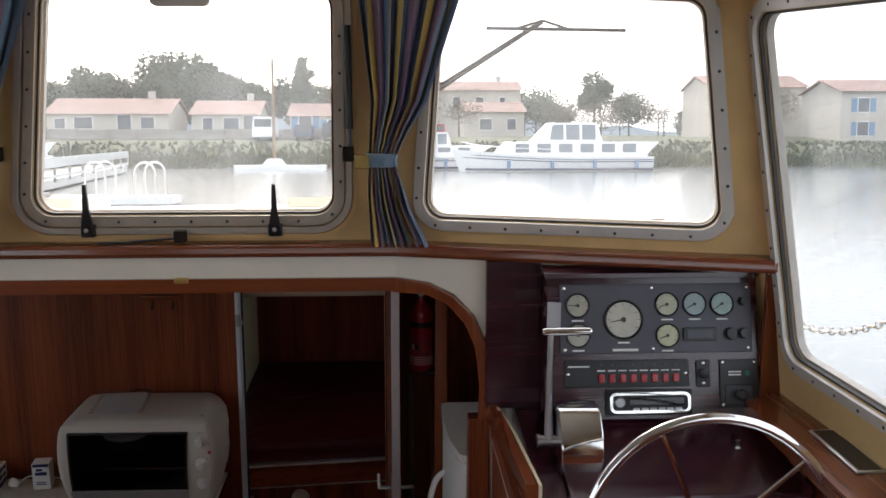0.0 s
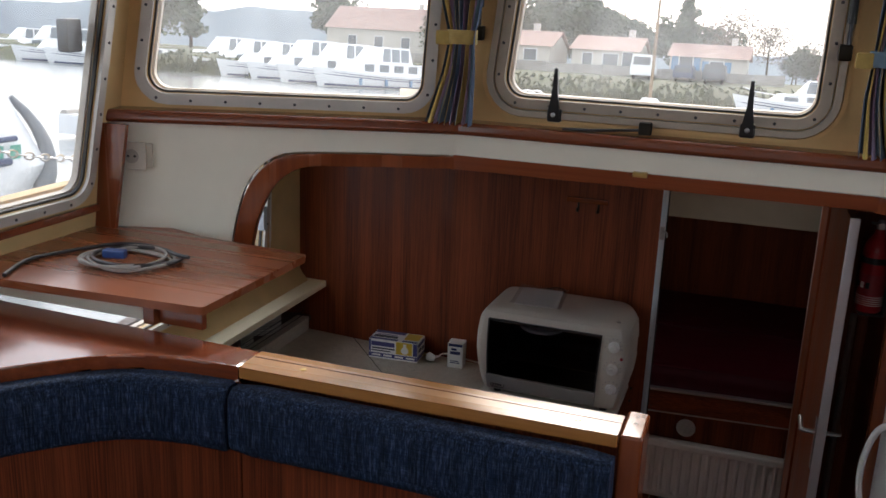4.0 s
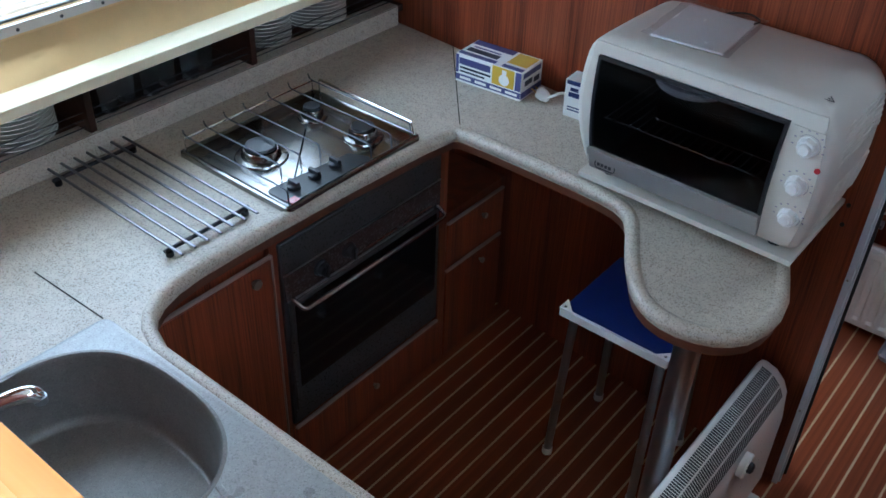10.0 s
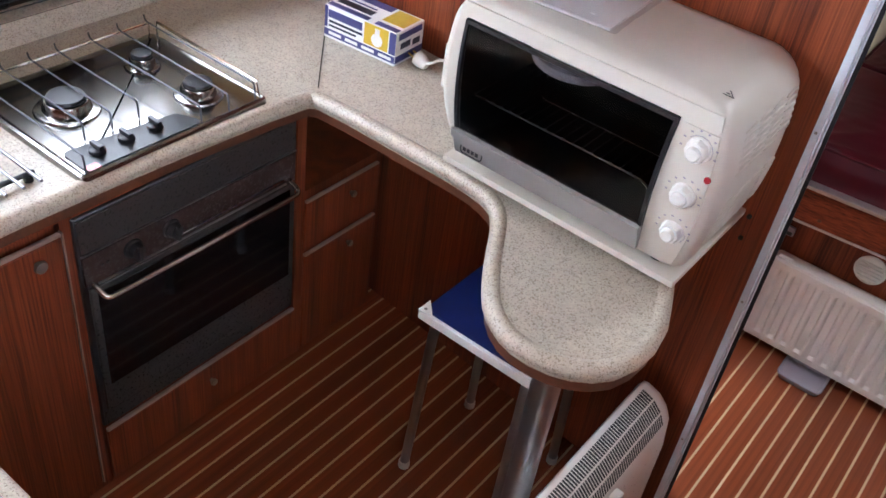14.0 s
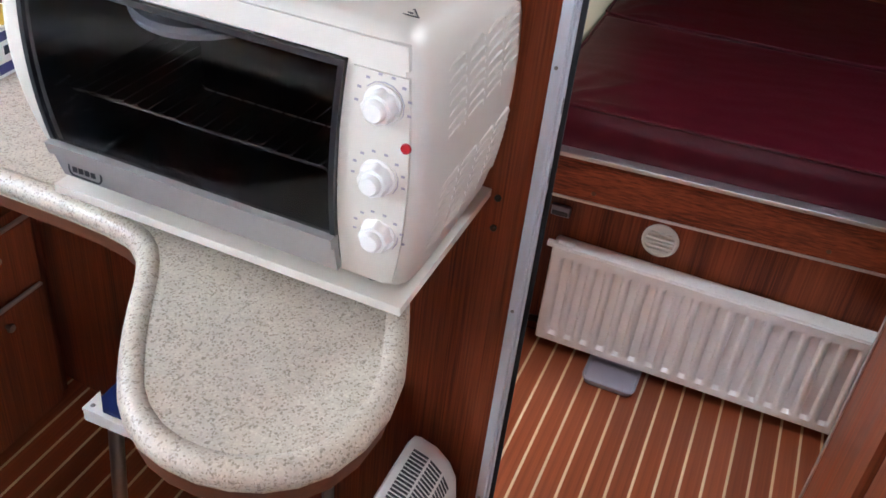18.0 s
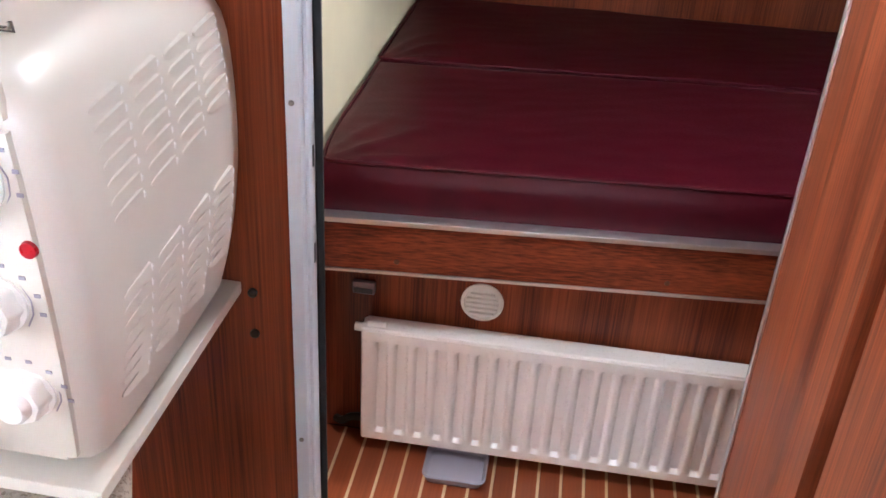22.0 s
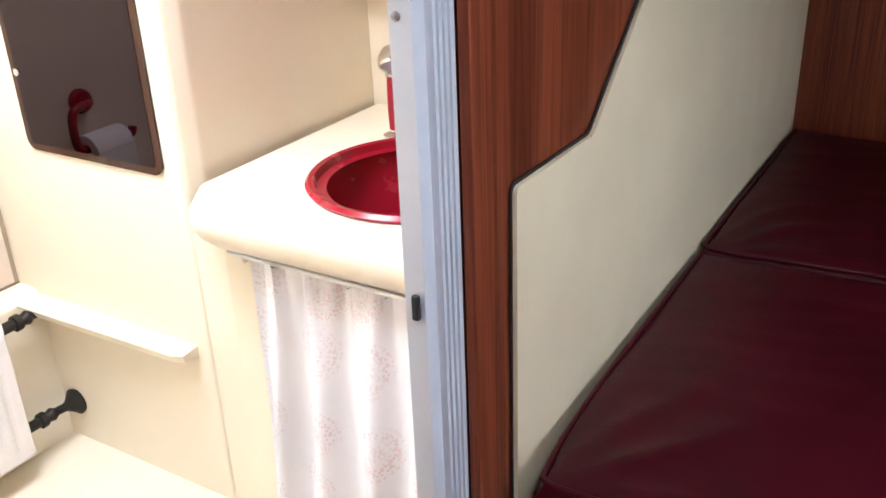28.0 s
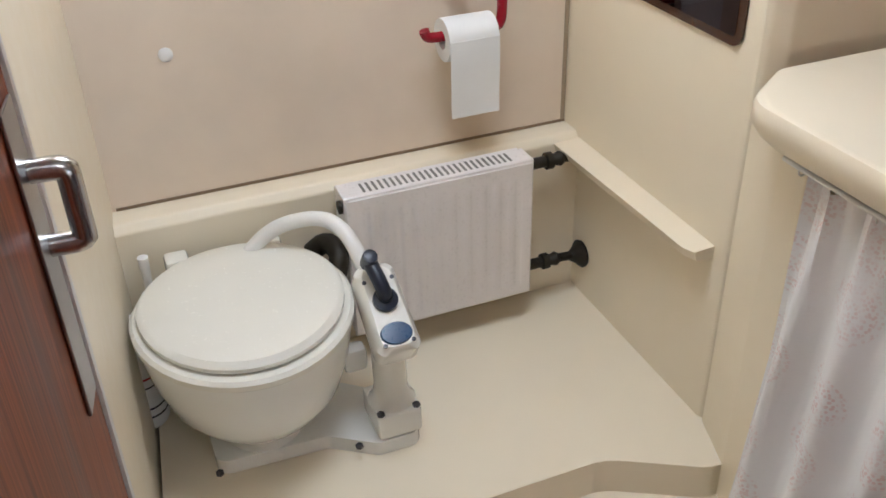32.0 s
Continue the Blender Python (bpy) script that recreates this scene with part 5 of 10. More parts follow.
for (x0, x1, y0, y1), mt in (((0.004, 0.128, 0.004, 0.022), VIOLET), ((0.012, 0.118, 0.032, 0.056), NAVY), ((0.02, 0.11, 0.064, 0.070), VIOLET), ((0.004, 0.140, 0.084, 0.112), VIOLET), ((0.150, 0.215, 0.035, 0.108), YELLOW), ((0.150, 0.218, 0.004, 0.022), VIOLET)):
    bm = B()
    box(bm, x0, x1, y0, y1, 0.0878, 0.0888, 0, 1, mc)
    part("print_patch", bm, mt, carton)
for (y0, y1, z0, z1), mt in (((0.001, 0.114, 0.008, 0.026), VIOLET), ((0.010, 0.105, 0.066, 0.082), VIOLET), ((0.02, 0.06, 0.040, 0.056), NAVY), ((0.07, 0.10, 0.036, 0.052), NAVY)):
    bm = B()
    box(bm, 0.2218, 0.2228, y0, y1, z0, z1, 0, 1, mc)
    part("print_patch", bm, mt, carton)
salt = thing("small_white_carton", (-1.265, 3.96, COUNTER), "small white carton with blue print beside the oven", "carton")
ml = Matrix.Translation((-1.295, 3.925, COUNTER)) @ Matrix.Rotation(radians(5), 4, "Z")
bm = B()
box(bm, 0, 0.068, 0, 0.062, 0.0005, 0.112, 0.0015, 1, ml)
part("carton_box", bm, PAPER, salt)
for x0, x1, z0, z1 in ((0.012, 0.056, 0.062, 0.076), (0.016, 0.04, 0.080, 0.090), (0.012, 0.05, 0.03, 0.034), (0.012, 0.054, 0.022, 0.026), (0.004, 0.064, 0.098, 0.110)):
    bm = B()
    box(bm, x0, x1, -0.0008, 0.0002, z0, z1, 0, 1, ml)
    part("print_patch", bm, BLUE_SEAT, salt)
plug = thing("mains_plug", (-1.36, 3.96, COUNTER), "white mains plug and cable lying on the worktop", "plug")
bm = B()
lathe(bm, [(0, -0.02), (0.012, -0.018), (0.018, 0), (0.018, 0.016), (0.008, 0.022), (0, 0.022)], Matrix.Translation((-1.38, 3.955, COUNTER + 0.020)) @ Matrix.Rotation(radians(-70), 4, "Y"), 14)
part("plug_body", bm, WHITE_PLASTIC, plug)
for dy in (-0.009, 0.009):
    bm = B()
    tube(bm, [(-1.398, 3.955 + dy, COUNTER + 0.026), (-1.416, 3.955 + dy, COUNTER + 0.031)], 0.0024, 6)
    part("pin", bm, BRASS, plug)
bm = B()
tube(bm, smooth_line([(-1.37, 3.955, COUNTER + 0.018), (-1.345, 3.95, COUNTER + 0.03), (-1.33, 3.96, COUNTER + 0.045), (-1.30, 4.0, COUNTER + 0.03), (-1.22, 4.02, COUNTER + 0.006), (-1.08, 4.0, COUNTER + 0.006)]), 0.0038, 8)
part("cable", bm, WHITE_PLASTIC, plug)

# stool under the worktop
stool = thing("stool", (-0.88, 3.75, 0), "folding stool with blue vinyl seat, white edging and grey tube legs", "stool")
SX0, SX1, SY0, SY1, SZ = -1.040, -0.722, 3.600, 3.90, 0.555
bm = B()
box(bm, SX0 + 0.004, SX1 - 0.004, SY0 + 0.004, SY1, SZ - 0.015, SZ, 0.006)
part("seat", bm, BLUE_SEAT, stool)
bm = B()
box(bm, SX0, SX1, SY0 - 0.008, SY0 + 0.003, SZ - 0.024, SZ + 0.001, 0.003)
part("seat_edging", bm, WHITE_PLASTIC, stool, "white seat edging")
for x, s in ((SX0, 1), (SX1, -1)):
    bm = B()
    prism(bm, [(x, SY0 - 0.008), (x + 0.042 * s, SY0 - 0.008), (x, SY0 + 0.036)], 0.004, None, (), SZ)
    part("seat_corner", bm, WHITE_PLASTIC, stool)
    screws(stool, [(x + 0.012 * s, SY0 + 0.004, SZ + 0.004)], Matrix(), 0.004)
for x in (SX0 + 0.03, SX1 - 0.03):
    for y in (SY0 + 0.03, SY1 - 0.03):
        bm = B()
        tube(bm, [(x, y, SZ - 0.016), (x - (0.012 if x < -0.9 else -0.012), y - (0.03 if y < 3.75 else -0.02), 0.012)], 0.0125, 10)
        leg = part("leg", bm, STEEL, stool)
        bm = B()
        lathe(bm, [(0.015, 0.0), (0.015, 0.022), (0.0126, 0.024)], Matrix.Translation((x - (0.012 if x < -0.9 else -0.012), y - (0.03 if y < 3.75 else -0.02), 0.001)), 10)
        part("leg_cap", bm, WHITE_PLASTIC, leg)
post = thing("worktop_post", (-0.645, 3.475, 0), "chrome tube post carrying the end of the worktop", "post")
bm = B()
lathe(bm, [(0.03, 0.012), (0.03, COUNTER - 0.036)], Matrix.Translation((-0.645, 3.475, 0)), 24)
part("tube", bm, STEEL, post)
bm = B()
lathe(bm, [(0.0, 0.001), (0.05, 0.001), (0.05, 0.008), (0.031, 0.014)], Matrix.Translation((-0.645, 3.475, 0)), 24)
part("flange", bm, STEEL, post)

# white convector heater under the worktop end: rounded back, curved slotted grille
heater = thing("convector_heater", (-0.535, 3.6, 0), "white convector heater with slotted top grille on the floor", "heater")
HX0, HX1, HY0, HY1, HZ = -0.585, -0.482, 3.10, 3.90, 0.455
bm = B()
prof = [(HX0, 0.05), (HX0, HZ - 0.012), (HX0 + 0.006, HZ - 0.002), (HX0 + 0.018, HZ), (HX0 + 0.050, HZ - 0.010), (HX0 + 0.076, HZ - 0.034), (HX0 + 0.092, HZ - 0.066), (HX1 - 0.006, HZ - 0.11), (HX1, HZ - 0.16), (HX1, 0.05)]
ends = [(HY0, 0.94), (HY0 + 0.012, 1.0), (HY1 - 0.03, 1.0), (HY1 - 0.012, 0.985), (HY1, 0.94)]
loft(bm, [[((HX0 + HX1) / 2 + (x - (HX0 + HX1) / 2) * s, y, 0.05 + (z - 0.05) * s) for x, z in prof] for y, s in ends])
part("casing", bm, WHITE_PLASTIC, heater)
GRILLE_DARK = painted("grille_slot", (0.045, 0.045, 0.05), 0.6)
for q, (a, b) in enumerate((((HX0 + 0.020, HZ - 0.0002), (HX0 + 0.049, HZ - 0.0095)), ((HX0 + 0.053, HZ - 0.0125), (HX0 + 0.0755, HZ - 0.0335)), ((HX0 + 0.079, HZ - 0.040), (HX0 + 0.0915, HZ - 0.065)))):
    slit, tilt = B(), math.atan2(a[1] - b[1], b[0] - a[0])
    half = math.dist(a, b) / 2
    box(slit, -half, half, -0.0024, 0.0024, -0.002, 0.0009)
    slit_mesh = finish(slit, GRILLE_DARK, False)
    for k in range(82):
        ob = new("slot", slit_mesh)
        ob.parent = heater
        ob.matrix_basis = Matrix.Translation(Vector(((a[0] + b[0]) / 2, HY0 + 0.045 + 0.0087 * k, (a[1] + b[1]) / 2)) - ORIGIN[heater]) @ Matrix.Rotation(tilt, 4, "Y")
        ORIGIN[ob] = ORIGIN[heater]
for y in (HY0 + 0.1, HY1 - 0.1):
    bm = B()
    box(bm, HX0 - 0.03, HX1 + 0.03, y - 0.02, y + 0.02, 0.001, 0.05, 0.008)
    part("foot", bm, WHITE_PLASTIC, heater)
bm = B()
lathe(bm, [(0.034, 0), (0.034, 0.016), (0.030, 0.020), (0.026, 0.018), (0, 0.018)], Matrix.Translation((HX1 - 0.002, 3.60, 0.36)) @ Matrix.Rotation(radians(90), 4, "Y"), 24)
dial = part("thermostat_ring", bm, WHITE_PLASTIC, heater)
bm = B()
lathe(bm, [(0.016, 0), (0.014, 0.010), (0.009, 0.013), (0, 0.013)], Matrix.Translation((HX1 + 0.0162, 3.60, 0.36)) @ Matrix.Rotation(radians(90), 4, "Y"), 18)
part("thermostat_knob", bm, BLACK, dial, "black knob")

# shelf rail over the crockery recess
shelf = thing("crockery_shelf", (-2.03, 3.0, 1.11), "cream painted shelf board over the crockery recess", "shelf")
bm = B()
box(bm, -2.10, -1.958, 2.08, 4.105, 1.118, 1.148, 0.006)
part("shelf_board", bm, CREAM_PANEL, shelf)
bm = B()
prism(bm, [(-2.0992, 1.1485), (-2.035, 1.1485), (-2.060, 1.175), (-2.0992, 1.232)], 1.95, Matrix(((1, 0, 0, 0), (0, 0, 1, 2.12), (0, 1, 0, 0), (0, 0, 0, 1))))
part("padded_lining", bm, CREAM_VINYL, shelf, "cream padded lining")
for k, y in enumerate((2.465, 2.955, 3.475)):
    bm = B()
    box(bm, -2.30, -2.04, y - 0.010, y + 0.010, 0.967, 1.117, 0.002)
    solid("recess_divider", bm, SHADED_RECESS, "wooden divider in the crockery recess, darkened for shade", "divider", "recess dividers", "", True, (-2.2, y, 0.97))
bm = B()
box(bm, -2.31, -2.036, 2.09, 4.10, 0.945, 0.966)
solid("recess_floor", bm, SHADED_RECESS, "wooden floor of the crockery recess, darkened for shade", "shelf", "", "", True, (-2.2, 3, 0.95))
for y0, y1 in ((2.10, 2.455), (2.475, 2.945), (2.965, 3.465), (3.485, 4.06)):
    rail = thing("recess_rail", (-2.045, (y0 + y1) / 2, 0.97), "thin wire rail across the crockery recess, darkened for shade", "rail", "recess rails")
    for z in (0.985, 1.005, 1.025):
        bm = B()
        tube(bm, [(-2.048, y0 + 0.006, z), (-2.048, y1 - 0.006, z)], 0.0016, 6)
        # Wires are dark steel, dimmed to suit the shaded recess.
        part("wire", bm, DARK_STEEL, rail)


def plates(x, y, count, r, name, label, step=0.011):
    p = thing(name, (x, y, 0.967), label, "crockery")
    for k in range(count):
        bm = B()
        z = 0.967 + step * k
        lathe(bm, [(0.0, 0.001), (r * 0.55, 0.001), (r * 0.62, 0.004), (r, 0.014), (r, 0.016), (r * 0.6, 0.007), (0, 0.005)], Matrix.Translation((x, y, z)), 24)
        part("plate", bm, CERAMIC, p)


def bowls(x, y, count, r, name, label):
    p = thing(name, (x, y, 0.967), label, "crockery")
    for k in range(count):
        bm = B()
        z = 0.967 + 0.017 * k
        lathe(bm, [(0, 0.001), (r * 0.45, 0.001), (r * 0.5, 0.006), (r * 0.85, 0.03), (r, 0.055), (r * 0.97, 0.055), (r * 0.8, 0.03), (r * 0.4, 0.008), (0, 0.007)], Matrix.Translation((x, y, z)), 22)
        part("bowl", bm, CERAMIC, p)


PLATE_LABEL = "stack of white plates in the crockery recess"
plates(-2.16, 2.815, 9, 0.102, "plate_stack", PLATE_LABEL)
plates(-2.20, 2.685, 6, 0.060, "saucer_stack", "stack of white saucers behind the cups")
plates(-2.150, 3.605, 8, 0.085, "plate_stack", PLATE_LABEL)
plates(-2.150, 3.815, 9, 0.10, "plate_stack", PLATE_LABEL)
bowls(-2.125, 2.545, 4, 0.058, "bowl_stack", "stack of white bowls in the crockery recess")
bowls(-2.10, 2.628, 3, 0.033, "cup_stack", "stacked white cups in the crockery recess")
GLASSWARE = glass("drinking_glass", (0.86, 0.90, 0.94), 0.5)
for k in range(6):
    bm = B()
    y = 3.05 + 0.064 * k
    lathe(bm, [(0, 0.002), (0.022, 0.002), (0.027, 0.09), (0.0255, 0.09), (0.021, 0.006), (0, 0.006)], Matrix.Translation((-2.11 - 0.02 * (k % 2), y, 0.9665)), 16)
    solid("drinking_glass", bm, GLASSWARE, "clear drinking glass standing in the recess", "glass", "glasses in the recess", "", True, (-2.11 - 0.02 * (k % 2), y, 0.9665))

# coat-hook rail high on the bulkhead
hooks = thing("hook_rail", (-0.755, 3.98, 1.68), "small wooden hook rail on the bulkhead", "hook rail")
yb = 3.955 + 0.0945 * 0.3
bm = B()
box(bm, -0.838, -0.672, yb - 0.018, yb, 1.674, 1.694, 0.004)
part("rail_board", bm, VARNISH_X, hooks)
for x in (-0.79, -0.71):
    bm = B()
    tube(bm, smooth_line([(x, yb - 0.010, 1.674), (x, yb - 0.012, 1.645), (x, yb - 0.03, 1.64), (x, yb - 0.034, 1.655)]), 0.004, 8)
    part("hook", bm, IRON, hooks)
# door frame post of the cabin doorway
bm = B()
box(bm, -0.4625, -0.447, 3.935, 3.986, 0.0, 1.86, 0.002)
box(bm, -0.447, -0.4425, 3.948, 3.958, 0.0, 1.86, 0.001)
frame_post = solid("door_frame", bm, PALE_ALU, "aluminium door frame of the cabin doorway", "door frame", "", "structure")
bm = B()
box(bm, -0.4625, -0.4395, 3.987, 3.9905, 0.0, 1.86)
part("black_seal", bm, RUBBER, frame_post)
for z in (0.985, 1.10):
    bm = B()
    box(bm, -0.4469, -0.4455, 3.962, 3.980, z - 0.034, z + 0.034, 0.0006, 1)
    plate = part("strike_plate", bm, ALU, frame_post)
    bm = B()
    box(bm, -0.4457, -0.4450, 3.969, 3.974, z - 0.012, z + 0.012)
    part("latch_slot", bm, RUBBER, plate)
screws(frame_post, [(-0.455, z, 0) for z in (0.3, 0.75, 1.17, 1.6)], Matrix(((1, 0, 0, 0), (0, 0, -1, 3.934), (0, 1, 0, 0), (0, 0, 0, 1))), 0.003)
lk = thing("door_latch", (-0.45, 3.92, 1.60), "small steel hook latch on the door frame", "latch")
bm = B()
box(bm, -0.460, -0.442, 3.918, 3.9295, 1.575, 1.625, 0.003)
tube(bm, smooth_line([(-0.448, 3.918, 1.61), (-0.433, 3.905, 1.61), (-0.430, 3.905, 1.59)]), 0.004, 8)
part("latch_body", bm, STEEL, lk)
# two screw plugs on the bulkhead edge, hanging cord and window catch
for z in (0.876, 0.931):
    bm = B()
    lathe(bm, [(0.0055, 0), (0.0055, 0.004), (0.003, 0.006), (0, 0.006)], Matrix.Translation((-0.514, 3.9603, z)) @ Matrix.Rotation(radians(90), 4, "X"), 10)
    solid("bulkhead_screw", bm, IRON, "dark screw in the wood-grain bulkhead", "screw", "bulkhead screws", "", True, (-0.514, 3.9603, z))
cord = thing("blind_cord", (-2.09, 3.83, 1.12), "pale hanging blind strip with a thin cord beside the galley window", "cord")
bm = B()
loft(bm, [[(-2.097, y - 0.007, z), (-2.097, y + 0.007, z), (-2.093, y + 0.007, z), (-2.093, y - 0.007, z)] for y, z in ((3.842, 1.95), (3.838, 1.66), (3.826, 1.38))])
part("strip", bm, WHITE_PLASTIC, cord)
bm = B()
tube(bm, smooth_line([(-2.094, 3.826, 1.385), (-2.092, 3.815, 1.30), (-2.091, 3.79, 1.22), (-2.088, 3.72, 1.155), (-2.075, 3.68, 1.1505)]), 0.0022, 6)
part("thin_cord", bm, WHITE_PLASTIC, cord)
bm = B()
box(bm, -2.088, -2.060, 3.715, 3.745, 1.46, 1.565, 0.004)
part("window_catch", bm, PALE_ALU, bpy.data.objects["window_6"])

# cabin door, open into the galley
leaf = thing("cabin_door", (0.15, 3.95, 0.02), "open wood-grain cabin door with aluminium edge and steel lever handle", "door", "", "structure")
ml = along((0.162, 3.955), (0.180, 3.41), 0)
bm = B()
box(bm, 0.0, 0.535, 0.02, 1.84, 0.0, 0.028, 0.001, 1, ml)
part("door_panel", bm, MAHOGANY, leaf)
bm = B()
box(bm, 0.536, 0.546, 0.02, 1.84, -0.001, 0.029, 0.002, 1, ml)
part("edge_strip", bm, ALU, leaf, "aluminium edge strip")
for s in (-1, 1):
    bm = B()
    z0 = -0.004 if s < 0 else 0.0285
    box(bm, 0.50, 0.53, 0.98, 1.16, z0, z0 + 0.0035, 0.001, 1, ml)
    part("backplate", bm, STEEL, leaf)
    bm = B()
    zz = (-0.004, -0.045) if s < 0 else (0.032, 0.073)
    tube(bm, smooth_line([ml @ Vector((0.515, 1.11, zz[0])), ml @ Vector((0.515, 1.11, zz[1])), ml @ Vector((0.50, 1.11, zz[1])), ml @ Vector((0.43, 1.12, zz[1]))]), 0.008, 10)
    part("lever", bm, STEEL, leaf)
# fire extinguisher on its bracket
ext = thing("fire_extinguisher", (0.25, 3.60, 1.50), "red fire extinguisher with white label on a wall bracket", "fire extinguisher")
EX, EY = 0.262, 3.60
bm = B()
lathe(bm, [(0, 0), (0.036, 0.0), (0.042, 0.008), (0.042, 0.20), (0.038, 0.225), (0.022, 0.25), (0.015, 0.262), (0.015, 0.275), (0, 0.275)], Matrix.Translation((EX, EY, 1.50)), 24)
part("cylinder", bm, FLAME_RED, ext)
bm = B()
lathe(bm, [(0.0425, 0.06), (0.0427, 0.062), (0.0427, 0.128), (0.0425, 0.13)], Matrix.Translation((EX, EY, 1.50)), 24)
part("label_band", bm, painted("pale_label", (0.30, 0.03, 0.04), 0.5), ext)
for k in range(5):
    bm = B()
    lathe(bm, [(0.0426, 0.026 + 0.007 * k), (0.0429, 0.0262 + 0.007 * k), (0.0429, 0.0285 + 0.007 * k), (0.0426, 0.0287 + 0.007 * k)], Matrix.Translation((EX, EY, 1.50)), 24)
    part("text_line", bm, PAPER, ext)
bm = B()
lathe(bm, [(0.0435, 0.165), (0.0445, 0.166), (0.0445, 0.185), (0.0435, 0.186)], Matrix.Translation((EX, EY, 1.50)), 24)
part("strap", bm, BLACK, ext)
for k in range(3):
    bm = B()
    a = radians(200 + 24 * k)
    m = Matrix.Translation((EX + 0.0428 * math.cos(a), EY + 0.0428 * math.sin(a), 1.593)) @ Matrix.Rotation(a + radians(90), 4, "Z")
    box(bm, -0.006, 0.006, -0.0005, 0.001, -0.010, 0.010, 0, 1, m)
    part("pictogram", bm, PAPER if k % 2 else BLACK, ext)
bm = B()
lathe(bm, [(0.013, 0), (0.013, 0.02), (0.008, 0.03), (0, 0.032)], Matrix.Translation((EX, EY, 1.776)), 14)
tube(bm, [(EX, EY, 1.79), (EX - 0.03, EY - 0.03, 1.80)], 0.005, 8)
lathe(bm, [(0.011, 0), (0.011, 0.012), (0, 0.012)], Matrix.Translation((EX, EY - 0.013, 1.79)) @ Matrix.Rotation(radians(90), 4, "X"), 12)
part("valve", bm, STEEL, ext)
bm = B()
box(bm, EX + 0.046, EX + 0.05, EY - 0.03, EY + 0.03, 1.49, 1.80, 0.001)
box(bm, EX - 0.03, EX + 0.046, EY - 0.03, EY + 0.03, 1.488, 1.497, 0.001)
part("bracket", bm, BLACK, ext)
bm = B()
box(bm, 0.314, 0.344, 3.44, 3.95, 0.0, 1.985, 0.002)
solid("wall_cupboard_side", bm, MAHOGANY, "dark wooden side of the tall cupboard beside the fridge", "wall", "", "structure")
bm = B()
box(bm, 0.300, 0.345, 3.395, 3.438, 0.0, 1.985, 0.005)
solid("trim_cupboard_post", bm, VARNISH_Z, "varnished upright post beside the fridge", "trim", "", "structure")
bm = B()
tube(bm, [(0.225, 3.60, 0.01), (0.225, 3.60, 1.48)], 0.011, 8)
solid("stowed_tube", bm, STEEL, "grey metal tube standing behind the open door", "tube", "", "", True, (0.225, 3.6, 0.01))
# fridge
fridge = thing("fridge", (0.6, 3.05, 0.45), "white refrigerator with curved door and loop handle", "fridge")
bm = B()
box(bm, 0.4565, 0.95, 2.87, 3.37, 0.42, 1.425, 0.012)
part("cabinet", bm, WHITE_PLASTIC, fridge)
bm = B()
loft(bm, [[(0.455, 2.932, z), (0.375, 2.934, z), (0.350, 2.96, z), (0.334, 3.06, z), (0.320, 3.24, z), (0.328, 3.34, z), (0.345, 3.365, z), (0.455, 3.37, z)] for z in (0.44, 1.42)])
chamfer(bm, 0.006, 2, 60)
part("door", bm, WHITE_PLASTIC, fridge)
bm = B()
tube(bm, smooth_line([(0.330, 3.20, 0.93), (0.295, 3.215, 0.96), (0.272, 3.225, 1.05), (0.272, 3.225, 1.15), (0.295, 3.215, 1.25), (0.330, 3.20, 1.28)]), 0.010, 10)
part("handle", bm, WHITE_PLASTIC, fridge)
bm = B()
prism(bm, rounded([(0.96, 2.78), (0.440, 2.78), (0.436, 2.90), (0.352, 2.94), (0.330, 3.06), (0.318, 3.24), (0.322, 3.378), (0.96, 3.378)], 0.02), 0.024, None, (), 1.427)
chamfer(bm, 0.005, 2, 60)
part("top_panel", bm, WHITE_PLASTIC, fridge)
bm = B()
box(bm, 0.47, 1.2, 2.75, 3.39, 0.0, 0.415)
solid("fridge_plinth", bm, MAHOGANY, "dark wooden plinth under the fridge", "plinth", "", "", True, (0.6, 3.05, 0))


# ================= fore cabin =================
berth = thing("berth", (0.2, 4.72, 0.5), "wood-grain berth board with pale metal edging", "berth")
bm = B()
box(bm, -0.676, 0.40, 4.705, 4.722, 0.512, 0.618, 0.001)
part("board", bm, MAHOGANY_X, berth)
bm = B()
box(bm, -0.678, 0.40, 4.700, 4.734, 0.6185, 0.630, 0.002)
part("top_edging", bm, ALU, berth)
bm = B()
box(bm, -0.678, 0.40, 4.702, 4.722, 0.505, 0.511, 0.001)
part("lower_edging", bm, ALU, berth)
bm = B()
box(bm, -0.676, 1.24, 4.842, 6.04, 0.59, 0.618)
part("berth_base", bm, MAHOGANY_X, berth)
for x in (-0.49, 0.055):
    bm = B()
    lathe(bm, [(0.006, 0), (0.005, 0.002), (0, 0.0025)], Matrix.Translation((x, 4.705, 0.535)) @ Matrix.Rotation(radians(90), 4, "X"), 10)
    part("plug", bm, EDGE_WOOD, berth)
for ob in berth.children:
    for v in ob.data.vertices:
        if v.co.y + ORIGIN[ob].y < 4.80:
            v.co.y += 0.085 * (v.co.x + ORIGIN[ob].x + 0.68)


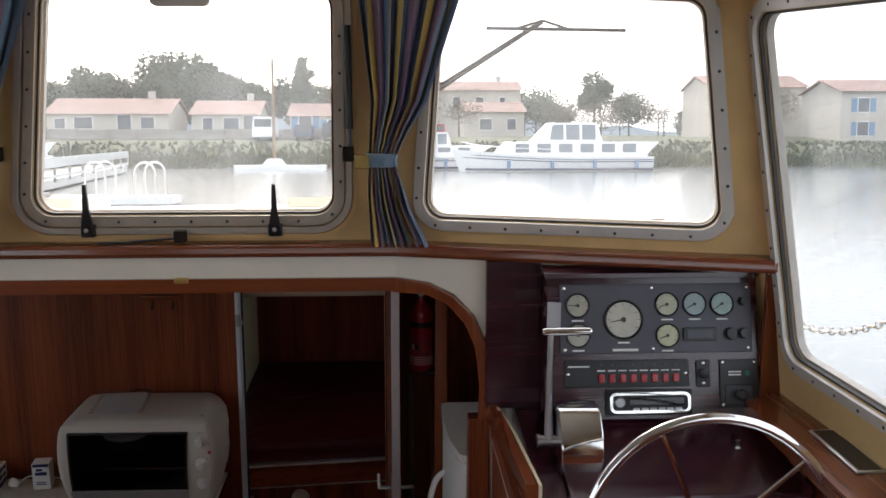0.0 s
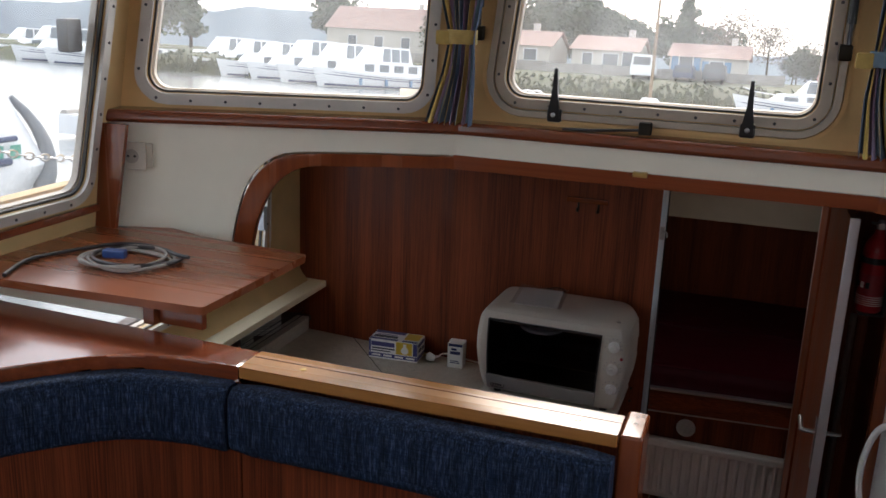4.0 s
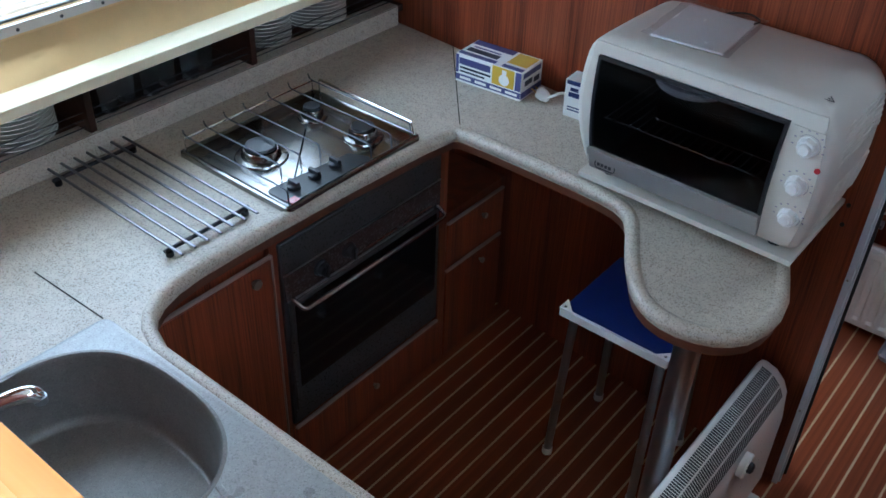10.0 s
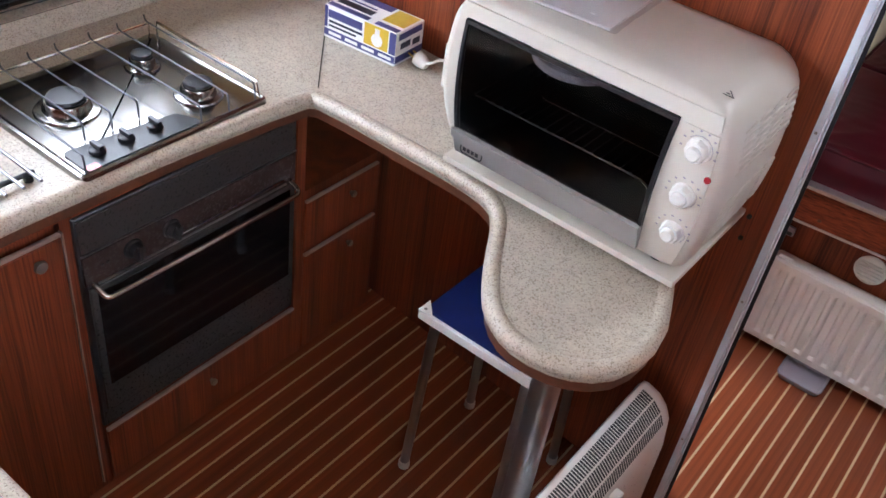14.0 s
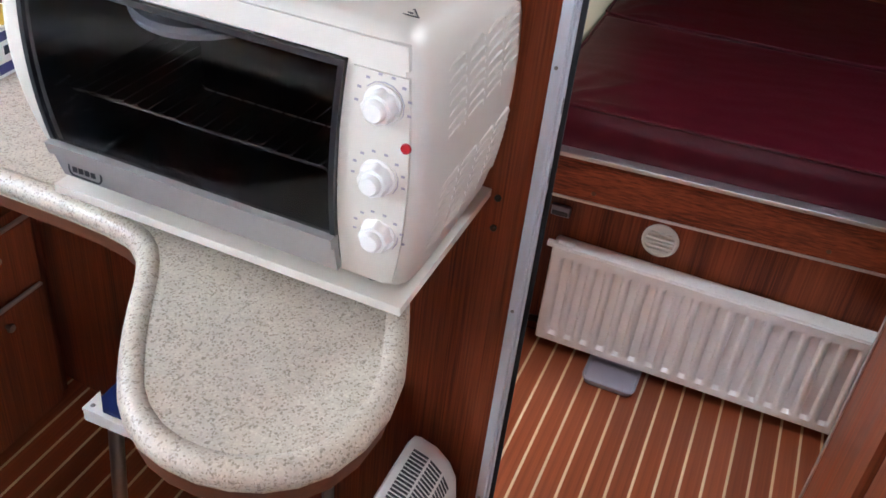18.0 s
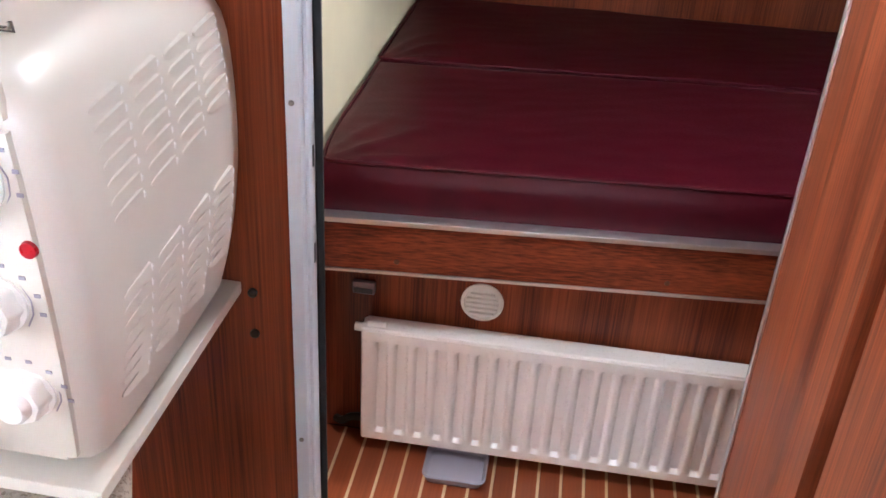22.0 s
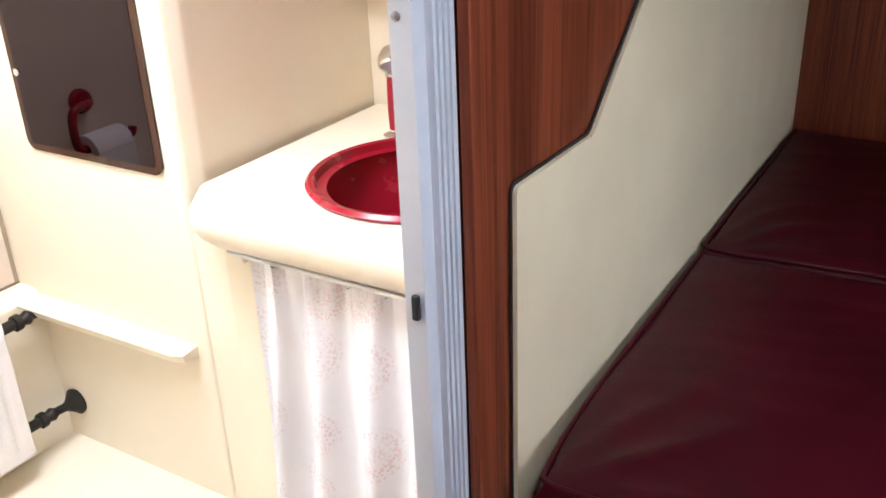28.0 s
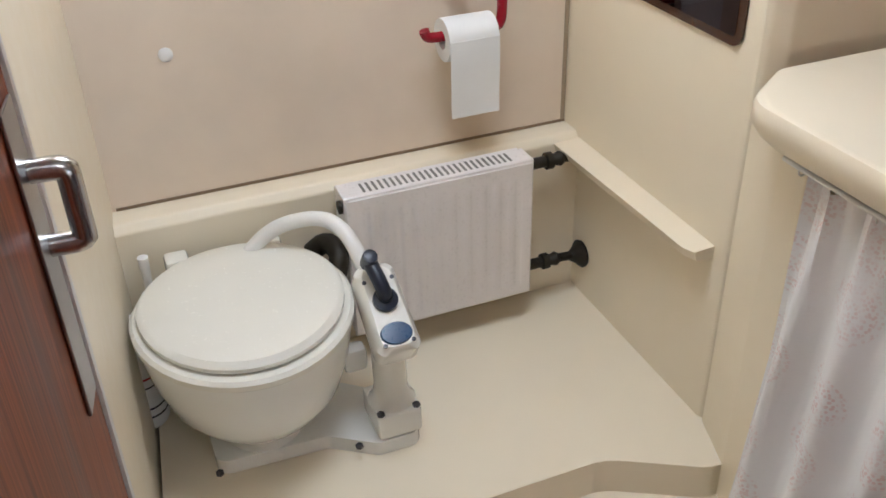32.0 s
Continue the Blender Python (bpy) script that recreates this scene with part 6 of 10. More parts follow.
def cushion(name, x0, x1, y0, y1, z0, z1, label, mat, r=0.035, sag=0.004, seed=1, slack=0.022):
    """An upholstered slab with rounded edges, a faint crown and creases near its corners."""
    bm = B()
    nx, ny = int((x1 - x0) / 0.012) + 1, int((y1 - y0) / 0.012) + 1
    top = {}
    for i in range(nx + 1):
        for j in range(ny + 1):
            x, y = x0 + (x1 - x0) * i / nx, y0 + (y1 - y0) * j / ny
            d = min(x - x0, x1 - x, y - y0, y1 - y)
            shift = slack * math.exp(-(y - y0) / 0.09) * (x1 - x) / (x1 - x0)
            z = z1 - (r - math.sqrt(max(0, r * r - max(0, r - d) ** 2)) if d < r else 0)
            z += 0.006 * (1 - (1 - min(1, d / 0.25)) ** 2) - 0.004
            z += sag * noise.noise((x * 4 + seed, y * 4, seed))
            c = math.hypot(x - x0, y - y0)
            a = math.atan2(y - y0, x - x0)
            fold = 1 - abs(math.sin(7.5 * a + 2.2 * noise.noise((x * 5, y * 5, seed)) + 1.1)) ** 0.5
            z += 0.007 * math.exp(-((c - 0.12) / 0.13) ** 2) * fold * min(1, d / 0.03)
            z += 0.0012 * noise.noise((x * 9 + y * 4, y * 26 - x * 6, seed + 3)) * min(1, d / 0.05)
            slant = 0.085 * min(x + 0.68, 1.1) * (1 if y0 < 5 else 1 - (y - y0) / (y1 - y0))
            top[i, j] = bm.verts.new((x + shift, y + slant, z))
    for i in range(nx):
        for j in range(ny):
            bm.faces.new((top[i, j], top[i + 1, j], top[i + 1, j + 1], top[i, j + 1]))
    rim = [top[i, 0] for i in range(nx + 1)] + [top[nx, j] for j in range(1, ny + 1)] + [top[i, ny] for i in range(nx - 1, -1, -1)] + [top[0, j] for j in range(ny - 1, 0, -1)]
    prev, front = rim, set(rim[:nx + 1])
    for k in range(1, 5):
        z = z1 - r + (z0 - z1 + r) * k / 4
        ring = [bm.verts.new((v.co.x + 0.004 * math.sin(math.pi * k / 4) * (1 if v.co.x > (x0 + x1) / 2 else -1) * (abs(v.co.x - x0) < 1e-6 or abs(v.co.x - x1) < 1e-6),
                              v.co.y + 0.006 * math.sin(math.pi * k / 4) * (-1 if v in front else 0), z)) for v in rim]
        for a in range(len(rim)):
            b = (a + 1) % len(rim)
            bm.faces.new((prev[a], prev[b], ring[b], ring[a]))
        prev = ring
    bm.faces.new(prev)
    pad = solid(name, bm, mat, label, "cushion", "", "", True, ((x0 + x1) / 2, (y0 + y1) / 2, z0))
    bm = B()
    d, zp = r * 0.30, z1 - r * 0.30
    side = [(x0 + d + slack * math.exp(-q / 0.09), y0 + q, zp) for q in (0.02, 0.05, 0.09, 0.15, 0.25, y1 - y0 - 0.01)]
    edge = [(1.19, 0), (0.42, 0), (0.0, 0), (x0 + slack + 0.05, 0), (x0 + slack + 0.015, 0.003)]
    tube(bm, [(x, y0 + d + q + 0.085 * min(x + 0.68, 1.1), zp) for x, q in edge] + side, 0.0042, 8)
    part("piping", bm, mat, pad)
    return pad


cushion("berth_cushion", -0.674, 1.20, 4.737, 5.37, 0.6195, 0.738, "burgundy vinyl berth cushion with creased corner", BURGUNDY, 0.022)
cushion("berth_cushion", -0.676, 1.20, 5.372, 6.04, 0.6195, 0.741, "burgundy vinyl berth cushion at the far side", BURGUNDY, 0.016, 0.004, 5, 0.0)
lining = thing("lining_panel", (-0.68, 5.4, 0.63), "cream padded side panel with a stepped outline beside the berth", "panel")
mpn = Matrix(((0, 0, 1, -0.687), (1, 0, 0, 0), (0, 1, 0, 0), (0, 0, 0, 1)))
bm = B()
prism(bm, rounded([(4.757, 0.6315), (6.045, 0.6315), (6.045, 1.92), (5.42, 1.92), (5.075, 1.175), (4.938, 1.054), (4.757, 1.057)], [0, 0, 0, 0, 0.03, 0.02, 0.008], 3), 0.0075, mpn)
chamfer(bm, 0.004, 2, 60)
rake(bm)
part("padded_board", bm, CREAM_PANEL, lining)
# Dark sheet behind the board draws the shadow gap round its outline.
bm = B()
prism(bm, rounded([(4.7545, 0.6312), (6.046, 0.6312), (6.046, 1.925), (5.416, 1.925), (5.0715, 1.179), (4.9355, 1.0572), (4.7545, 1.0602)], [0, 0, 0, 0, 0.03, 0.02, 0.008], 3), 0.0022, mpn, (), 0.0)
rake(bm)
part("dark_backing", bm, DARK_GAP, lining, "dark sheet for the shadow gap round the panel")
vent = thing("round_vent", (-0.315, 4.82, 0.40), "round white slatted vent in the berth panel", "vent")
mv = Matrix.Translation((-0.316, 4.8195, 0.402)) @ Matrix.Rotation(radians(90), 4, "X")
bm = B()
lathe(bm, [(0.0, 0.0), (0.047, 0.0), (0.047, 0.004), (0.040, 0.007), (0.038, 0.004), (0, 0.003)], mv, 28)
part("vent_ring", bm, WHITE_PLASTIC, vent)
for k in range(5):
    bm = B()
    z = 0.402 - 0.024 + 0.012 * k
    w = math.sqrt(0.036 ** 2 - (z - 0.402) ** 2)
    box(bm, -0.316 - w, -0.316 + w, 4.806, 4.8158, z - 0.0035, z + 0.0015, 0.001, 1)
    part("slat", bm, WHITE_PLASTIC, vent)
clip = thing("panel_catch", (-0.577, 4.815, 0.405), "small grey catch on the berth panel", "catch")
bm = B()
box(bm, -0.602, -0.552, 4.806, 4.8195, 0.392, 0.422, 0.003)
part("catch_body", bm, GREY_PLASTIC, clip)
bm = B()
box(bm, -0.598, -0.556, 4.803, 4.8058, 0.396, 0.408, 0.001)
part("catch_tongue", bm, DARK_STEEL, clip)


def x_in(x, width):
    return 0.01 < x < width - 0.01


def ribbed_radiator(name, m, width, height, depth, label, pitch, fins, rib=0.008):
    """A pressed-steel panel radiator in a local frame: x along, y up, z into the room."""
    r = thing(name, m @ Vector((width / 2, 0, 0)), label, "radiator")
    bm = B()
    cols = int(width / pitch)
    xs, x = [], 0.02
    for k in range(cols):
        for q, d in ((0.0, 0), (0.14, -rib * 0.04), (0.26, -rib * 0.2), (0.38, -rib * 0.7), (0.48, -rib * 0.96), (0.60, -rib), (0.72, -rib * 0.96), (0.82, -rib * 0.7), (0.93, -rib * 0.15)):
            xs.append((0.018 + (k + q) * (width - 0.036) / cols, d))
    xs = [(0, -0.004), (0.004, 0)] + xs + [(width - 0.004, 0), (width, -0.004)]
    ys = [(0, 0), (0.004, 0), (0.024, 0), (0.034, 1), (height - 0.040, 1), (height - 0.028, 0), (height - 0.004, 0), (height, 0)]
    grid = []
    for yy, f in ys:
        edge = -0.004 if yy in (0, height) else 0
        grid.append([m @ Vector((x, yy, depth + (d if f or not x_in(x, width) else 0) + edge)) for x, d in xs])
    loft(bm, grid, False, False)
    part("front_plate", bm, RADIATOR, r)
    bm = B()
    box(bm, 0.002, width - 0.002, 0.002, height - 0.002, 0.0, depth - 0.012, 0.003, 1, m)
    part("back_plate", bm, RADIATOR, r)
    bm = B()
    box(bm, 0.0, width, height - 0.003, height + 0.004, depth * 0.25, depth - 0.002, 0.002, 1, m)
    part("top_grille", bm, RADIATOR, r)
    for k in range(fins):
        bm = B()
        x = 0.045 + (width - 0.09) * k / (fins - 1)
        box(bm, x - 0.0024, x + 0.0024, height + 0.0042, height + 0.0052, depth * 0.38, depth - 0.012, 0, 1, m)
        part("grille_slot", bm, SLOT_GREY, r)
    return r


cabin_rad = ribbed_radiator("radiator", along((-0.568, 4.808), (0.36, 4.808), 0.035), 0.93, 0.306, 0.062, "white ribbed panel radiator below the berth", 0.0455, 0, 0.018)
bm = B()
tube(bm, [(-0.585, 4.765, 0.335), (-0.555, 4.765, 0.335)], 0.010, 10)
tube(bm, [(-0.556, 4.765, 0.345), (-0.515, 4.765, 0.345)], 0.009, 10)
part("bleed_valve", bm, RADIATOR, cabin_rad)
bm = B()
tube(bm, smooth_line([(-0.56, 4.79, 0.06), (-0.60, 4.79, 0.06), (-0.62, 4.79, 0.04), (-0.64, 4.81, 0.03)]), 0.010, 8)
part("pipe", bm, IRON, cabin_rad)
tray = thing("floor_bracket", (-0.345, 4.70, 0), "lilac grey plastic tray on the floor under the radiator", "tray")
bm = B()
loft(bm, [[(x, y, z) for x, y in rounded([(-0.41 + d, 4.662 + d), (-0.265 - d, 4.662 + d), (-0.265 - d, 4.78 - d), (-0.41 + d, 4.78 - d)], 0.02, 4)] for d, z in ((0.008, 0.001), (0.0, 0.022), (0.003, 0.024), (0.010, 0.010))])
part("tray_dish", bm, GREY_PLASTIC, tray)

# ================= heads =================
HFLOOR = 0.09
bm = B()
prism(bm, rounded([(-2.06, 4.165), (-1.495, 4.11), (-1.495, 4.88), (-1.36, 5.12), (-2.06, 5.12)], [0, 0, 0.10, 0.06, 0], 8), HFLOOR + 0.005, None, (), -0.005)
chamfer(bm, 0.012, 3, 60)
solid("floor_heads_platform", bm, MOULDING, "cream moulded raised toilet floor", "floor", "", "structure")
bm = B()
prism(bm, [(-1.60, 4.12), (-0.72, 4.035), (-0.72, 5.7), (-1.60, 5.7)], 0.017, None, (), -0.005)
solid("floor_heads_well", bm, MOULDING, "cream moulded shower floor", "floor", "", "structure")
bm = B()
box(bm, -2.13, -2.088, 4.14, 5.14, 0.0, 1.94)
rake(bm)
solid("wall_heads_hull", bm, HEADS_WALL, "beige lining board on the hull side of the heads", "wall", "", "structure")
bm = B()
prism(bm, rounded([(-2.087, 0.0), (-2.022, 0.0), (-2.022, 0.452), (-2.035, 0.468), (-2.087, 0.468)], [0, 0, 0.012, 0.01, 0]), 0.965, Matrix(((1, 0, 0, 0), (0, 0, 1, 4.145), (0, 1, 0, 0), (0, 0, 0, 1))))
solid("wall_heads_lower", bm, MOULDING, "cream moulded lower side wall with a ledge", "wall", "", "structure")
bm = B()
prism(bm, [(0.2, 0), (blen, 0), (blen, 1.94), (0.2, 1.94)], 0.014, mb, (), -0.0475)
rake(bm)
solid("wall_heads_aft", bm, MOULDING, "cream moulded aft wall of the heads", "wall", "", "structure")
bm = B()
box(bm, -2.0875, -2.0865 + 0.002, 4.165, 5.099, 0.4685, 0.4735)
solid("trim_heads_joint", bm, painted("brown_joint", (0.22, 0.15, 0.09), 0.7), "dark joint under the beige lining board", "trim", "", "structure")
bm = B()
box(bm, -2.0875, -2.0855, 5.090, 5.0985, 0.47, 1.94)
rake(bm)
solid("trim_heads_corner", bm, painted("aged_sealant", (0.36, 0.28, 0.19), 0.6), "grey sealant joint in the heads corner", "trim", "", "structure")
bm = B()
box(bm, -2.13, -1.515, 5.10, 5.14, 0.0, 1.94, 0.012)
rake(bm)
solid("wall_heads_forward", bm, MOULDING, "cream moulded forward wall of the heads", "wall", "", "structure")
bm = B()
prism(bm, rounded([(-1.555, 5.101), (-1.515, 5.101), (-1.50, 5.14), (-1.48, 5.66), (-1.555, 5.66)], [0.006, 0.02, 0.03, 0, 0], 4), 1.95)
rake(bm)
solid("wall_niche_side", bm, MOULDING, "rounded cream side of the washbasin niche", "wall", "", "structure")
bm = B()
box(bm, -1.55, -0.70, 5.64, 5.68, 0.0, 1.95)
box(bm, -1.48, -0.72, 5.50, 5.64, 1.10, 1.14, 0.015)
rake(bm)
solid("wall_niche_back", bm, MOULDING, "cream back of the washbasin niche with a small shelf", "wall", "", "structure")
bm = B()
tube(bm, [(-1.47, 5.49, 1.165), (-0.73, 5.49, 1.165)], 0.004, 8)
solid("shelf_rail", bm, CHROME, "thin chrome rail on the washbasin shelf", "rail", "", "", True, (-1.1, 5.49, 1.165))
ledge = thing("moulded_ledge", (-1.8, 5.09, 0.41), "cream moulded ledge on the forward wall", "ledge")
bm = B()
loft(bm, [[(x, 5.0995, 0.432), (x, 5.0995, 0.458), (x, 5.0995 - d, 0.455), (x, 5.0995 - d * 0.9, 0.438)] for x, d in ((-2.02, 0.06), (-1.70, 0.052), (-1.57, 0.05), (-1.548, 0.04))])
chamfer(bm, 0.006, 2, 60)
part("ledge_body", bm, MOULDING, ledge)

# smoked mirror door
cab = thing("mirror_cabinet", (-1.74, 5.10, 0.8), "smoked mirror cabinet door with rounded corners", "mirror cabinet")
mm = along((-1.925, 5.0985), (-1.555, 5.0985))
hole = rounded([(0, 0.807), (0.37, 0.807), (0.37, 1.36), (0, 1.36)], 0.022, 5)
SMOKED = bpy.data.materials.new("smoked_mirror")
SMOKED.use_nodes = True
sb = SMOKED.node_tree.nodes["Principled BSDF"]
sb.inputs["Base Color"].default_value, sb.inputs["Metallic"].default_value, sb.inputs["Roughness"].default_value = (0.055, 0.042, 0.045, 1), 1.0, 0.03
bm = B()
prism(bm, grow(hole, 0.001), 0.0045, mm, (), -0.0005)
part("door_edge", bm, painted("smoked_acrylic_edge", (0.05, 0.018, 0.008), 0.15), cab, "brown acrylic edge")
bm = B()
prism(bm, grow(hole, -0.014), 0.0012, mm, (), 0.0041)
part("mirror", bm, SMOKED, cab, "dark mirror", False)
bm = B()
lathe(bm, [(0.008, 0), (0.007, 0.004), (0, 0.006)], mm @ Matrix.Translation((0.018, 0.96, 0.004)), 14)
part("knob", bm, CHROME, cab)

# washbasin
vanity = thing("washbasin_unit", (-1.1, 5.3, 0.7), "cream moulded washbasin top with a red round basin", "washbasin")
VT = 0.808
BASIN_C = (-1.13, 5.285)
outline = rounded([(-1.475, 5.64), (-1.475, 5.10), (-1.40, 4.99), (-0.722, 5.00), (-0.722, 5.64)], [0, 0.05, 0.07, 0, 0], 6)
circle = [(BASIN_C[0] + 0.191 * math.cos(t), BASIN_C[1] + 0.191 * math.sin(t)) for t in (2 * math.pi * k / 40 for k in range(40))]
bm = B()
rings = [[(x, y, z) for x, y in grow(outline, d)] for d, z in ((-0.012, VT), (-0.004, VT - 0.004), (0.0, VT - 0.014), (0.0, VT - 0.034), (-0.012, VT - 0.052), (-0.028, VT - 0.066), (-0.032, VT - 0.07))]
loft(bm, rings, True, False)
edges = []
for loop in (rings[0], [(x, y, VT) for x, y in circle]):
    vs = [bm.verts.new(p) for p in loop]
    edges += [bm.edges.new((vs[k], vs[(k + 1) % len(vs)])) for k in range(len(vs))]
bmesh.ops.triangle_fill(bm, edges=edges, use_beauty=True)
bmesh.ops.remove_doubles(bm, verts=bm.verts[:], dist=0.0002)
part("moulded_top", bm, MOULDING, vanity)
bm = B()
lathe(bm, [(0.165, -0.002), (0.198, 0.002), (0.201, 0.008), (0.195, 0.014), (0.186, 0.012), (0.179, -0.006), (0.168, -0.055), (0.135, -0.110), (0.07, -0.132), (0, -0.135)], Matrix.Translation((*BASIN_C, VT)), 48)
part("basin", bm, RED_PLASTIC, vanity, "red plastic basin")
bm = B()
lathe(bm, [(0.0, 0), (0.018, 0.0), (0.02, 0.004), (0.012, 0.003), (0, 0.002)], Matrix.Translation((*BASIN_C, VT - 0.1348)), 18)
part("waste", bm, CHROME, vanity)
btap = thing("basin_tap", (-1.30, 5.46, VT), "chrome pull-out basin tap with round spray head", "tap")
bm = B()
lathe(bm, [(0.028, 0.0), (0.028, 0.006), (0.020, 0.010), (0.0145, 0.014), (0.0135, 0.10), (0.016, 0.125), (0.012, 0.14), (0, 0.14)], Matrix.Translation((-1.295, 5.455, VT + 0.0005)), 20)
part("column", bm, CHROME, btap)
bm = B()
m = Matrix.Translation((-1.262, 5.430, VT + 0.155)) @ Matrix.Rotation(radians(-18), 4, "Y") @ Matrix.Rotation(radians(-34), 4, "X") @ Matrix.Scale(0.86, 4)
lathe(bm, [(0, 0.040), (0.024, 0.037), (0.042, 0.024), (0.049, 0.006), (0.047, -0.010), (0.042, -0.014), (0.040, -0.011), (0, -0.011)], m, 32)
spray = part("spray_head", bm, CHROME, btap)
bm = B()
lathe(bm, [(0.040, -0.0112), (0.036, -0.0135), (0, -0.0140)], m, 28)
part("spray_plate", bm, GREY_PLASTIC, spray)
bm = B()
prism(bm, rounded([(-0.009, 0.018), (0.009, 0.018), (0.0105, 0.06), (0.009, 0.122), (-0.009, 0.122), (-0.0105, 0.06)], 0.004), 0.004, Matrix(((1, 0, 0, -1.293), (0, 0, -1, 5.4435), (0, 1, 0, VT), (0, 0, 0, 1))))
part("red_line", bm, RED_PLASTIC, btap, "red inlay")


def curtain_sheet(bm, path, z0, z1, folds, amp, nz=16, gather=None):
    """A hanging sheet with folds along a 2D path; gather(t) narrows it with height."""
    uvl = bm.loops.layers.uv.new("UVMap")
    nx = folds * 12
    rows = []
    for j in range(nz + 1):
        tz = j / nz
        z = z1 + (z0 - z1) * tz
        row = []
        for i in range(nx + 1):
            t = i / nx
            p, nrm = path(t, tz)
            f = amp(t, tz) * math.sin(2 * math.pi * folds * t + 1.3 * math.sin(7 * t + 2 * tz)) + 0.2 * amp(t, tz) * noise.noise((t * 9, tz * 3, 1))
            row.append((bm.verts.new((p[0] + nrm[0] * f, p[1] + nrm[1] * f, z + (0.004 * math.sin(folds * 6.3 * t) if j == nz else 0))), t, tz))
        rows.append(row)
    for a, b in zip(rows, rows[1:]):
        for k in range(nx):
            q = (a[k], a[k + 1], b[k + 1], b[k])
            f = bm.faces.new([v[0] for v in q])
            for lp, v in zip(f.loops, q):
                lp[uvl].uv = (v[1] * folds * 0.55, v[2])
    return bm


def lace(name):
    """White cloth printed with sparse dotted pink rosettes, laid out along the cloth's own width and height."""
    m, n, l, b = material(name)
    uv, mp2 = n.new("ShaderNodeUVMap"), n.new("ShaderNodeMapping")
    mp2.inputs["Scale"].default_value = (1.45, 5.2, 1)
    l.new(uv.outputs[0], mp2.inputs["Vector"])
    vor = n.new("ShaderNodeTexVoronoi")
    vor.voronoi_dimensions = "2D"
    vor.inputs["Scale"].default_value, vor.inputs["Randomness"].default_value = 1.0, 0.35
    l.new(mp2.outputs[0], vor.inputs["Vector"])
    rings = ramp(n, l, vor.outputs["Distance"], [(0.0, (0.7,) * 3), (0.10, (0.9,) * 3), (0.16, (0.1,) * 3), (0.22, (0.8,) * 3), (0.30, (0.9,) * 3), (0.33, (0, 0, 0)), (0.37, (0.75,) * 3), (0.40, (0, 0, 0))])
    fine = n.new("ShaderNodeTexVoronoi")
    fine.voronoi_dimensions = "2D"
    fine.inputs["Scale"].default_value = 22
    l.new(mp2.outputs[0], fine.inputs["Vector"])
    dots = ramp(n, l, fine.outputs["Distance"], [(0.28, (1, 1, 1)), (0.48, (0, 0, 0))])
    patches = ramp(n, l, noise_tex(n, l, mp2.outputs[0], 2.2, 3), [(0.38, (0.2,) * 3), (0.60, (1, 1, 1))])
    fac = mix(n, l, mix(n, l, rings, dots, 1.0, "MULTIPLY"), patches, 1.0, "MULTIPLY")
    l.new(mix(n, l, (0.80, 0.79, 0.80), (0.71, 0.54, 0.54), fac), b.inputs["Base Color"])
    b.inputs["Roughness"].default_value = 0.9
    bump(n, l, b, noise_tex(n, l, mapped(n, l, (1, 1, 1)), 500, 2), 0.15, 0.001)
    return m


bm = B()
prism(bm, rounded([(-1.508, 5.0995), (-1.40, 5.066), (-1.335, 5.058), (-1.318, 5.075), (-1.318, 5.0995)], [0, 0.04, 0.012, 0, 0], 4), 0.732, None, (), 0.012)
solid("wall_basin_front", bm, MOULDING, "cream moulded panel under the washbasin", "wall", "", "structure")
lace_c = thing("basin_curtain", (-1.05, 5.06, 0.05), "white curtain with pale pink rosettes below the washbasin", "curtain")
bm = B()
curtain_sheet(bm, lambda t, tz: ((-1.312 - 0.028 * tz * (1 - t) + 0.595 * t, 5.036 - 0.030 * tz + 0.006 * math.sin(5 * t + 3 * tz)), (0, 1)), 0.02, 0.725, 7, lambda t, tz: 0.006 + 0.016 * min(1, tz * 2.2) + 0.012 * math.sin(64 * t + 2 * math.sin(9 * t)) * max(0, 1 - tz * 4))
part("cloth", bm, lace("rosette_cloth"), lace_c)
bm = B()
tube(bm, [(-1.36, 5.035, 0.726), (-0.73, 5.035, 0.726)], 0.004, 8)
part("curtain_wire", bm, WHITE_PLASTIC, lace_c)
for k in range(9):
    bm = B()
    tube(bm, arc((-1.325 + 0.07 * k, 5.038, 0.722), 0.007, 0, 360, 10, "x"), 0.0013, 5)
    part("ring", bm, WHITE_PLASTIC, lace_c)

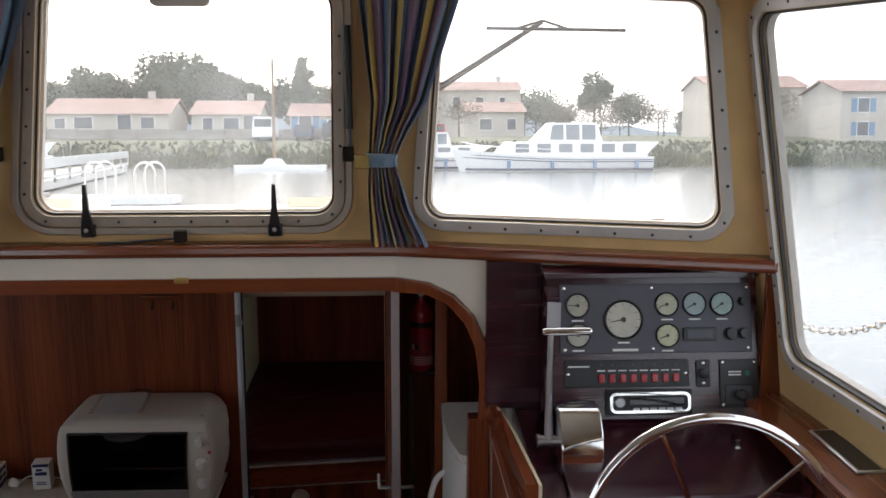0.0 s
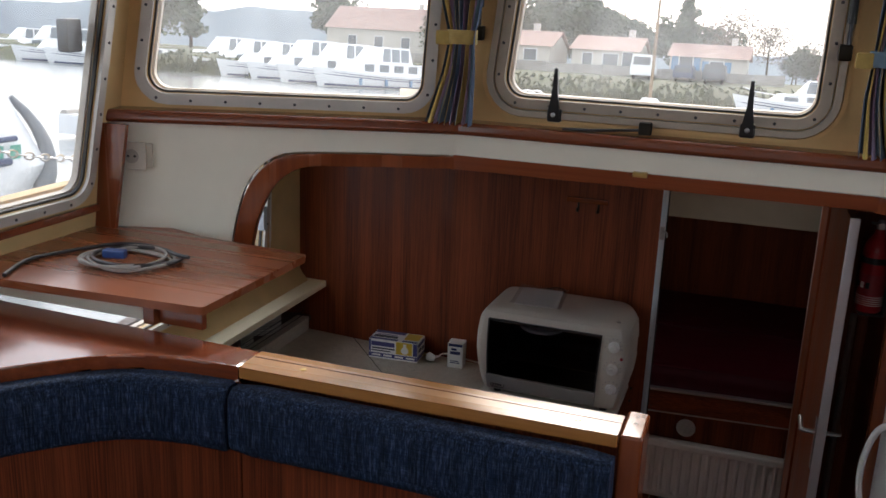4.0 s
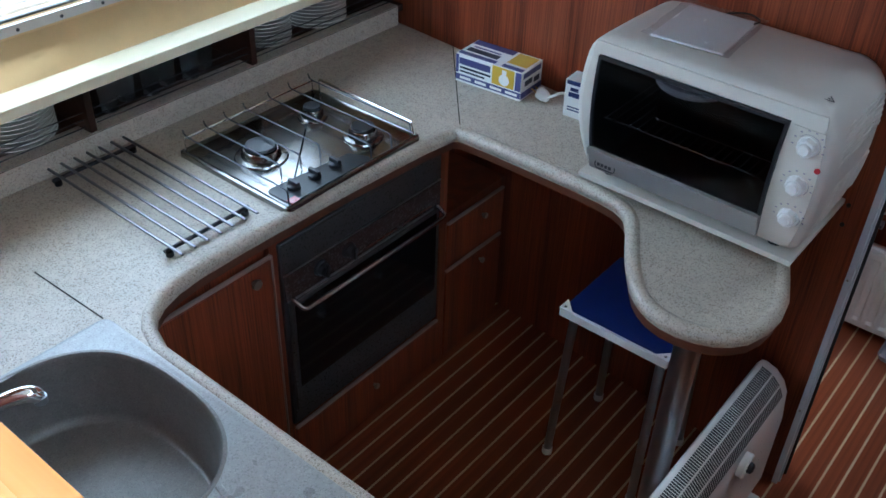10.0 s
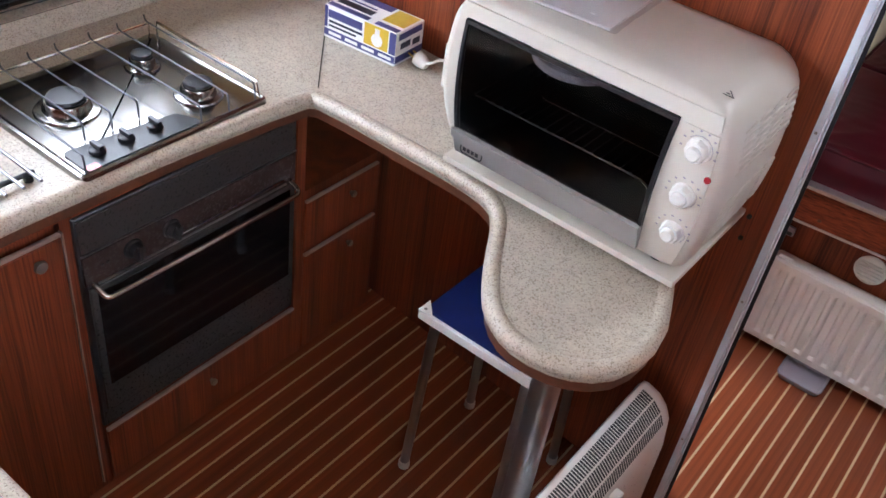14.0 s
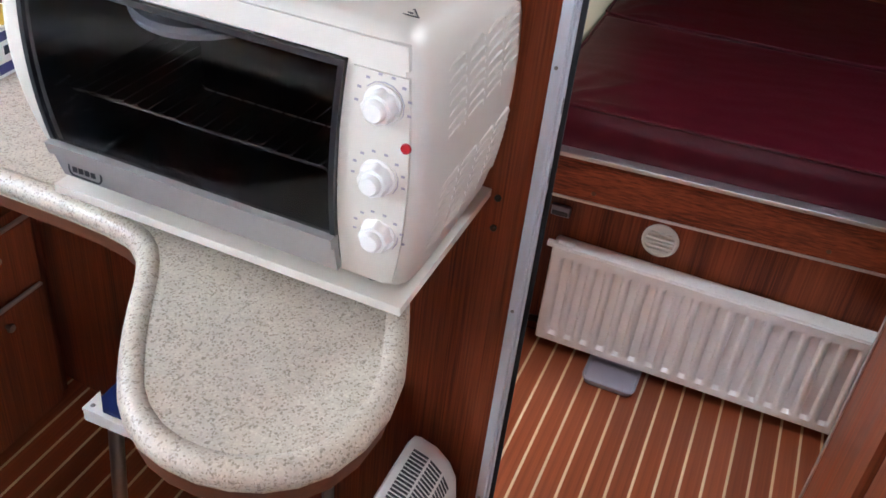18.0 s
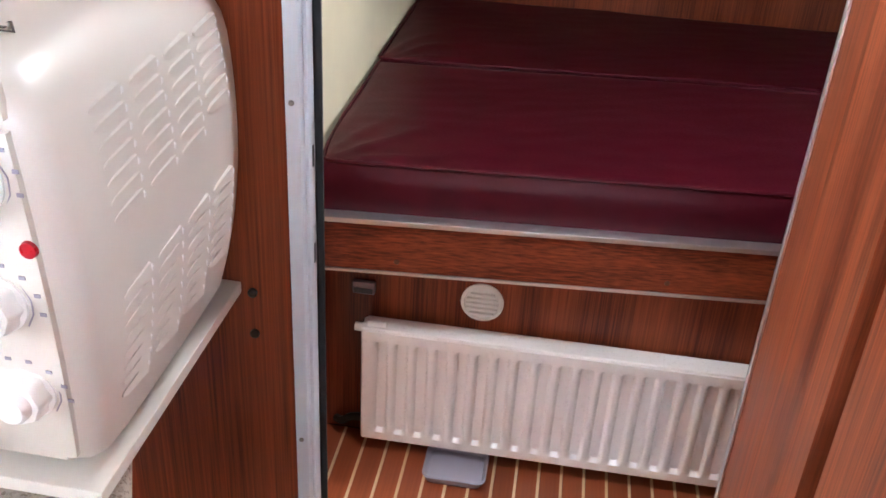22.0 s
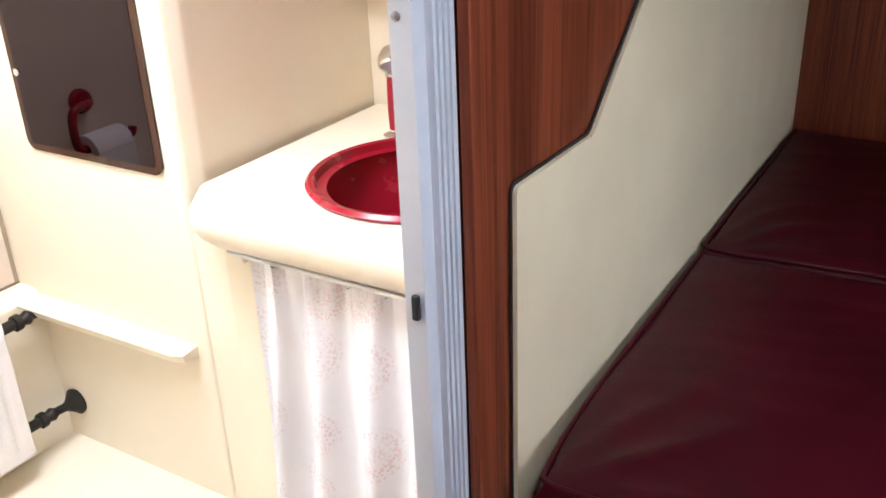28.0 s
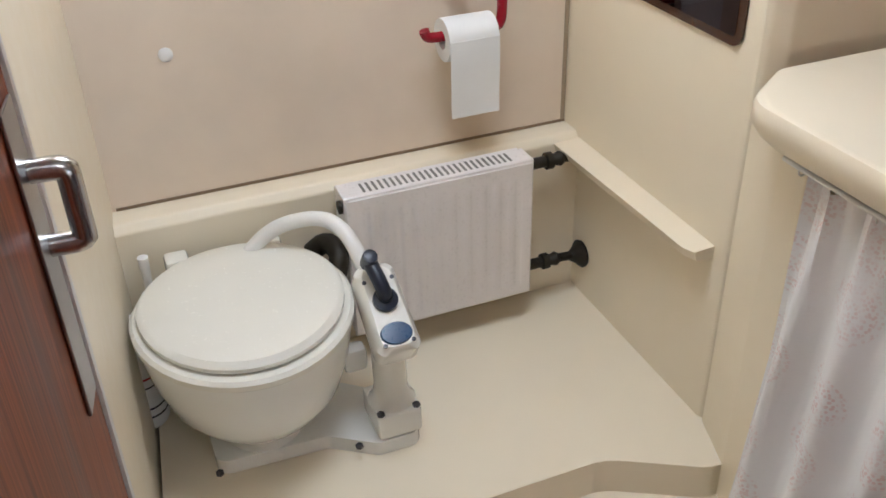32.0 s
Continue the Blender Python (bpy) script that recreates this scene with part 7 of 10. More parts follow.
# toilet radiator with dark valves
heads_rad = ribbed_radiator("radiator", along((-2.003, 4.556), (-2.003, 4.948), 0.163), 0.392, 0.314, 0.075, "small white panel radiator with slotted top in the heads", 0.034, 26, 0.0035)
for z, d in ((0.442, 0.0), (0.196, 0.0)):
    v = thing("radiator_valve", (-1.98, 5.03, z), "dark bronze radiator valve and pipe", "valve", "radiator valves")
    bm = B()
    tube(bm, [(-1.978, 4.949, z), (-1.978, 4.998, z), (-1.978, 4.999, z), (-1.978, 5.013, z), (-1.978, 5.014, z), (-1.978, 5.032, z), (-1.978, 5.04, z)], [0.012, 0.012, 0.018, 0.018, 0.011, 0.016, 0.011], 10)
    tube(bm, [(-1.978, 5.04, z), (-1.978, 5.085, z - 0.004)], 0.010, 8)
    part("valve_body", bm, IRON, v)
    bm = B()
    if z < 0.3:
        lathe(bm, [(0.030, 0), (0.032, 0.006), (0.018, 0.02), (0.012, 0.03)], Matrix.Translation((-1.978, 5.0995, z - 0.004)) @ Matrix.Rotation(radians(90), 4, "X"), 18)
    else:
        lathe(bm, [(0.016, 0), (0.016, 0.008), (0.011, 0.016)], Matrix.Translation((-1.978, 5.0995, z - 0.004)) @ Matrix.Rotation(radians(90), 4, "X"), 14)
    part("wall_flange", bm, IRON, v)
bm = B()
lathe(bm, [(0.013, 0), (0.013, 0.006), (0, 0.008)], Matrix.Translation((-1.95, 4.5555, 0.455)) @ Matrix.Rotation(radians(90), 4, "X"), 12)
part("plug", bm, IRON, heads_rad)

# toilet roll on a red holder
holder = thing("toilet_roll_holder", (-2.05, 4.85, 0.75), "red plastic toilet roll holder on the wall", "roll holder")
bm = B()
lathe(bm, [(0.028, 0), (0.028, 0.010), (0.024, 0.018), (0, 0.019)], Matrix.Translation((-2.0875, 4.84, 0.815)) @ Matrix.Rotation(radians(90), 4, "Y"), 20)
tube(bm, smooth_line([(-2.07, 4.84, 0.815), (-2.03, 4.85, 0.822), (-2.02, 4.905, 0.822), (-2.02, 4.918, 0.80), (-2.02, 4.918, 0.735), (-2.02, 4.90, 0.725), (-2.02, 4.78, 0.725), (-2.02, 4.765, 0.728), (-2.02, 4.76, 0.742)], 2), 0.010, 12)
part("holder_arm", bm, RED_PLASTIC, holder)
roll = thing("toilet_roll", (-2.02, 4.845, 0.68), "white toilet roll with a hanging sheet", "toilet roll")
mr = Matrix.Translation((-2.02, 4.795, 0.718)) @ Matrix.Rotation(radians(-90), 4, "X")
bm = B()
lathe(bm, [(0.018, 0), (0.040, 0.0), (0.041, 0.002), (0.041, 0.098), (0.040, 0.10), (0.018, 0.10), (0.018, 0)], mr, 32)
part("roll", bm, PAPER, roll)
bm = B()
pts = [(-1.9785 + 0.0012 * math.sin(0.5 * k), 0.725 - 0.0125 * k) for k in range(13)]
loft(bm, [[(x, 4.7955, z), (x, 4.8945, z), (x - 0.0012, 4.8945, z), (x - 0.0012, 4.7955, z)] for x, z in pts])
part("hanging_sheet", bm, PAPER, roll)

# marine toilet
TC = (-1.822, 4.332)
toilet = thing("marine_toilet", (*TC, HFLOOR), "white marine toilet with closed lid and hand pump", "toilet")


def egg(rx0, rx1, ry, n=40):
    """An egg-shaped loop: rx0 towards the wall, rx1 towards the room."""
    out = []
    for k in range(n):
        t = 2 * math.pi * k / n
        c = math.cos(t)
        out.append(((rx1 if c > 0 else rx0) * c, ry * math.sin(t)))
    return out


def egg_rings(rows):
    return [[(TC[0] + dx + x, TC[1] + y, HFLOOR + z) for x, y in egg(a, b, c)] for a, b, c, z, dx in rows]


bm = B()
loft(bm, egg_rings([(0.075, 0.078, 0.075, 0.012, 0.02), (0.068, 0.072, 0.068, 0.045, 0.02), (0.075, 0.082, 0.078, 0.065, 0.018), (0.112, 0.135, 0.125, 0.098, 0.01), (0.142, 0.178, 0.158, 0.145, 0.004), (0.158, 0.200, 0.176, 0.20, 0), (0.163, 0.208, 0.183, 0.245, 0), (0.163, 0.208, 0.183, 0.268, 0), (0.160, 0.204, 0.180, 0.2725, 0)]))
part("bowl", bm, CERAMIC, toilet)
bm = B()
loft(bm, egg_rings([(0.168, 0.214, 0.184, 0.273, 0), (0.175, 0.222, 0.191, 0.280, 0), (0.175, 0.222, 0.191, 0.290, 0), (0.169, 0.216, 0.185, 0.296, 0)]))
part("seat", bm, SEAT_LID, toilet)
bm = B()
loft(bm, egg_rings([(0.160, 0.200, 0.170, 0.297, -0.003), (0.166, 0.206, 0.176, 0.302, -0.003), (0.166, 0.206, 0.176, 0.309, -0.003), (0.156, 0.196, 0.166, 0.318, -0.003), (0.10, 0.12, 0.11, 0.3225, -0.003), (0.03, 0.03, 0.03, 0.3235, -0.003)]))
part("lid", bm, SEAT_LID, toilet)
for y in (-0.085, 0.085):
    bm = B()
    box(bm, TC[0] - 0.185, TC[0] - 0.14, TC[1] + y - 0.022, TC[1] + y + 0.022, HFLOOR + 0.262, HFLOOR + 0.318, 0.008)
    part("hinge", bm, SEAT_LID, toilet)
bm = B()
prism(bm, rounded([(TC[0] + 0.09, TC[1] - 0.10), (TC[0] + 0.10, TC[1] + 0.10), (TC[0] + 0.155, TC[1] + 0.18), (TC[0] + 0.155, TC[1] + 0.265), (TC[0] + 0.05, TC[1] + 0.265), (TC[0] - 0.09, TC[1] + 0.10), (TC[0] - 0.09, TC[1] - 0.10)], 0.025, 4), 0.03, None, (), HFLOOR + 0.0005)
chamfer(bm, 0.006, 2, 60)
part("base_casting", bm, CERAMIC, toilet)
PX, PY = TC[0] + 0.105, TC[1] + 0.225
bm = B()
box(bm, PX - 0.05, PX + 0.05, PY - 0.042, PY + 0.042, HFLOOR + 0.031, HFLOOR + 0.085, 0.008)
lathe(bm, [(0.045, 0.085), (0.034, 0.10), (0.031, 0.12), (0.031, 0.23), (0.034, 0.245)], Matrix.Translation((PX, PY, HFLOOR)), 20)
part("pump_cylinder", bm, CERAMIC, toilet)
bm = B()
mp_ = Matrix.Translation((PX - 0.01, PY, HFLOOR + 0.245)) @ Matrix.Rotation(radians(32), 4, "Y")
loft(bm, [[mp_ @ Vector((x, y, z)) for x, y in rounded([(-0.095 + d, -0.036 + d), (0.075 - d, -0.040 + d), (0.075 - d, 0.040 - d), (-0.095 + d, 0.036 - d)], 0.018, 4)] for d, z in ((0.004, 0.0), (0.0, 0.006), (0.0, 0.045), (0.010, 0.058))])
head = part("pump_head", bm, CERAMIC, toilet)
bm = B()
lathe(bm, [(0.026, 0.0), (0.024, 0.004), (0, 0.005)], mp_ @ Matrix.Translation((0.042, 0, 0.0578)) @ Matrix.Diagonal((0.8, 1.1, 1, 1)), 24)
part("oval_badge", bm, painted("badge_blue", (0.012, 0.055, 0.14), 0.3), head, "blue oval badge")
bm = B()
lathe(bm, [(0.022, 0), (0.022, 0.008), (0.012, 0.012), (0.011, 0.02)], mp_ @ Matrix.Translation((-0.02, 0, 0.058)), 18)
tube(bm, smooth_line([mp_ @ Vector((-0.02, 0, 0.07)), mp_ @ Vector((-0.035, -0.005, 0.09)), mp_ @ Vector((-0.062, -0.010, 0.093)), mp_ @ Vector((-0.086, -0.013, 0.095))]), [0.011, 0.012, 0.013, 0.013, 0.013, 0.013, 0.013, 0.013, 0.012, 0.011], 12)
lathe(bm, [(0, 0), (0.015, 0.002), (0.013, 0.03), (0, 0.034)], mp_ @ Matrix.Translation((-0.083, -0.013, 0.082)), 12)
part("pump_handle", bm, NAVY, toilet, "dark blue pump handle")
bolts = [(PX - 0.04, PY + 0.034, HFLOOR + 0.085), (PX + 0.04, PY + 0.034, HFLOOR + 0.085), (PX + 0.04, PY - 0.034, HFLOOR + 0.085), (PX + 0.045, PY - 0.08, HFLOOR + 0.0305), (TC[0] + 0.115, TC[1] - 0.10, HFLOOR + 0.0305)]
for p in bolts:
    bm = B()
    lathe(bm, [(0.0075, 0), (0.0075, 0.005), (0.004, 0.008), (0, 0.008)], Matrix.Translation(p), 6)
    part("bolt", bm, DARK_STEEL, toilet)
for dx, dy in ((-0.06, -0.025), (0.06, -0.025), (-0.06, 0.025), (0.06, 0.025)):
    bm = B()
    lathe(bm, [(0.004, 0), (0.004, 0.002), (0, 0.003)], mp_ @ Matrix.Translation((dx, dy, 0.0575)), 8)
    part("screw", bm, DARK_STEEL, head)
bm = B()
box(bm, PX - 0.06, PX - 0.025, PY - 0.075, PY - 0.03, HFLOOR + 0.14, HFLOOR + 0.19, 0.01)
part("valve_cover", bm, CERAMIC, toilet)
hose = thing("toilet_hose", (-1.98, 4.5, HFLOOR), "cream ribbed plastic hose behind the toilet", "hose")
bm = B()
tube(bm, smooth_line([(PX - 0.07, PY, HFLOOR + 0.30), (-1.795, 4.546, 0.415), (-1.815, 4.541, 0.445), (-1.85, 4.528, 0.473), (-1.89, 4.499, 0.481), (-1.93, 4.439, 0.459), (-1.95, 4.397, 0.426), (-1.957, 4.35, 0.37), (-1.957, 4.33, 0.30)], 2), 0.014, 12)
part("hose_tube", bm, WHITE_PLASTIC, hose)
bm = B()
tube(bm, smooth_line([(-1.90, 4.50, HFLOOR + 0.20), (-1.93, 4.545, HFLOOR + 0.27), (-1.985, 4.53, HFLOOR + 0.28), (-2.0, 4.50, HFLOOR + 0.25)], 2), 0.02, 12)
part("dark_hose", bm, IRON, hose, "dark rubber hose")
bottle = thing("cleaner_bottle", (-1.94, 4.13, HFLOOR), "translucent white cleaner bottle with printed label beside the toilet", "bottle")
bm = B()
lathe(bm, [(0, 0.0005), (0.036, 0.001), (0.040, 0.01), (0.040, 0.17), (0.030, 0.205), (0.014, 0.225), (0.014, 0.24), (0, 0.24)], Matrix.Translation((-1.94, 4.135, HFLOOR)), 20)
part("bottle_body", bm, WHITE_PLASTIC, bottle)
for k, (z, mt, w) in enumerate(((0.12, FLAME_RED, 0.004), (0.10, NAVY, 0.003), (0.05, NAVY, 0.004), (0.03, NAVY, 0.004))):
    bm = B()
    lathe(bm, [(0.0402, z), (0.0406, z + 0.0005), (0.0406, z + w), (0.0402, z + w + 0.0005)], Matrix.Translation((-1.94, 4.135, HFLOOR)), 20)
    part("print_line", bm, mt, bottle)
brush = thing("toilet_brush", (-2.0, 4.16, HFLOOR), "white toilet brush handle beside the toilet", "brush")
bm = B()
lathe(bm, [(0, 0.001), (0.028, 0.001), (0.03, 0.12), (0.026, 0.12), (0.01, 0.11), (0.008, 0.28), (0.010, 0.33), (0, 0.335)], Matrix.Translation((-1.985, 4.19, HFLOOR)), 14)
part("brush_holder", bm, WHITE_PLASTIC, brush)

# wall notice, mark, and the heads door
notice = thing("wall_notice", (-2.087, 4.290, 1.05), "white printed instruction notice on the heads wall", "notice")
bm = B()
box(bm, -2.0878, -2.0868, 4.268, 4.398, 0.935, 1.018)
part("card", bm, PAPER, notice)
for y0, y1, z0, z1, mt in ((4.270, 4.305, 1.000, 1.014, painted("cyan_print", (0.06, 0.30, 0.50), 0.5)), (4.312, 4.332, 1.001, 1.013, GREY_PLASTIC), (4.345, 4.365, 1.001, 1.013, GREY_PLASTIC), (4.374, 4.392, 1.001, 1.013, GREY_PLASTIC), (4.274, 4.288, 0.941, 0.955, FLAME_RED), (4.272, 4.284, 0.960, 0.994, GREY_PLASTIC)):
    bm = B()
    box(bm, -2.0869, -2.0863, y0, y1, z0, z1)
    part("picture", bm, mt, notice)
for k in range(6):
    bm = B()
    box(bm, -2.0869, -2.0863, 4.302, 4.388 - 0.016 * (k % 3), 0.942 + 0.009 * k, 0.9434 + 0.009 * k)
    part("text_line", bm, painted("grey_print_%d" % k, (0.22, 0.22, 0.26), 0.6), notice)
bm = B()
lathe(bm, [(0.013, 0), (0.013, 0.002), (0.010, 0.004), (0, 0.005)], Matrix.Translation((-2.0878, 4.305, 0.748)) @ Matrix.Rotation(radians(90), 4, "Y"), 16)
solid("wall_button", bm, WHITE_PLASTIC, "small round white stud on the heads wall", "stud", "", "", True, (-2.087, 4.305, 0.748))

hdoor = thing("heads_door", (-0.5, 4.06, 0.1), "open wood-grain heads door with metal edge and chrome pull handle", "door", "", "structure")
md = along((-1.005, 4.114), (-0.49, 4.036), 0)
bm = B()
box(bm, 0.012, 0.515, 0.10, 1.85, -0.028, 0.0, 0.001, 1, md)
part("door_panel", bm, MAHOGANY, hdoor)
bm = B()
box(bm, 0.0, 0.0115, 0.10, 1.85, -0.030, 0.002, 0.002, 1, md)
part("edge_strip", bm, ALU, hdoor)
for s in (1, -1):
    bm = B()
    z0, z1 = (0.0025, 0.024) if s > 0 else (-0.0305, -0.050)
    tube(bm, smooth_line([md @ Vector((0.030, 1.042, z0)), md @ Vector((0.029, 1.042, z1)), md @ Vector((0.029, 1.049, z1)), md @ Vector((0.029, 1.082, z1)), md @ Vector((0.029, 1.089, z1)), md @ Vector((0.030, 1.089, z0))], 2), 0.007, 12)
    part("pull_handle", bm, BRIGHT_STEEL, hdoor)
    bm = B()
    z2 = z0 - 0.002 if s > 0 else z0
    box(bm, 0.020, 0.050, 0.93, 1.13, min(z2, z2 + 0.002), max(z2, z2 + 0.002), 0.0005, 1, md)
    part("backplate", bm, STEEL, hdoor)
# aluminium jamb of the heads doorway
jamb = thing("heads_door_frame", (-0.70, 4.63, 0.02), "ribbed aluminium door jamb with black catches", "door frame", "", "structure")
bm = B()
ribs = [(-0.712, 4.612), (-0.692, 4.612), (-0.690, 4.625)]
for k in range(4):
    y = 4.627 + 0.0085 * k
    ribs += [(-0.6915, y), (-0.6915, y + 0.002), (-0.685, y + 0.003), (-0.685, y + 0.0075)]
prism(bm, ribs + [(-0.685, 4.662), (-0.712, 4.662)], 1.82, None, (), 0.04)
part("jamb_profile", bm, PALE_ALU, jamb)
for z, h in ((0.998, 0.012), (1.262, 0.005)):
    bm = B()
    box(bm, -0.703, -0.696, 4.606, 4.6118, z - h, z + h, 0.002)
    part("black_catch", bm, RUBBER, jamb)
screws(jamb, [(-0.705, z, 0) for z in (0.155, 0.70, 1.24)], Matrix(((1, 0, 0, 0), (0, 0, -1, 4.6115), (0, 1, 0, 0), (0, 0, 0, 1))), 0.004)
bm = B()
box(bm, -0.735, -0.46, 4.05, 4.66, 1.86, 1.94)
box(bm, -0.716, -0.690, 4.05, 4.66, 0.0, 0.04, 0.004)
rake(bm)
solid("trim_heads_sill", bm, ALU, "aluminium sill and head of the heads doorway", "trim", "", "structure")
bm = B()
box(bm, -0.4625, -0.447, 3.991, 4.012, 0.0, 1.94, 0.002)
rake(bm)
solid("trim_heads_post", bm, ALU, "aluminium hinge post of the heads doorway", "trim", "", "structure")
bm = B()
box(bm, -0.684, -0.672, 4.663, 4.703, 0.0, 1.94, 0.002)
rake(bm)
solid("trim_partition_edge", bm, MAHOGANY, "wood-grain edge of the heads partition", "trim", "", "structure")


# ================= wheelhouse =================
RAIL = 1.68
bench = thing("bench_back", (-0.7, 2.0, 0.9), "settee back with blue woven cushion rolls and varnished top rail", "bench")
bm = B()
prism(bm, rounded([(-1.1155, 1.968), (-0.318, 1.976), (-0.318, 2.066), (-1.1155, 2.066)], 0.004), 0.025, None, (), RAIL - 0.025)
chamfer(bm, 0.008, 2, 60)
part("top_rail", bm, RAIL_WOOD, bench, "orange varnished top rail")
bm = B()
box(bm, -1.112, -0.318, 2.030, 2.0325, RAIL + 0.0002, RAIL + 0.0008)
part("rail_joint", bm, RED_TRIM, bench)
bm = B()
box(bm, -0.3165, -0.272, 1.985, 2.105, 0.86, RAIL - 0.003, 0.007, 3)
part("end_post", bm, VARNISH_Z, bench)
bm = B()
box(bm, -1.9, -0.318, 2.02, 2.045, 0.86, RAIL - 0.036)
part("back_panel", bm, MAHOGANY, bench)
bm = B()
box(bm, -1.12, -0.318, 1.985, 2.019, 0.90, 1.52)
part("front_panel", bm, MAHOGANY, bench)
for x in (-0.985, -0.40):
    bm = B()
    lathe(bm, [(0.007, 0), (0.006, 0.0015), (0, 0.002)], Matrix.Translation((x, 2.012, RAIL)), 12)
    part("screw_plug", bm, BRASS, bench)


def bolster(parent, pts, h, d, seed):
    """A stuffed roll that follows a line of (x, y) points, h high and d deep, hanging under the rail."""
    bm = B()
    rings = []
    n = len(pts)
    for i, (x, y) in enumerate(pts):
        a, b = Vector(pts[max(0, i - 1)]), Vector(pts[min(n - 1, i + 1)])
        u = (b - a).normalized()
        out = Vector((u.y, -u.x))
        e = min(i, n - 1 - i) / (n - 1)
        s = min(1, 0.92 + e * 3)
        ring = []
        for k in range(18):
            t = 2 * math.pi * k / 18
            cx, cz = math.cos(t), math.sin(t)
            sx = math.copysign(abs(cx) ** 0.6, cx) * d / 2 * s
            sz = math.copysign(abs(cz) ** 0.6, cz) * h / 2 * s
            p = Vector((x, y)) + out * (d / 2 + sx + 0.004 * noise.noise((x * 7, k, seed)))
            ring.append((p.x, p.y, RAIL - 0.027 - h / 2 + sz))
        rings.append(ring)
    loft(bm, rings)
    return part("cushion_roll", bm, FABRIC, parent, "blue woven cushion roll")


bolster(bench, [(-1.11 + 0.792 * k / 14, 1.985) for k in range(15)], 0.155, 0.075, 1)
bm = B()
box(bm, -1.15, -0.33, 1.46, 1.90, 1.22, 1.34, 0.04, 4)
part("seat_cushion", bm, FABRIC, bench, "blue woven seat cushion")
bm = B()
box(bm, -1.6, -0.32, 1.45, 1.984, 0.90, 1.215)
part("seat_base", bm, MAHOGANY, bench)

# curved corner ledge to port of the bench
corner = thing("corner_ledge", (-1.5, 1.9, 0.9), "curved varnished ledge behind the corner settee with blue backrest", "ledge")
inner = smooth_line([(-1.116, 1.968), (-1.25, 1.962), (-1.38, 1.925), (-1.50, 1.82), (-1.60, 1.70), (-1.66, 1.50), (-1.68, 1.2), (-1.68, -0.5)], 2)
bm = B()
prism(bm, inner + [(-2.02, -0.5), (-1.97, 2.10), (-1.116, 2.066)], 0.034, None, (), RAIL - 0.034)
chamfer(bm, 0.006, 2, 60)
part("ledge_top", bm, RED_TRIM, corner)
back = [p for p in inner if p[1] > 0.2]
bolster(corner, [(x - 0.004, y + 0.016) for x, y in back[::-1]], 0.155, 0.075, 3)
bm = B()
prism(bm, [(x - 0.01, y + 0.02) for x, y in inner] + [(-1.72, -0.5), (-1.72, 1.2), (-1.70, 1.52), (-1.64, 1.74), (-1.53, 1.86), (-1.40, 1.965), (-1.25, 2.0), (-1.116, 2.01)], 0.62, None, (), 0.90)
part("curved_panel", bm, MAHOGANY, corner)

# chart table above the ledge
table = thing("chart_table", (-1.6, 2.35, RAIL), "reddish veneered chart table top with a cable on it", "table")
TZ = 1.755
bm = B()
prism(bm, rounded([(-1.262, 2.565), (-1.27, 2.075), (-1.82, 2.045), (-1.98, 2.06), (-1.975, 2.56), (-1.93, 2.575), (-1.74, 2.64), (-1.62, 2.60)], [0.012, 0.012, 0.01, 0, 0, 0, 0, 0.05]), 0.020, None, (), TZ - 0.020)
chamfer(bm, 0.003, 2, 60)
part("tabletop", bm, TABLE_TOP, table)
bm = B()
box(bm, -1.45, -1.42, 2.10, 2.13, RAIL + 0.0005, TZ - 0.021, 0.002)
part("corner_post", bm, RED_TRIM, table)
bm = B()
prism(bm, rounded([(-1.95, 1.60), (-1.42, 1.655), (-1.385, 1.70), (-1.38, 1.734), (-1.95, 1.734)], [0, 0.03, 0.03, 0, 0]), 0.022, Matrix(((1, 0, 0, 0), (0, 0, 1, 2.52), (0, 1, 0, 0), (0, 0, 0, 1))))
part("bracket", bm, RED_TRIM, table, "dark red-brown bracket")
bm = B()
box(bm, -1.97, -1.45, 2.12, 2.135, RAIL + 0.0005, TZ - 0.021, 0.002)
part("white_back", bm, WHITE_WALL, table)
bm = B()
box(bm, -1.418, -1.30, 2.118, 2.136, RAIL + 0.0005, TZ - 0.021, 0.002)
part("end_board", bm, RED_TRIM, table, "dark red-brown board")
bm = B()
box(bm, -1.985, -1.955, -0.4, 2.118, RAIL + 0.0005, 1.80, 0.004)
solid("trim_port_cove", bm, WHITE_WALL, "white lining strip above the ledge", "trim", "", "structure")
bm = B()
box(bm, -1.99, -1.93, -0.4, 2.60, 1.802, 1.825, 0.005)
solid("trim_port_rail", bm, RED_TRIM, "red-brown rail under the port window", "trim", "", "structure")
cable = thing("coiled_cable", (-1.66, 2.33, TZ), "black and grey coiled cable with blue plug on the table", "cable")
bm = B()
lead = [(-1.812, 2.058), (-1.850, 2.149), (-1.854, 2.205), (-1.794, 2.333), (-1.753, 2.402), (-1.673, 2.42), (-1.607, 2.404), (-1.543, 2.375), (-1.50, 2.345), (-1.52, 2.27), (-1.60, 2.215), (-1.70, 2.23), (-1.74, 2.30), (-1.69, 2.37), (-1.60, 2.39), (-1.525, 2.35), (-1.488, 2.345)]
tube(bm, smooth_line([(x, y, TZ + 0.0062 + 0.0008 * k) for k, (x, y) in enumerate(lead)]), 0.0055, 8)
part("black_cable", bm, BLACK, cable)
bm = B()
pts = []
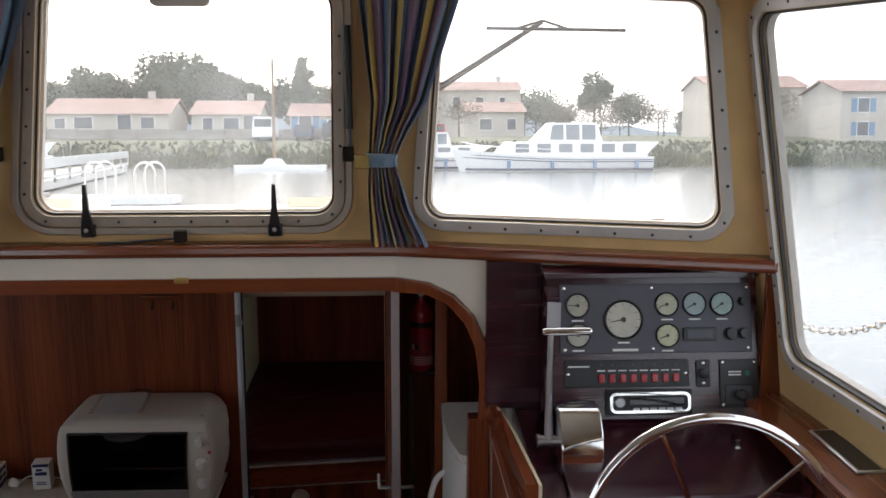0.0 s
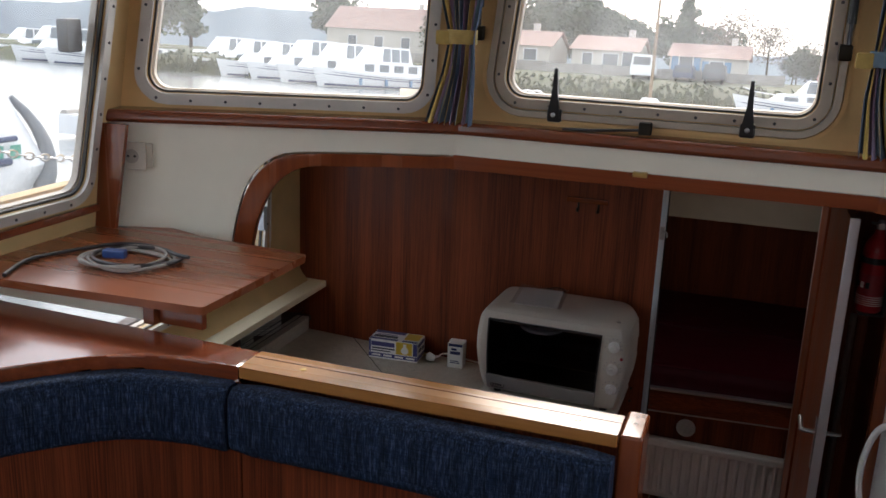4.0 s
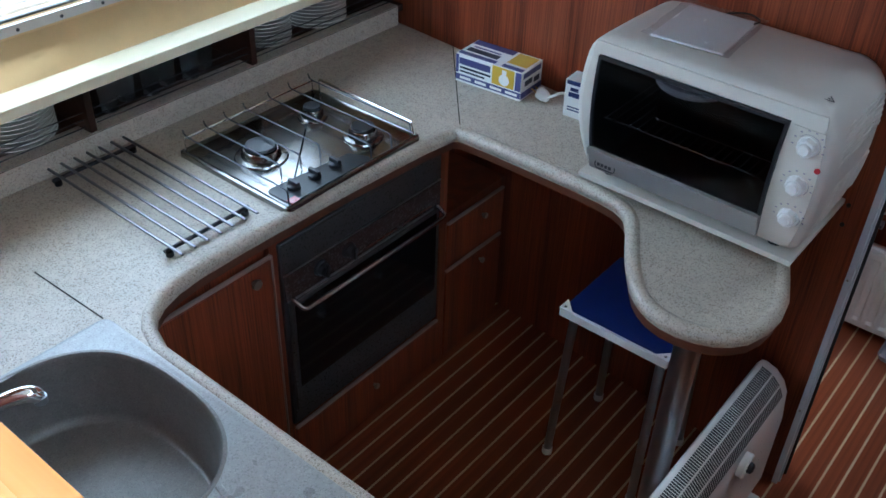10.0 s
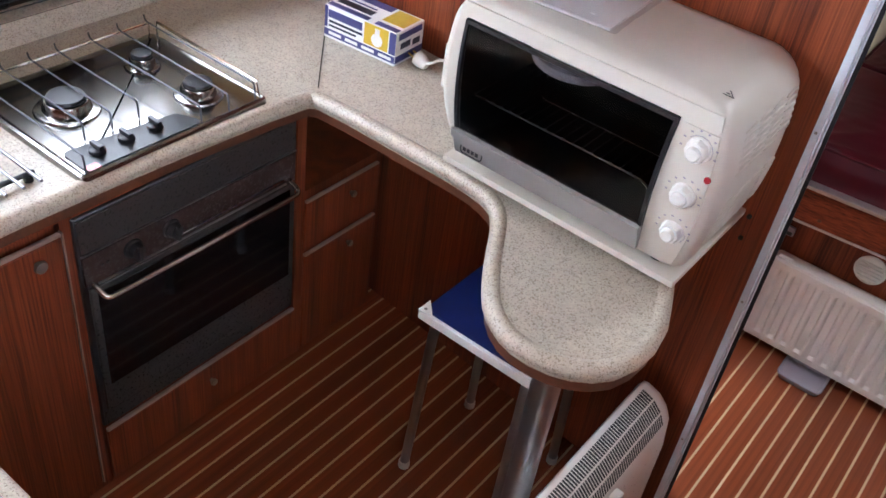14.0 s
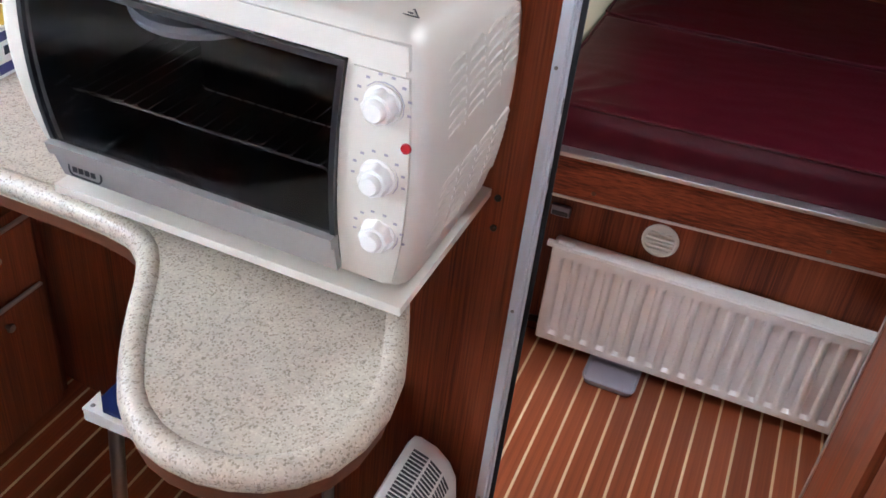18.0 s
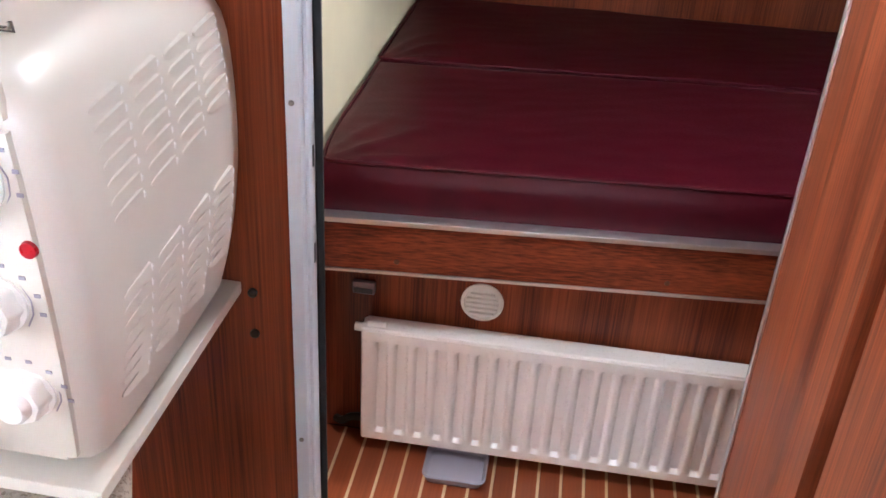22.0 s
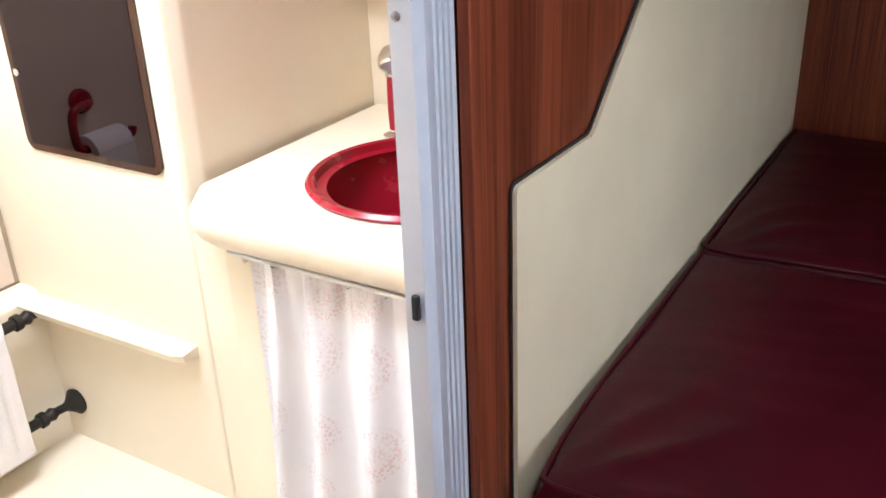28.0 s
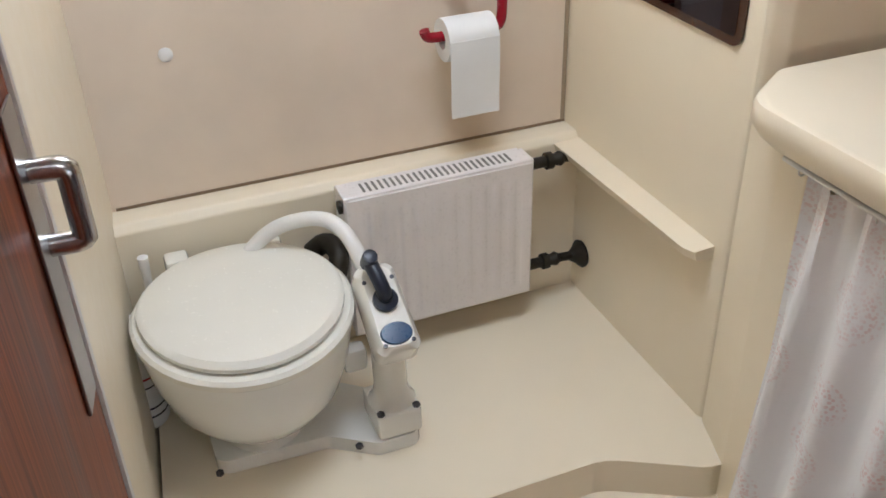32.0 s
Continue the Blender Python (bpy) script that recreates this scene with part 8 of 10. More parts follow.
for k in range(90):
    t = 2 * math.pi * k / 26
    rad = 0.098 + 0.014 * math.sin(1.7 * t + 4)
    pts.append((-1.635 + rad * 1.08 * math.cos(t) + 0.006 * math.sin(3 * t), 2.288 + rad * 0.92 * math.sin(t), TZ + 0.006 + 0.012 * (k / 90) + 0.003 * math.sin(2.3 * t)))
tube(bm, pts, 0.004, 8)
part("grey_cable", bm, painted("grey_cable", (0.34, 0.32, 0.30), 0.5), cable)
bm = B()
box(bm, -0.030, 0.030, -0.013, 0.013, 0, 0.022, 0.005, 2, Matrix.Translation((-1.655, 2.268, TZ + 0.016)) @ Matrix.Rotation(radians(12), 4, "Z"))
part("blue_plug", bm, painted("blue_plastic", (0.02, 0.06, 0.22), 0.4), cable, "blue plug")

# socket on the white lining
SOCKET_CREAM = painted("cream_socket_plastic", (0.62, 0.59, 0.52), 0.3, 0.03)
sock = thing("wall_socket", (-1.86, 2.63, 1.94), "white mains socket on the white lining", "socket")
msk = along(CORNER_P, CENTRE_L) @ Matrix.Translation((0, 0, 0.035))
bm = B()
box(bm, 0.060, 0.150, 1.931, 2.003, -0.002, 0.014, 0.003, 2, msk)
part("back_box", bm, SOCKET_CREAM, sock)
bm = B()
box(bm, 0.053, 0.135, 1.926, 2.008, 0.0142, 0.026, 0.004, 2, msk)
part("plate", bm, SOCKET_CREAM, sock)
bm = B()
lathe(bm, [(0.021, 0), (0.021, 0.002), (0.019, 0.002), (0.019, 0.0004), (0, 0.0004)], msk @ Matrix.Translation((0.094, 1.967, 0.0262)), 20)
# The well repeats the socket cream, darkened for its recess shade.
part("well", bm, painted("socket_well", (0.40, 0.38, 0.34), 0.4), sock)
for dx in (-0.0095, 0.0095):
    bm = B()
    lathe(bm, [(0.0042, 0), (0.0042, 0.0008), (0, 0.0008)], msk @ Matrix.Translation((0.094 + dx, 1.967, 0.0268)), 8)
    part("hole", bm, BLACK, sock)
bm = B()
prism(bm, [(-2.01, 1.74), (-1.885, 1.74), (-1.825, 2.062), (-1.935, 2.062)], 0.014, Matrix(((1, 0, 0, 0), (0, 0, 1, 2.555), (0, 1, 0, 0), (0, 0, 0, 1))))
solid("trim_port_corner", bm, VARNISH_Z, "brown wooden corner post below the windscreen", "trim", "", "structure")

# hinged-window hardware: two latches, stay rod, gas struts
for x in (-0.691, -0.174):
    lt = thing("window_latch", (x, 2.95, 2.10), "black lever latch on the middle windscreen", "latch", "windscreen latches")
    bm = B()
    box(bm, x - 0.020, x + 0.020, 2.942, 2.966, 2.118, 2.155, 0.006)
    part("latch_base", bm, BLACK, lt)
    bm = B()
    loft(bm, [[(x - w, 2.934 + d, z), (x + w, 2.934 + d, z), (x + w, 2.946 + d, z), (x - w, 2.946 + d, z)] for w, d, z in ((0.017, 0.004, 2.125), (0.014, 0.002, 2.16), (0.008, 0, 2.20), (0.0045, 0, 2.268))])
    part("lever", bm, BLACK, lt)
    bm = B()
    lathe(bm, [(0.007, 0), (0.005, 0.004), (0, 0.005)], Matrix.Translation((x, 2.930, 2.140)) @ Matrix.Rotation(radians(90), 4, "X"), 10)
    part("pivot", bm, STEEL, lt)
stay = thing("window_stay", (-0.5, 2.93, 2.11), "dark stay rod with bronze pivot on the windscreen frame", "stay")
bm = B()
tube(bm, [(-0.66, 2.925, 2.104), (-0.58, 2.92, 2.108), (-0.43, 2.925, 2.12)], 0.004, 8)
part("rod", bm, DARK_STEEL, stay)
bm = B()
box(bm, -0.452, -0.418, 2.918, 2.945, 2.106, 2.140, 0.004)
part("pivot_block", bm, IRON, stay)
for x in (0.035, -0.925):
    st = thing("gas_strut", (x, 2.95, 2.35), "black gas strut beside the hinged windscreen", "strut", "windscreen struts")
    bm = B()
    tube(bm, [(x + 0.004, 2.945, 2.42), (x, 2.945, 2.70)], 0.011, 10)
    part("cylinder", bm, BLACK, st)
    bm = B()
    tube(bm, [(x + 0.005, 2.945, 2.34), (x + 0.004, 2.945, 2.42)], 0.005, 8)
    part("piston", bm, DARK_STEEL, st)
    bm = B()
    box(bm, x - 0.016, x + 0.016, 2.935, 2.968, 2.33, 2.37, 0.004)
    part("bracket", bm, IRON, st)
visor = thing("frosted_visor", (-0.40, 2.93, 2.74), "frosted white plate hanging at the top of the windscreen", "visor")
bm = B()
prism(bm, rounded([(-0.485, 2.745), (-0.325, 2.745), (-0.325, 2.97), (-0.485, 2.97)], 0.02), 0.012, Matrix(((1, 0, 0, 0), (0, 0, -1, 2.94), (0, 1, 0, 0), (0, 0, 0, 1))))
chamfer(bm, 0.004, 2, 60)
part("plate", bm, WHITE_PLASTIC, visor)
plate_b = thing("brass_catch", (-0.435, 2.91, 2.0), "small brass catch plate on the beam edge", "catch")
bm = B()
box(bm, -0.455, -0.415, 2.908, 2.928, 1.992, 2.006, 0.002)
part("catch_plate", bm, BRASS, plate_b)


def tied_curtain(left, right, y, plum_tie, label, tie_z=2.342):
    """A striped curtain gathered by a tie band; left and right give its edges as (height, x)."""
    xm = (np.interp(tie_z, [p[0] for p in left], [p[1] for p in left]) + np.interp(tie_z, [p[0] for p in right], [p[1] for p in right])) / 2
    c = thing("tied_curtain", (xm, y, 2.10), label, "curtain", "striped curtains")
    bm = B()
    uvl = bm.loops.layers.uv.new("UVMap")
    rows, nz, nx, folds = [], 44, 120, 8
    for j in range(nz + 1):
        z = 2.975 - (2.975 - 2.103) * j / nz
        a = float(np.interp(z, [p[0] for p in left], [p[1] for p in left]))
        b = float(np.interp(z, [p[0] for p in right], [p[1] for p in right]))
        near_tie = math.exp(-((z - tie_z) / 0.07) ** 2)
        row = []
        for i in range(nx + 1):
            t = i / nx
            s = t + 0.022 * math.sin(2 * math.pi * folds * t * 2 + 1) * (1 - near_tie)
            wave = math.sin(2 * math.pi * folds * t + 1.1 * math.sin(5 * t + 2.2 * z))
            f = (0.017 + 0.012 * noise.noise((t * 5, z * 1.5, 2))) * wave * (1 - 0.55 * near_tie) + 0.012 * math.sin(3 * t + z)
            row.append((bm.verts.new((a + (b - a) * s, y + f - 0.012 * near_tie, z + (0.006 * wave if j == nz else 0))), t * 1.62, z))
        rows.append(row)
    for p, q in zip(rows, rows[1:]):
        for k in range(nx):
            quad = (p[k], p[k + 1], q[k + 1], q[k])
            f = bm.faces.new([v[0] for v in quad])
            for lp, v in zip(f.loops, quad):
                lp[uvl].uv = (v[1], v[2])
    part("cloth", bm, STRIPES, c)
    bm = B()
    w = 0.043
    band = [(xm + w * math.cos(t), y - 0.012 + 0.026 * math.sin(t)) for t in (2 * math.pi * k / 22 for k in range(22))]
    loft(bm, [[(p[0], p[1] + dy, tie_z + dz) for p in band] for dz, dy in ((-0.020, 0), (-0.014, -0.002), (0.012, -0.002), (0.018, 0))], True, False)
    part("tie_band", bm, painted("tie_cloth_%d" % plum_tie, (0.20, 0.30, 0.40) if plum_tie else (0.48, 0.36, 0.13), 0.9, 0.2, 30, 0.3), c)
    bm = B()
    box(bm, xm - w - 0.03, xm - w + 0.012, y - 0.030, y - 0.018, tie_z - 0.024, tie_z + 0.014, 0.004)
    part("tie_end", bm, painted("tie_end_%d" % plum_tie, (0.50, 0.37, 0.12), 0.9, 0.2, 30, 0.3), c)
    return c


tied_curtain([(2.10, 0.094), (2.25, 0.088), (2.342, 0.094), (2.42, 0.095), (2.497, 0.098), (2.763, 0.067), (2.975, 0.03)], [(2.10, 0.255), (2.20, 0.205), (2.342, 0.162), (2.42, 0.20), (2.497, 0.246), (2.763, 0.331), (2.975, 0.39)], 2.89, True,
             "striped blue, plum and yellow curtain tied back between windscreens")
tied_curtain([(2.10, -1.05), (2.25, -1.0), (2.342, -0.982), (2.42, -1.005), (2.72, -1.09), (2.975, -1.16)], [(2.10, -0.905), (2.25, -0.90), (2.342, -0.902), (2.486, -0.875), (2.72, -0.79), (2.975, -0.72)], 2.875, False,
             "striped blue, plum and yellow curtain tied with a yellow band")

# helm console
helm = thing("helm_console", (0.8, 2.55, 0.9), "wine-coloured lacquered helm console", "console")


def slab_yz(name, x0, x1, pts, mat, parent, r=0.006, label=""):
    """A block with the given outline in y, z, from x0 to x1."""
    bm = B()
    prism(bm, pts, x1 - x0, Matrix(((0, 0, 1, x0), (1, 0, 0, 0), (0, 1, 0, 0), (0, 0, 0, 1))))
    chamfer(bm, r, 2, 40)
    return part(name, bm, mat, parent, label)


slab_yz("console_body", 0.568, 1.150, [(2.86, 2.045), (2.795, 2.045), (2.77, 2.035), (2.665, 1.665), (2.34, 1.60), (2.325, 1.56), (2.345, 0.90), (2.86, 0.90)], DASH, helm, 0.008)
slab_yz("side_block", 0.415, 0.5675, [(2.87, 2.061), (2.840, 2.061), (2.812, 1.655), (2.812, 1.645), (2.87, 1.645)], DASH, helm, 0.004)
slab_yz("desk_wing", 0.496, 0.5675, [(2.86, 1.643), (2.70, 1.643), (2.34, 1.592), (2.325, 1.555), (2.345, 0.90), (2.86, 0.90)], DASH, helm, 0.006)
slab_yz("hood", 0.560, 1.148, [(2.84, 2.058), (2.775, 2.055), (2.752, 2.046), (2.750, 2.034), (2.80, 2.030)], DASH, helm, 0.004)
# local frame of the sloping instrument face: x across, y up the slope, z out
FACE_LOW, FACE_TOP = Vector((0, 2.665, 1.665)), Vector((0, 2.77, 2.035))
fu = (FACE_TOP - FACE_LOW).normalized()
fw = Vector((1, 0, 0)).cross(fu)
FM = Matrix.Identity(4)
for i in range(3):
    FM[i][0], FM[i][1], FM[i][2], FM[i][3] = (1, 0, 0)[i], fu[i], fw[i], FACE_LOW[i]


def on_face(name, x0, x1, y0, y1, z0, z1, mat, parent, r=0.003, label=""):
    bm = B()
    box(bm, x0, x1, y0, y1, z0, z1, r, 2, FM)
    return part(name, bm, mat, parent, label)


inst = thing("instrument_panel", (0.87, 2.75, 1.85), "grey instrument panel with round gauges and switches", "instrument panel")
on_face("panel_plate", 0.603, 1.130, 0.175, 0.362, 0.0005, 0.006, PANEL_GREY, inst)
screws(inst, [(x, y, 0.006) for x in (0.615, 0.855, 1.118) for y in (0.186, 0.351)], FM, 0.005, CHROME)
for gx, gy, gr, tint in ((0.652, 0.305, 0.033, (0.45, 0.44, 0.36)), (0.652, 0.225, 0.033, (0.45, 0.44, 0.36)), (0.776, 0.266, 0.054, (0.50, 0.47, 0.38)), (0.896, 0.306, 0.033, (0.42, 0.42, 0.28)), (0.972, 0.306, 0.033, (0.22, 0.32, 0.33)), (1.048, 0.306, 0.033, (0.24, 0.38, 0.32)), (0.896, 0.222, 0.033, (0.46, 0.46, 0.26))):
    bm = B()
    mg = FM @ Matrix.Translation((gx, gy, 0.006))
    lathe(bm, [(gr, 0), (gr, 0.005), (gr * 0.94, 0.007), (gr * 0.88, 0.005), (gr * 0.88, 0.002)], mg, 30)
    g = part("gauge", bm, BLACK, inst)
    bm = B()
    lathe(bm, [(gr * 0.88, 0.0022), (0, 0.0022)], mg, 30)
    part("gauge_face", bm, painted("gauge_face_%d" % int(gx * 1000 + gy * 10), tint, 0.25, 0.1, 40, 0, 0, 0.5), g, "pale gauge face")
    bm = B()
    ang = radians(120 + gx * 90)
    tube(bm, [mg @ Vector((0, 0, 0.0035)), mg @ Vector((gr * 0.68 * math.cos(ang), gr * 0.68 * math.sin(ang), 0.0035))], 0.0011, 5)
    lathe(bm, [(gr * 0.13, 0.0028), (gr * 0.13, 0.0045), (0, 0.0048)], mg, 10)
    part("needle", bm, BLACK, g)
    for k in range(9):
        a = radians(-30 + 30 * k)
        bm = B()
        box(bm, gr * 0.70, gr * 0.82, -0.0007, 0.0007, 0.0023, 0.0028, 0, 1, mg @ Matrix.Rotation(a, 4, "Z"))
        part("tick", bm, BLACK, g)
    bm = B()
    box(bm, gx - 0.016, gx + 0.016, gy - gr - 0.010, gy - gr - 0.006, 0.006, 0.0066, 0, 1, FM)
    part("caption_bar", bm, PAPER, inst)
on_face("display", 0.938, 1.030, 0.206, 0.243, 0.006, 0.012, BLACK, inst, 0.003, "dark display")
on_face("display_glass", 0.948, 1.020, 0.213, 0.236, 0.0118, 0.0128, PANEL_GREY, inst, 0.001)
for kx, ky, kr in ((1.068, 0.225, 0.015), (1.104, 0.226, 0.013), (1.104, 0.312, 0.010)):
    bm = B()
    lathe(bm, [(kr * 1.2, 0), (kr * 1.2, 0.003), (kr, 0.004), (kr * 0.95, 0.018), (0, 0.019)], FM @ Matrix.Translation((kx, ky, 0.006)), 18)
    part("switch_knob", bm, BLACK, inst)
on_face("maker_bar", 0.745, 0.815, 0.181, 0.188, 0.006, 0.0066, PAPER, inst, 0)
fuse = thing("switch_panel", (0.79, 2.70, 1.75), "black switch panel with a row of red rockers", "switch panel")
on_face("panel_plate", 0.612, 0.952, 0.085, 0.158, 0.0005, 0.006, BLACK, fuse)
screws(fuse, [(0.622, 0.12, 0.006), (0.942, 0.12, 0.006)], FM, 0.005, CHROME)
for k in range(8):
    x = 0.712 + 0.029 * k
    on_face("red_rocker", x - 0.008, x + 0.008, 0.098, 0.120, 0.006, 0.013, FLAME_RED, fuse, 0.002, "red rocker switch")
    bm = B()
    lathe(bm, [(0.0035, 0), (0.003, 0.002), (0, 0.0025)], FM @ Matrix.Translation((x, 0.145, 0.006)), 8)
    part("indicator", bm, DARK_STEEL, fuse)
    on_face("caption_bar", x - 0.011, x + 0.011, 0.128, 0.131, 0.006, 0.0066, PAPER, fuse, 0)
on_face("maker_bar", 0.622, 0.68, 0.139, 0.143, 0.006, 0.0066, PAPER, fuse, 0)
radio = thing("car_radio", (0.84, 2.69, 1.69), "silver and black car radio in the console", "radio")
on_face("radio_body", 0.722, 0.958, 0.010, 0.078, 0.0005, 0.010, BLACK, radio, 0.006)
bm = B()
ro = rounded([(0.730, 0.016), (0.950, 0.016), (0.950, 0.072), (0.730, 0.072)], 0.018, 5)
prism(bm, ro, 0.012, FM, [grow(ro, -0.008)], 0.0095)
chamfer(bm, 0.003, 2, 60)
part("silver_bezel", bm, CHROME, radio)
on_face("radio_display", 0.785, 0.935, 0.036, 0.058, 0.010, 0.014, DARK_GLASS, radio, 0.002)
bm = B()
lathe(bm, [(0.016, 0), (0.015, 0.010), (0.012, 0.013), (0, 0.013)], FM @ Matrix.Translation((0.758, 0.045, 0.010)), 20)
part("volume_knob", bm, STEEL, radio)
for k in range(6):
    on_face("button", 0.795 + 0.023 * k, 0.813 + 0.023 * k, 0.022, 0.030, 0.010, 0.014, STEEL, radio, 0.001)
sw = thing("socket_plate", (0.99, 2.70, 1.76), "black 12-volt socket plate with two screws", "socket")
on_face("plate", 0.972, 1.010, 0.082, 0.155, 0.0005, 0.006, BLACK, sw)
screws(sw, [(0.991, 0.092, 0.006), (0.991, 0.146, 0.006)], FM, 0.005, CHROME)
bm = B()
lathe(bm, [(0.015, 0), (0.015, 0.006), (0.011, 0.008), (0, 0.008)], FM @ Matrix.Translation((0.991, 0.119, 0.006)), 18)
part("socket_cap", bm, BLACK, sw)
bt = thing("bow_thruster_panel", (1.09, 2.70, 1.72), "black joystick panel with four screws", "control panel")
on_face("plate", 1.036, 1.140, 0.025, 0.155, 0.0005, 0.006, BLACK, bt)
screws(bt, [(x, y, 0.006) for x in (1.044, 1.132) for y in (0.033, 0.147)], FM, 0.005, CHROME)
on_face("recess", 1.050, 1.125, 0.035, 0.085, 0.006, 0.008, DARK_STEEL, bt)
bm = B()
tube(bm, [FM @ Vector((1.085, 0.062, 0.008)), FM @ Vector((1.085, 0.062, 0.03))], 0.006, 8)
lathe(bm, [(0, 0), (0.014, 0.002), (0.016, 0.012), (0.010, 0.018), (0, 0.018)], FM @ Matrix.Translation((1.085, 0.062, 0.026)), 14)
part("joystick", bm, BLACK, bt)
bm = B()
lathe(bm, [(0.008, 0), (0.007, 0.004), (0, 0.005)], FM @ Matrix.Translation((1.112, 0.118, 0.006)), 12)
part("green_button", bm, painted("green_button", (0.02, 0.14, 0.10), 0.4), bt, "green button")
for z in (0.120, 0.112):
    on_face("caption_bar", 1.060, 1.095, z, z + 0.004, 0.006, 0.0066, PAPER, bt, 0)

# engine lever
thr = thing("engine_lever", (0.61, 2.52, 1.61), "chrome engine control lever with T-grip", "engine lever")
bm = B()
dome = [(2.44, 1.612), (2.43, 1.66), (2.445, 1.715), (2.485, 1.757), (2.54, 1.765), (2.585, 1.745), (2.605, 1.70), (2.61, 1.64)]
prism(bm, dome, 0.105, Matrix(((0, 0, 1, 0.560), (1, 0, 0, 0), (0, 1, 0, 0), (0, 0, 0, 1))))
chamfer(bm, 0.005, 2, 60)
part("housing", bm, CHROME, thr)
bm = B()
tube(bm, [(0.545, 2.53, 1.665), (0.545, 2.545, 1.76), (0.548, 2.56, 1.935)], [0.013, 0.009, 0.008], 10)
part("arm", bm, STEEL, thr)
bm = B()
tube(bm, [(0.527, 2.56, 1.942), (0.533, 2.56, 1.942), (0.646, 2.56, 1.942), (0.652, 2.56, 1.942)], [0.006, 0.010, 0.010, 0.006], 12)
part("grip", bm, CHROME, thr)
bm = B()
tube(bm, [(0.515, 2.53, 1.665), (0.562, 2.53, 1.665)], 0.014, 12)
lathe(bm, [(0.018, 0), (0.018, 0.008), (0, 0.01)], Matrix.Translation((0.522, 2.53, 1.665)) @ Matrix.Rotation(radians(-90), 4, "Y"), 10)
part("pivot_boss", bm, STEEL, thr)

# steering wheel
wheel = thing("steering_wheel", (0.857, 2.20, 1.5), "stainless steel spoked steering wheel", "steering wheel")
WC, WR = Vector((0.857, 2.20, 1.545)), 0.292
wm = Matrix.Translation(WC) @ Matrix.Rotation(radians(82), 4, "X")
bm = B()
tube(bm, [wm @ Vector((WR * math.cos(t), WR * math.sin(t), 0)) for t in (2 * math.pi * k / 56 for k in range(56))], 0.0125, 12, True)
part("rim", bm, CHROME, wheel)
for k in range(5):
    bm = B()
    a = radians(114 + 72 * k)
    tube(bm, [wm @ Vector((0.03 * math.cos(a), 0.03 * math.sin(a), -0.03)), wm @ Vector((WR * math.cos(a), WR * math.sin(a), 0))], 0.006, 8)
    part("spoke", bm, CHROME, wheel)
bm = B()
lathe(bm, [(0.04, -0.045), (0.04, -0.02), (0.025, -0.008), (0, -0.006)], wm, 20)
tube(bm, [wm @ Vector((0, 0, -0.045)), wm @ Vector((0, 0, -0.16))], 0.02, 12)
part("hub", bm, CHROME, wheel)
bm = B()
lathe(bm, [(0.009, 0), (0.009, 0.004), (0.005, 0.008), (0.005, 0.02), (0.008, 0.024), (0, 0.026)], Matrix.Translation((1.03, 2.52, 1.637)), 12)
solid("console_pin", bm, CHROME, "small chrome pin on the console shelf", "pin", "", "", True, (1.03, 2.52, 1.637))
slip_note = thing("paper_slip", (0.575, 2.78, 1.95), "white paper slip tucked beside the instrument panel", "paper")
bm = B()
box(bm, 0.553, 0.590, 0.26, 0.345, 0.008, 0.0095, 0, 1, FM @ Matrix.Rotation(radians(-3), 4, "Z"))
part("slip", bm, painted("grey_paper", (0.42, 0.42, 0.44), 0.7), slip_note)

# console edge board and side shelf
edge = thing("console_edge_board", (0.45, 2.5, 1.6), "varnished wooden edge board beside the helm console", "board")
bm = B()
loft(bm, [[(x, y, z), (x + 0.028, y, z), (x + 0.028, y, z - 0.05), (x, y, z - 0.05)] for x, y, z in ((0.412, 2.865, 1.660), (0.421, 2.80, 1.658), (0.437, 2.60, 1.656), (0.450, 2.40, 1.654), (0.456, 2.31, 1.653))])
chamfer(bm, 0.006, 2, 60)
part("edge_cap", bm, VARNISH_Y, edge)
bm = B()
loft(bm, [[(x, y, z), (x + 0.008, y, z), (x + 0.008, y, z - 0.06), (x, y, z - 0.06)] for x, y, z in ((0.4415, 2.785, 1.658), (0.4660, 2.60, 1.655), (0.4790, 2.40, 1.652), (0.4850, 2.31, 1.650))])
part("cream_piping", bm, CREAM_PANEL, edge)
bm = B()
box(bm, 0.4535, 0.490, 2.31, 2.338, 0.9, 1.588, 0.004)
part("edge_post", bm, VARNISH_Z, edge)
sidesh = thing("side_shelf", (1.2, 2.3, 1.75), "varnished wooden shelf below the starboard window", "shelf")
bm = B()
loft(bm, [[(1.10, y, 1.710), (x, y, 1.722), (x, y, 1.68), (1.10, y, 1.67)] for y, x in ((2.70, 1.212), (0.2, 1.37))])
chamfer(bm, 0.006, 2, 50)
part("shelf_board", bm, VARNISH_Y, sidesh)
bm = B()
box(bm, 1.168, 1.236, 2.190, 2.430, 1.7165, 1.7235, 0.002, 1)
part("vent_rim", bm, ALU, sidesh)
bm = B()
box(bm, 1.175, 1.229, 2.198, 2.422, 1.7237, 1.7247, 0, 1)
part("black_grille", bm, BLACK, sidesh, "black slotted vent")
bm = B()
box(bm, 1.1515, 1.208, 2.690, 2.715, 1.42, 2.055, 0.003)
part("upright_board", bm, VARNISH_Z, sidesh)
bm = B()
box(bm, 1.162, 1.24, 0.2, 2.41, 0.9, 1.668)
solid("wall_helm_side", bm, MAHOGANY, "dark wooden side below the starboard window", "wall", "", "structure")
bm = B()
box(bm, -1.958, -1.918, 2.455, 2.515, 2.26, 2.35, 0.008)
part("grip", bm, BLACK, bpy.data.objects["window_4"], "black sliding grip")


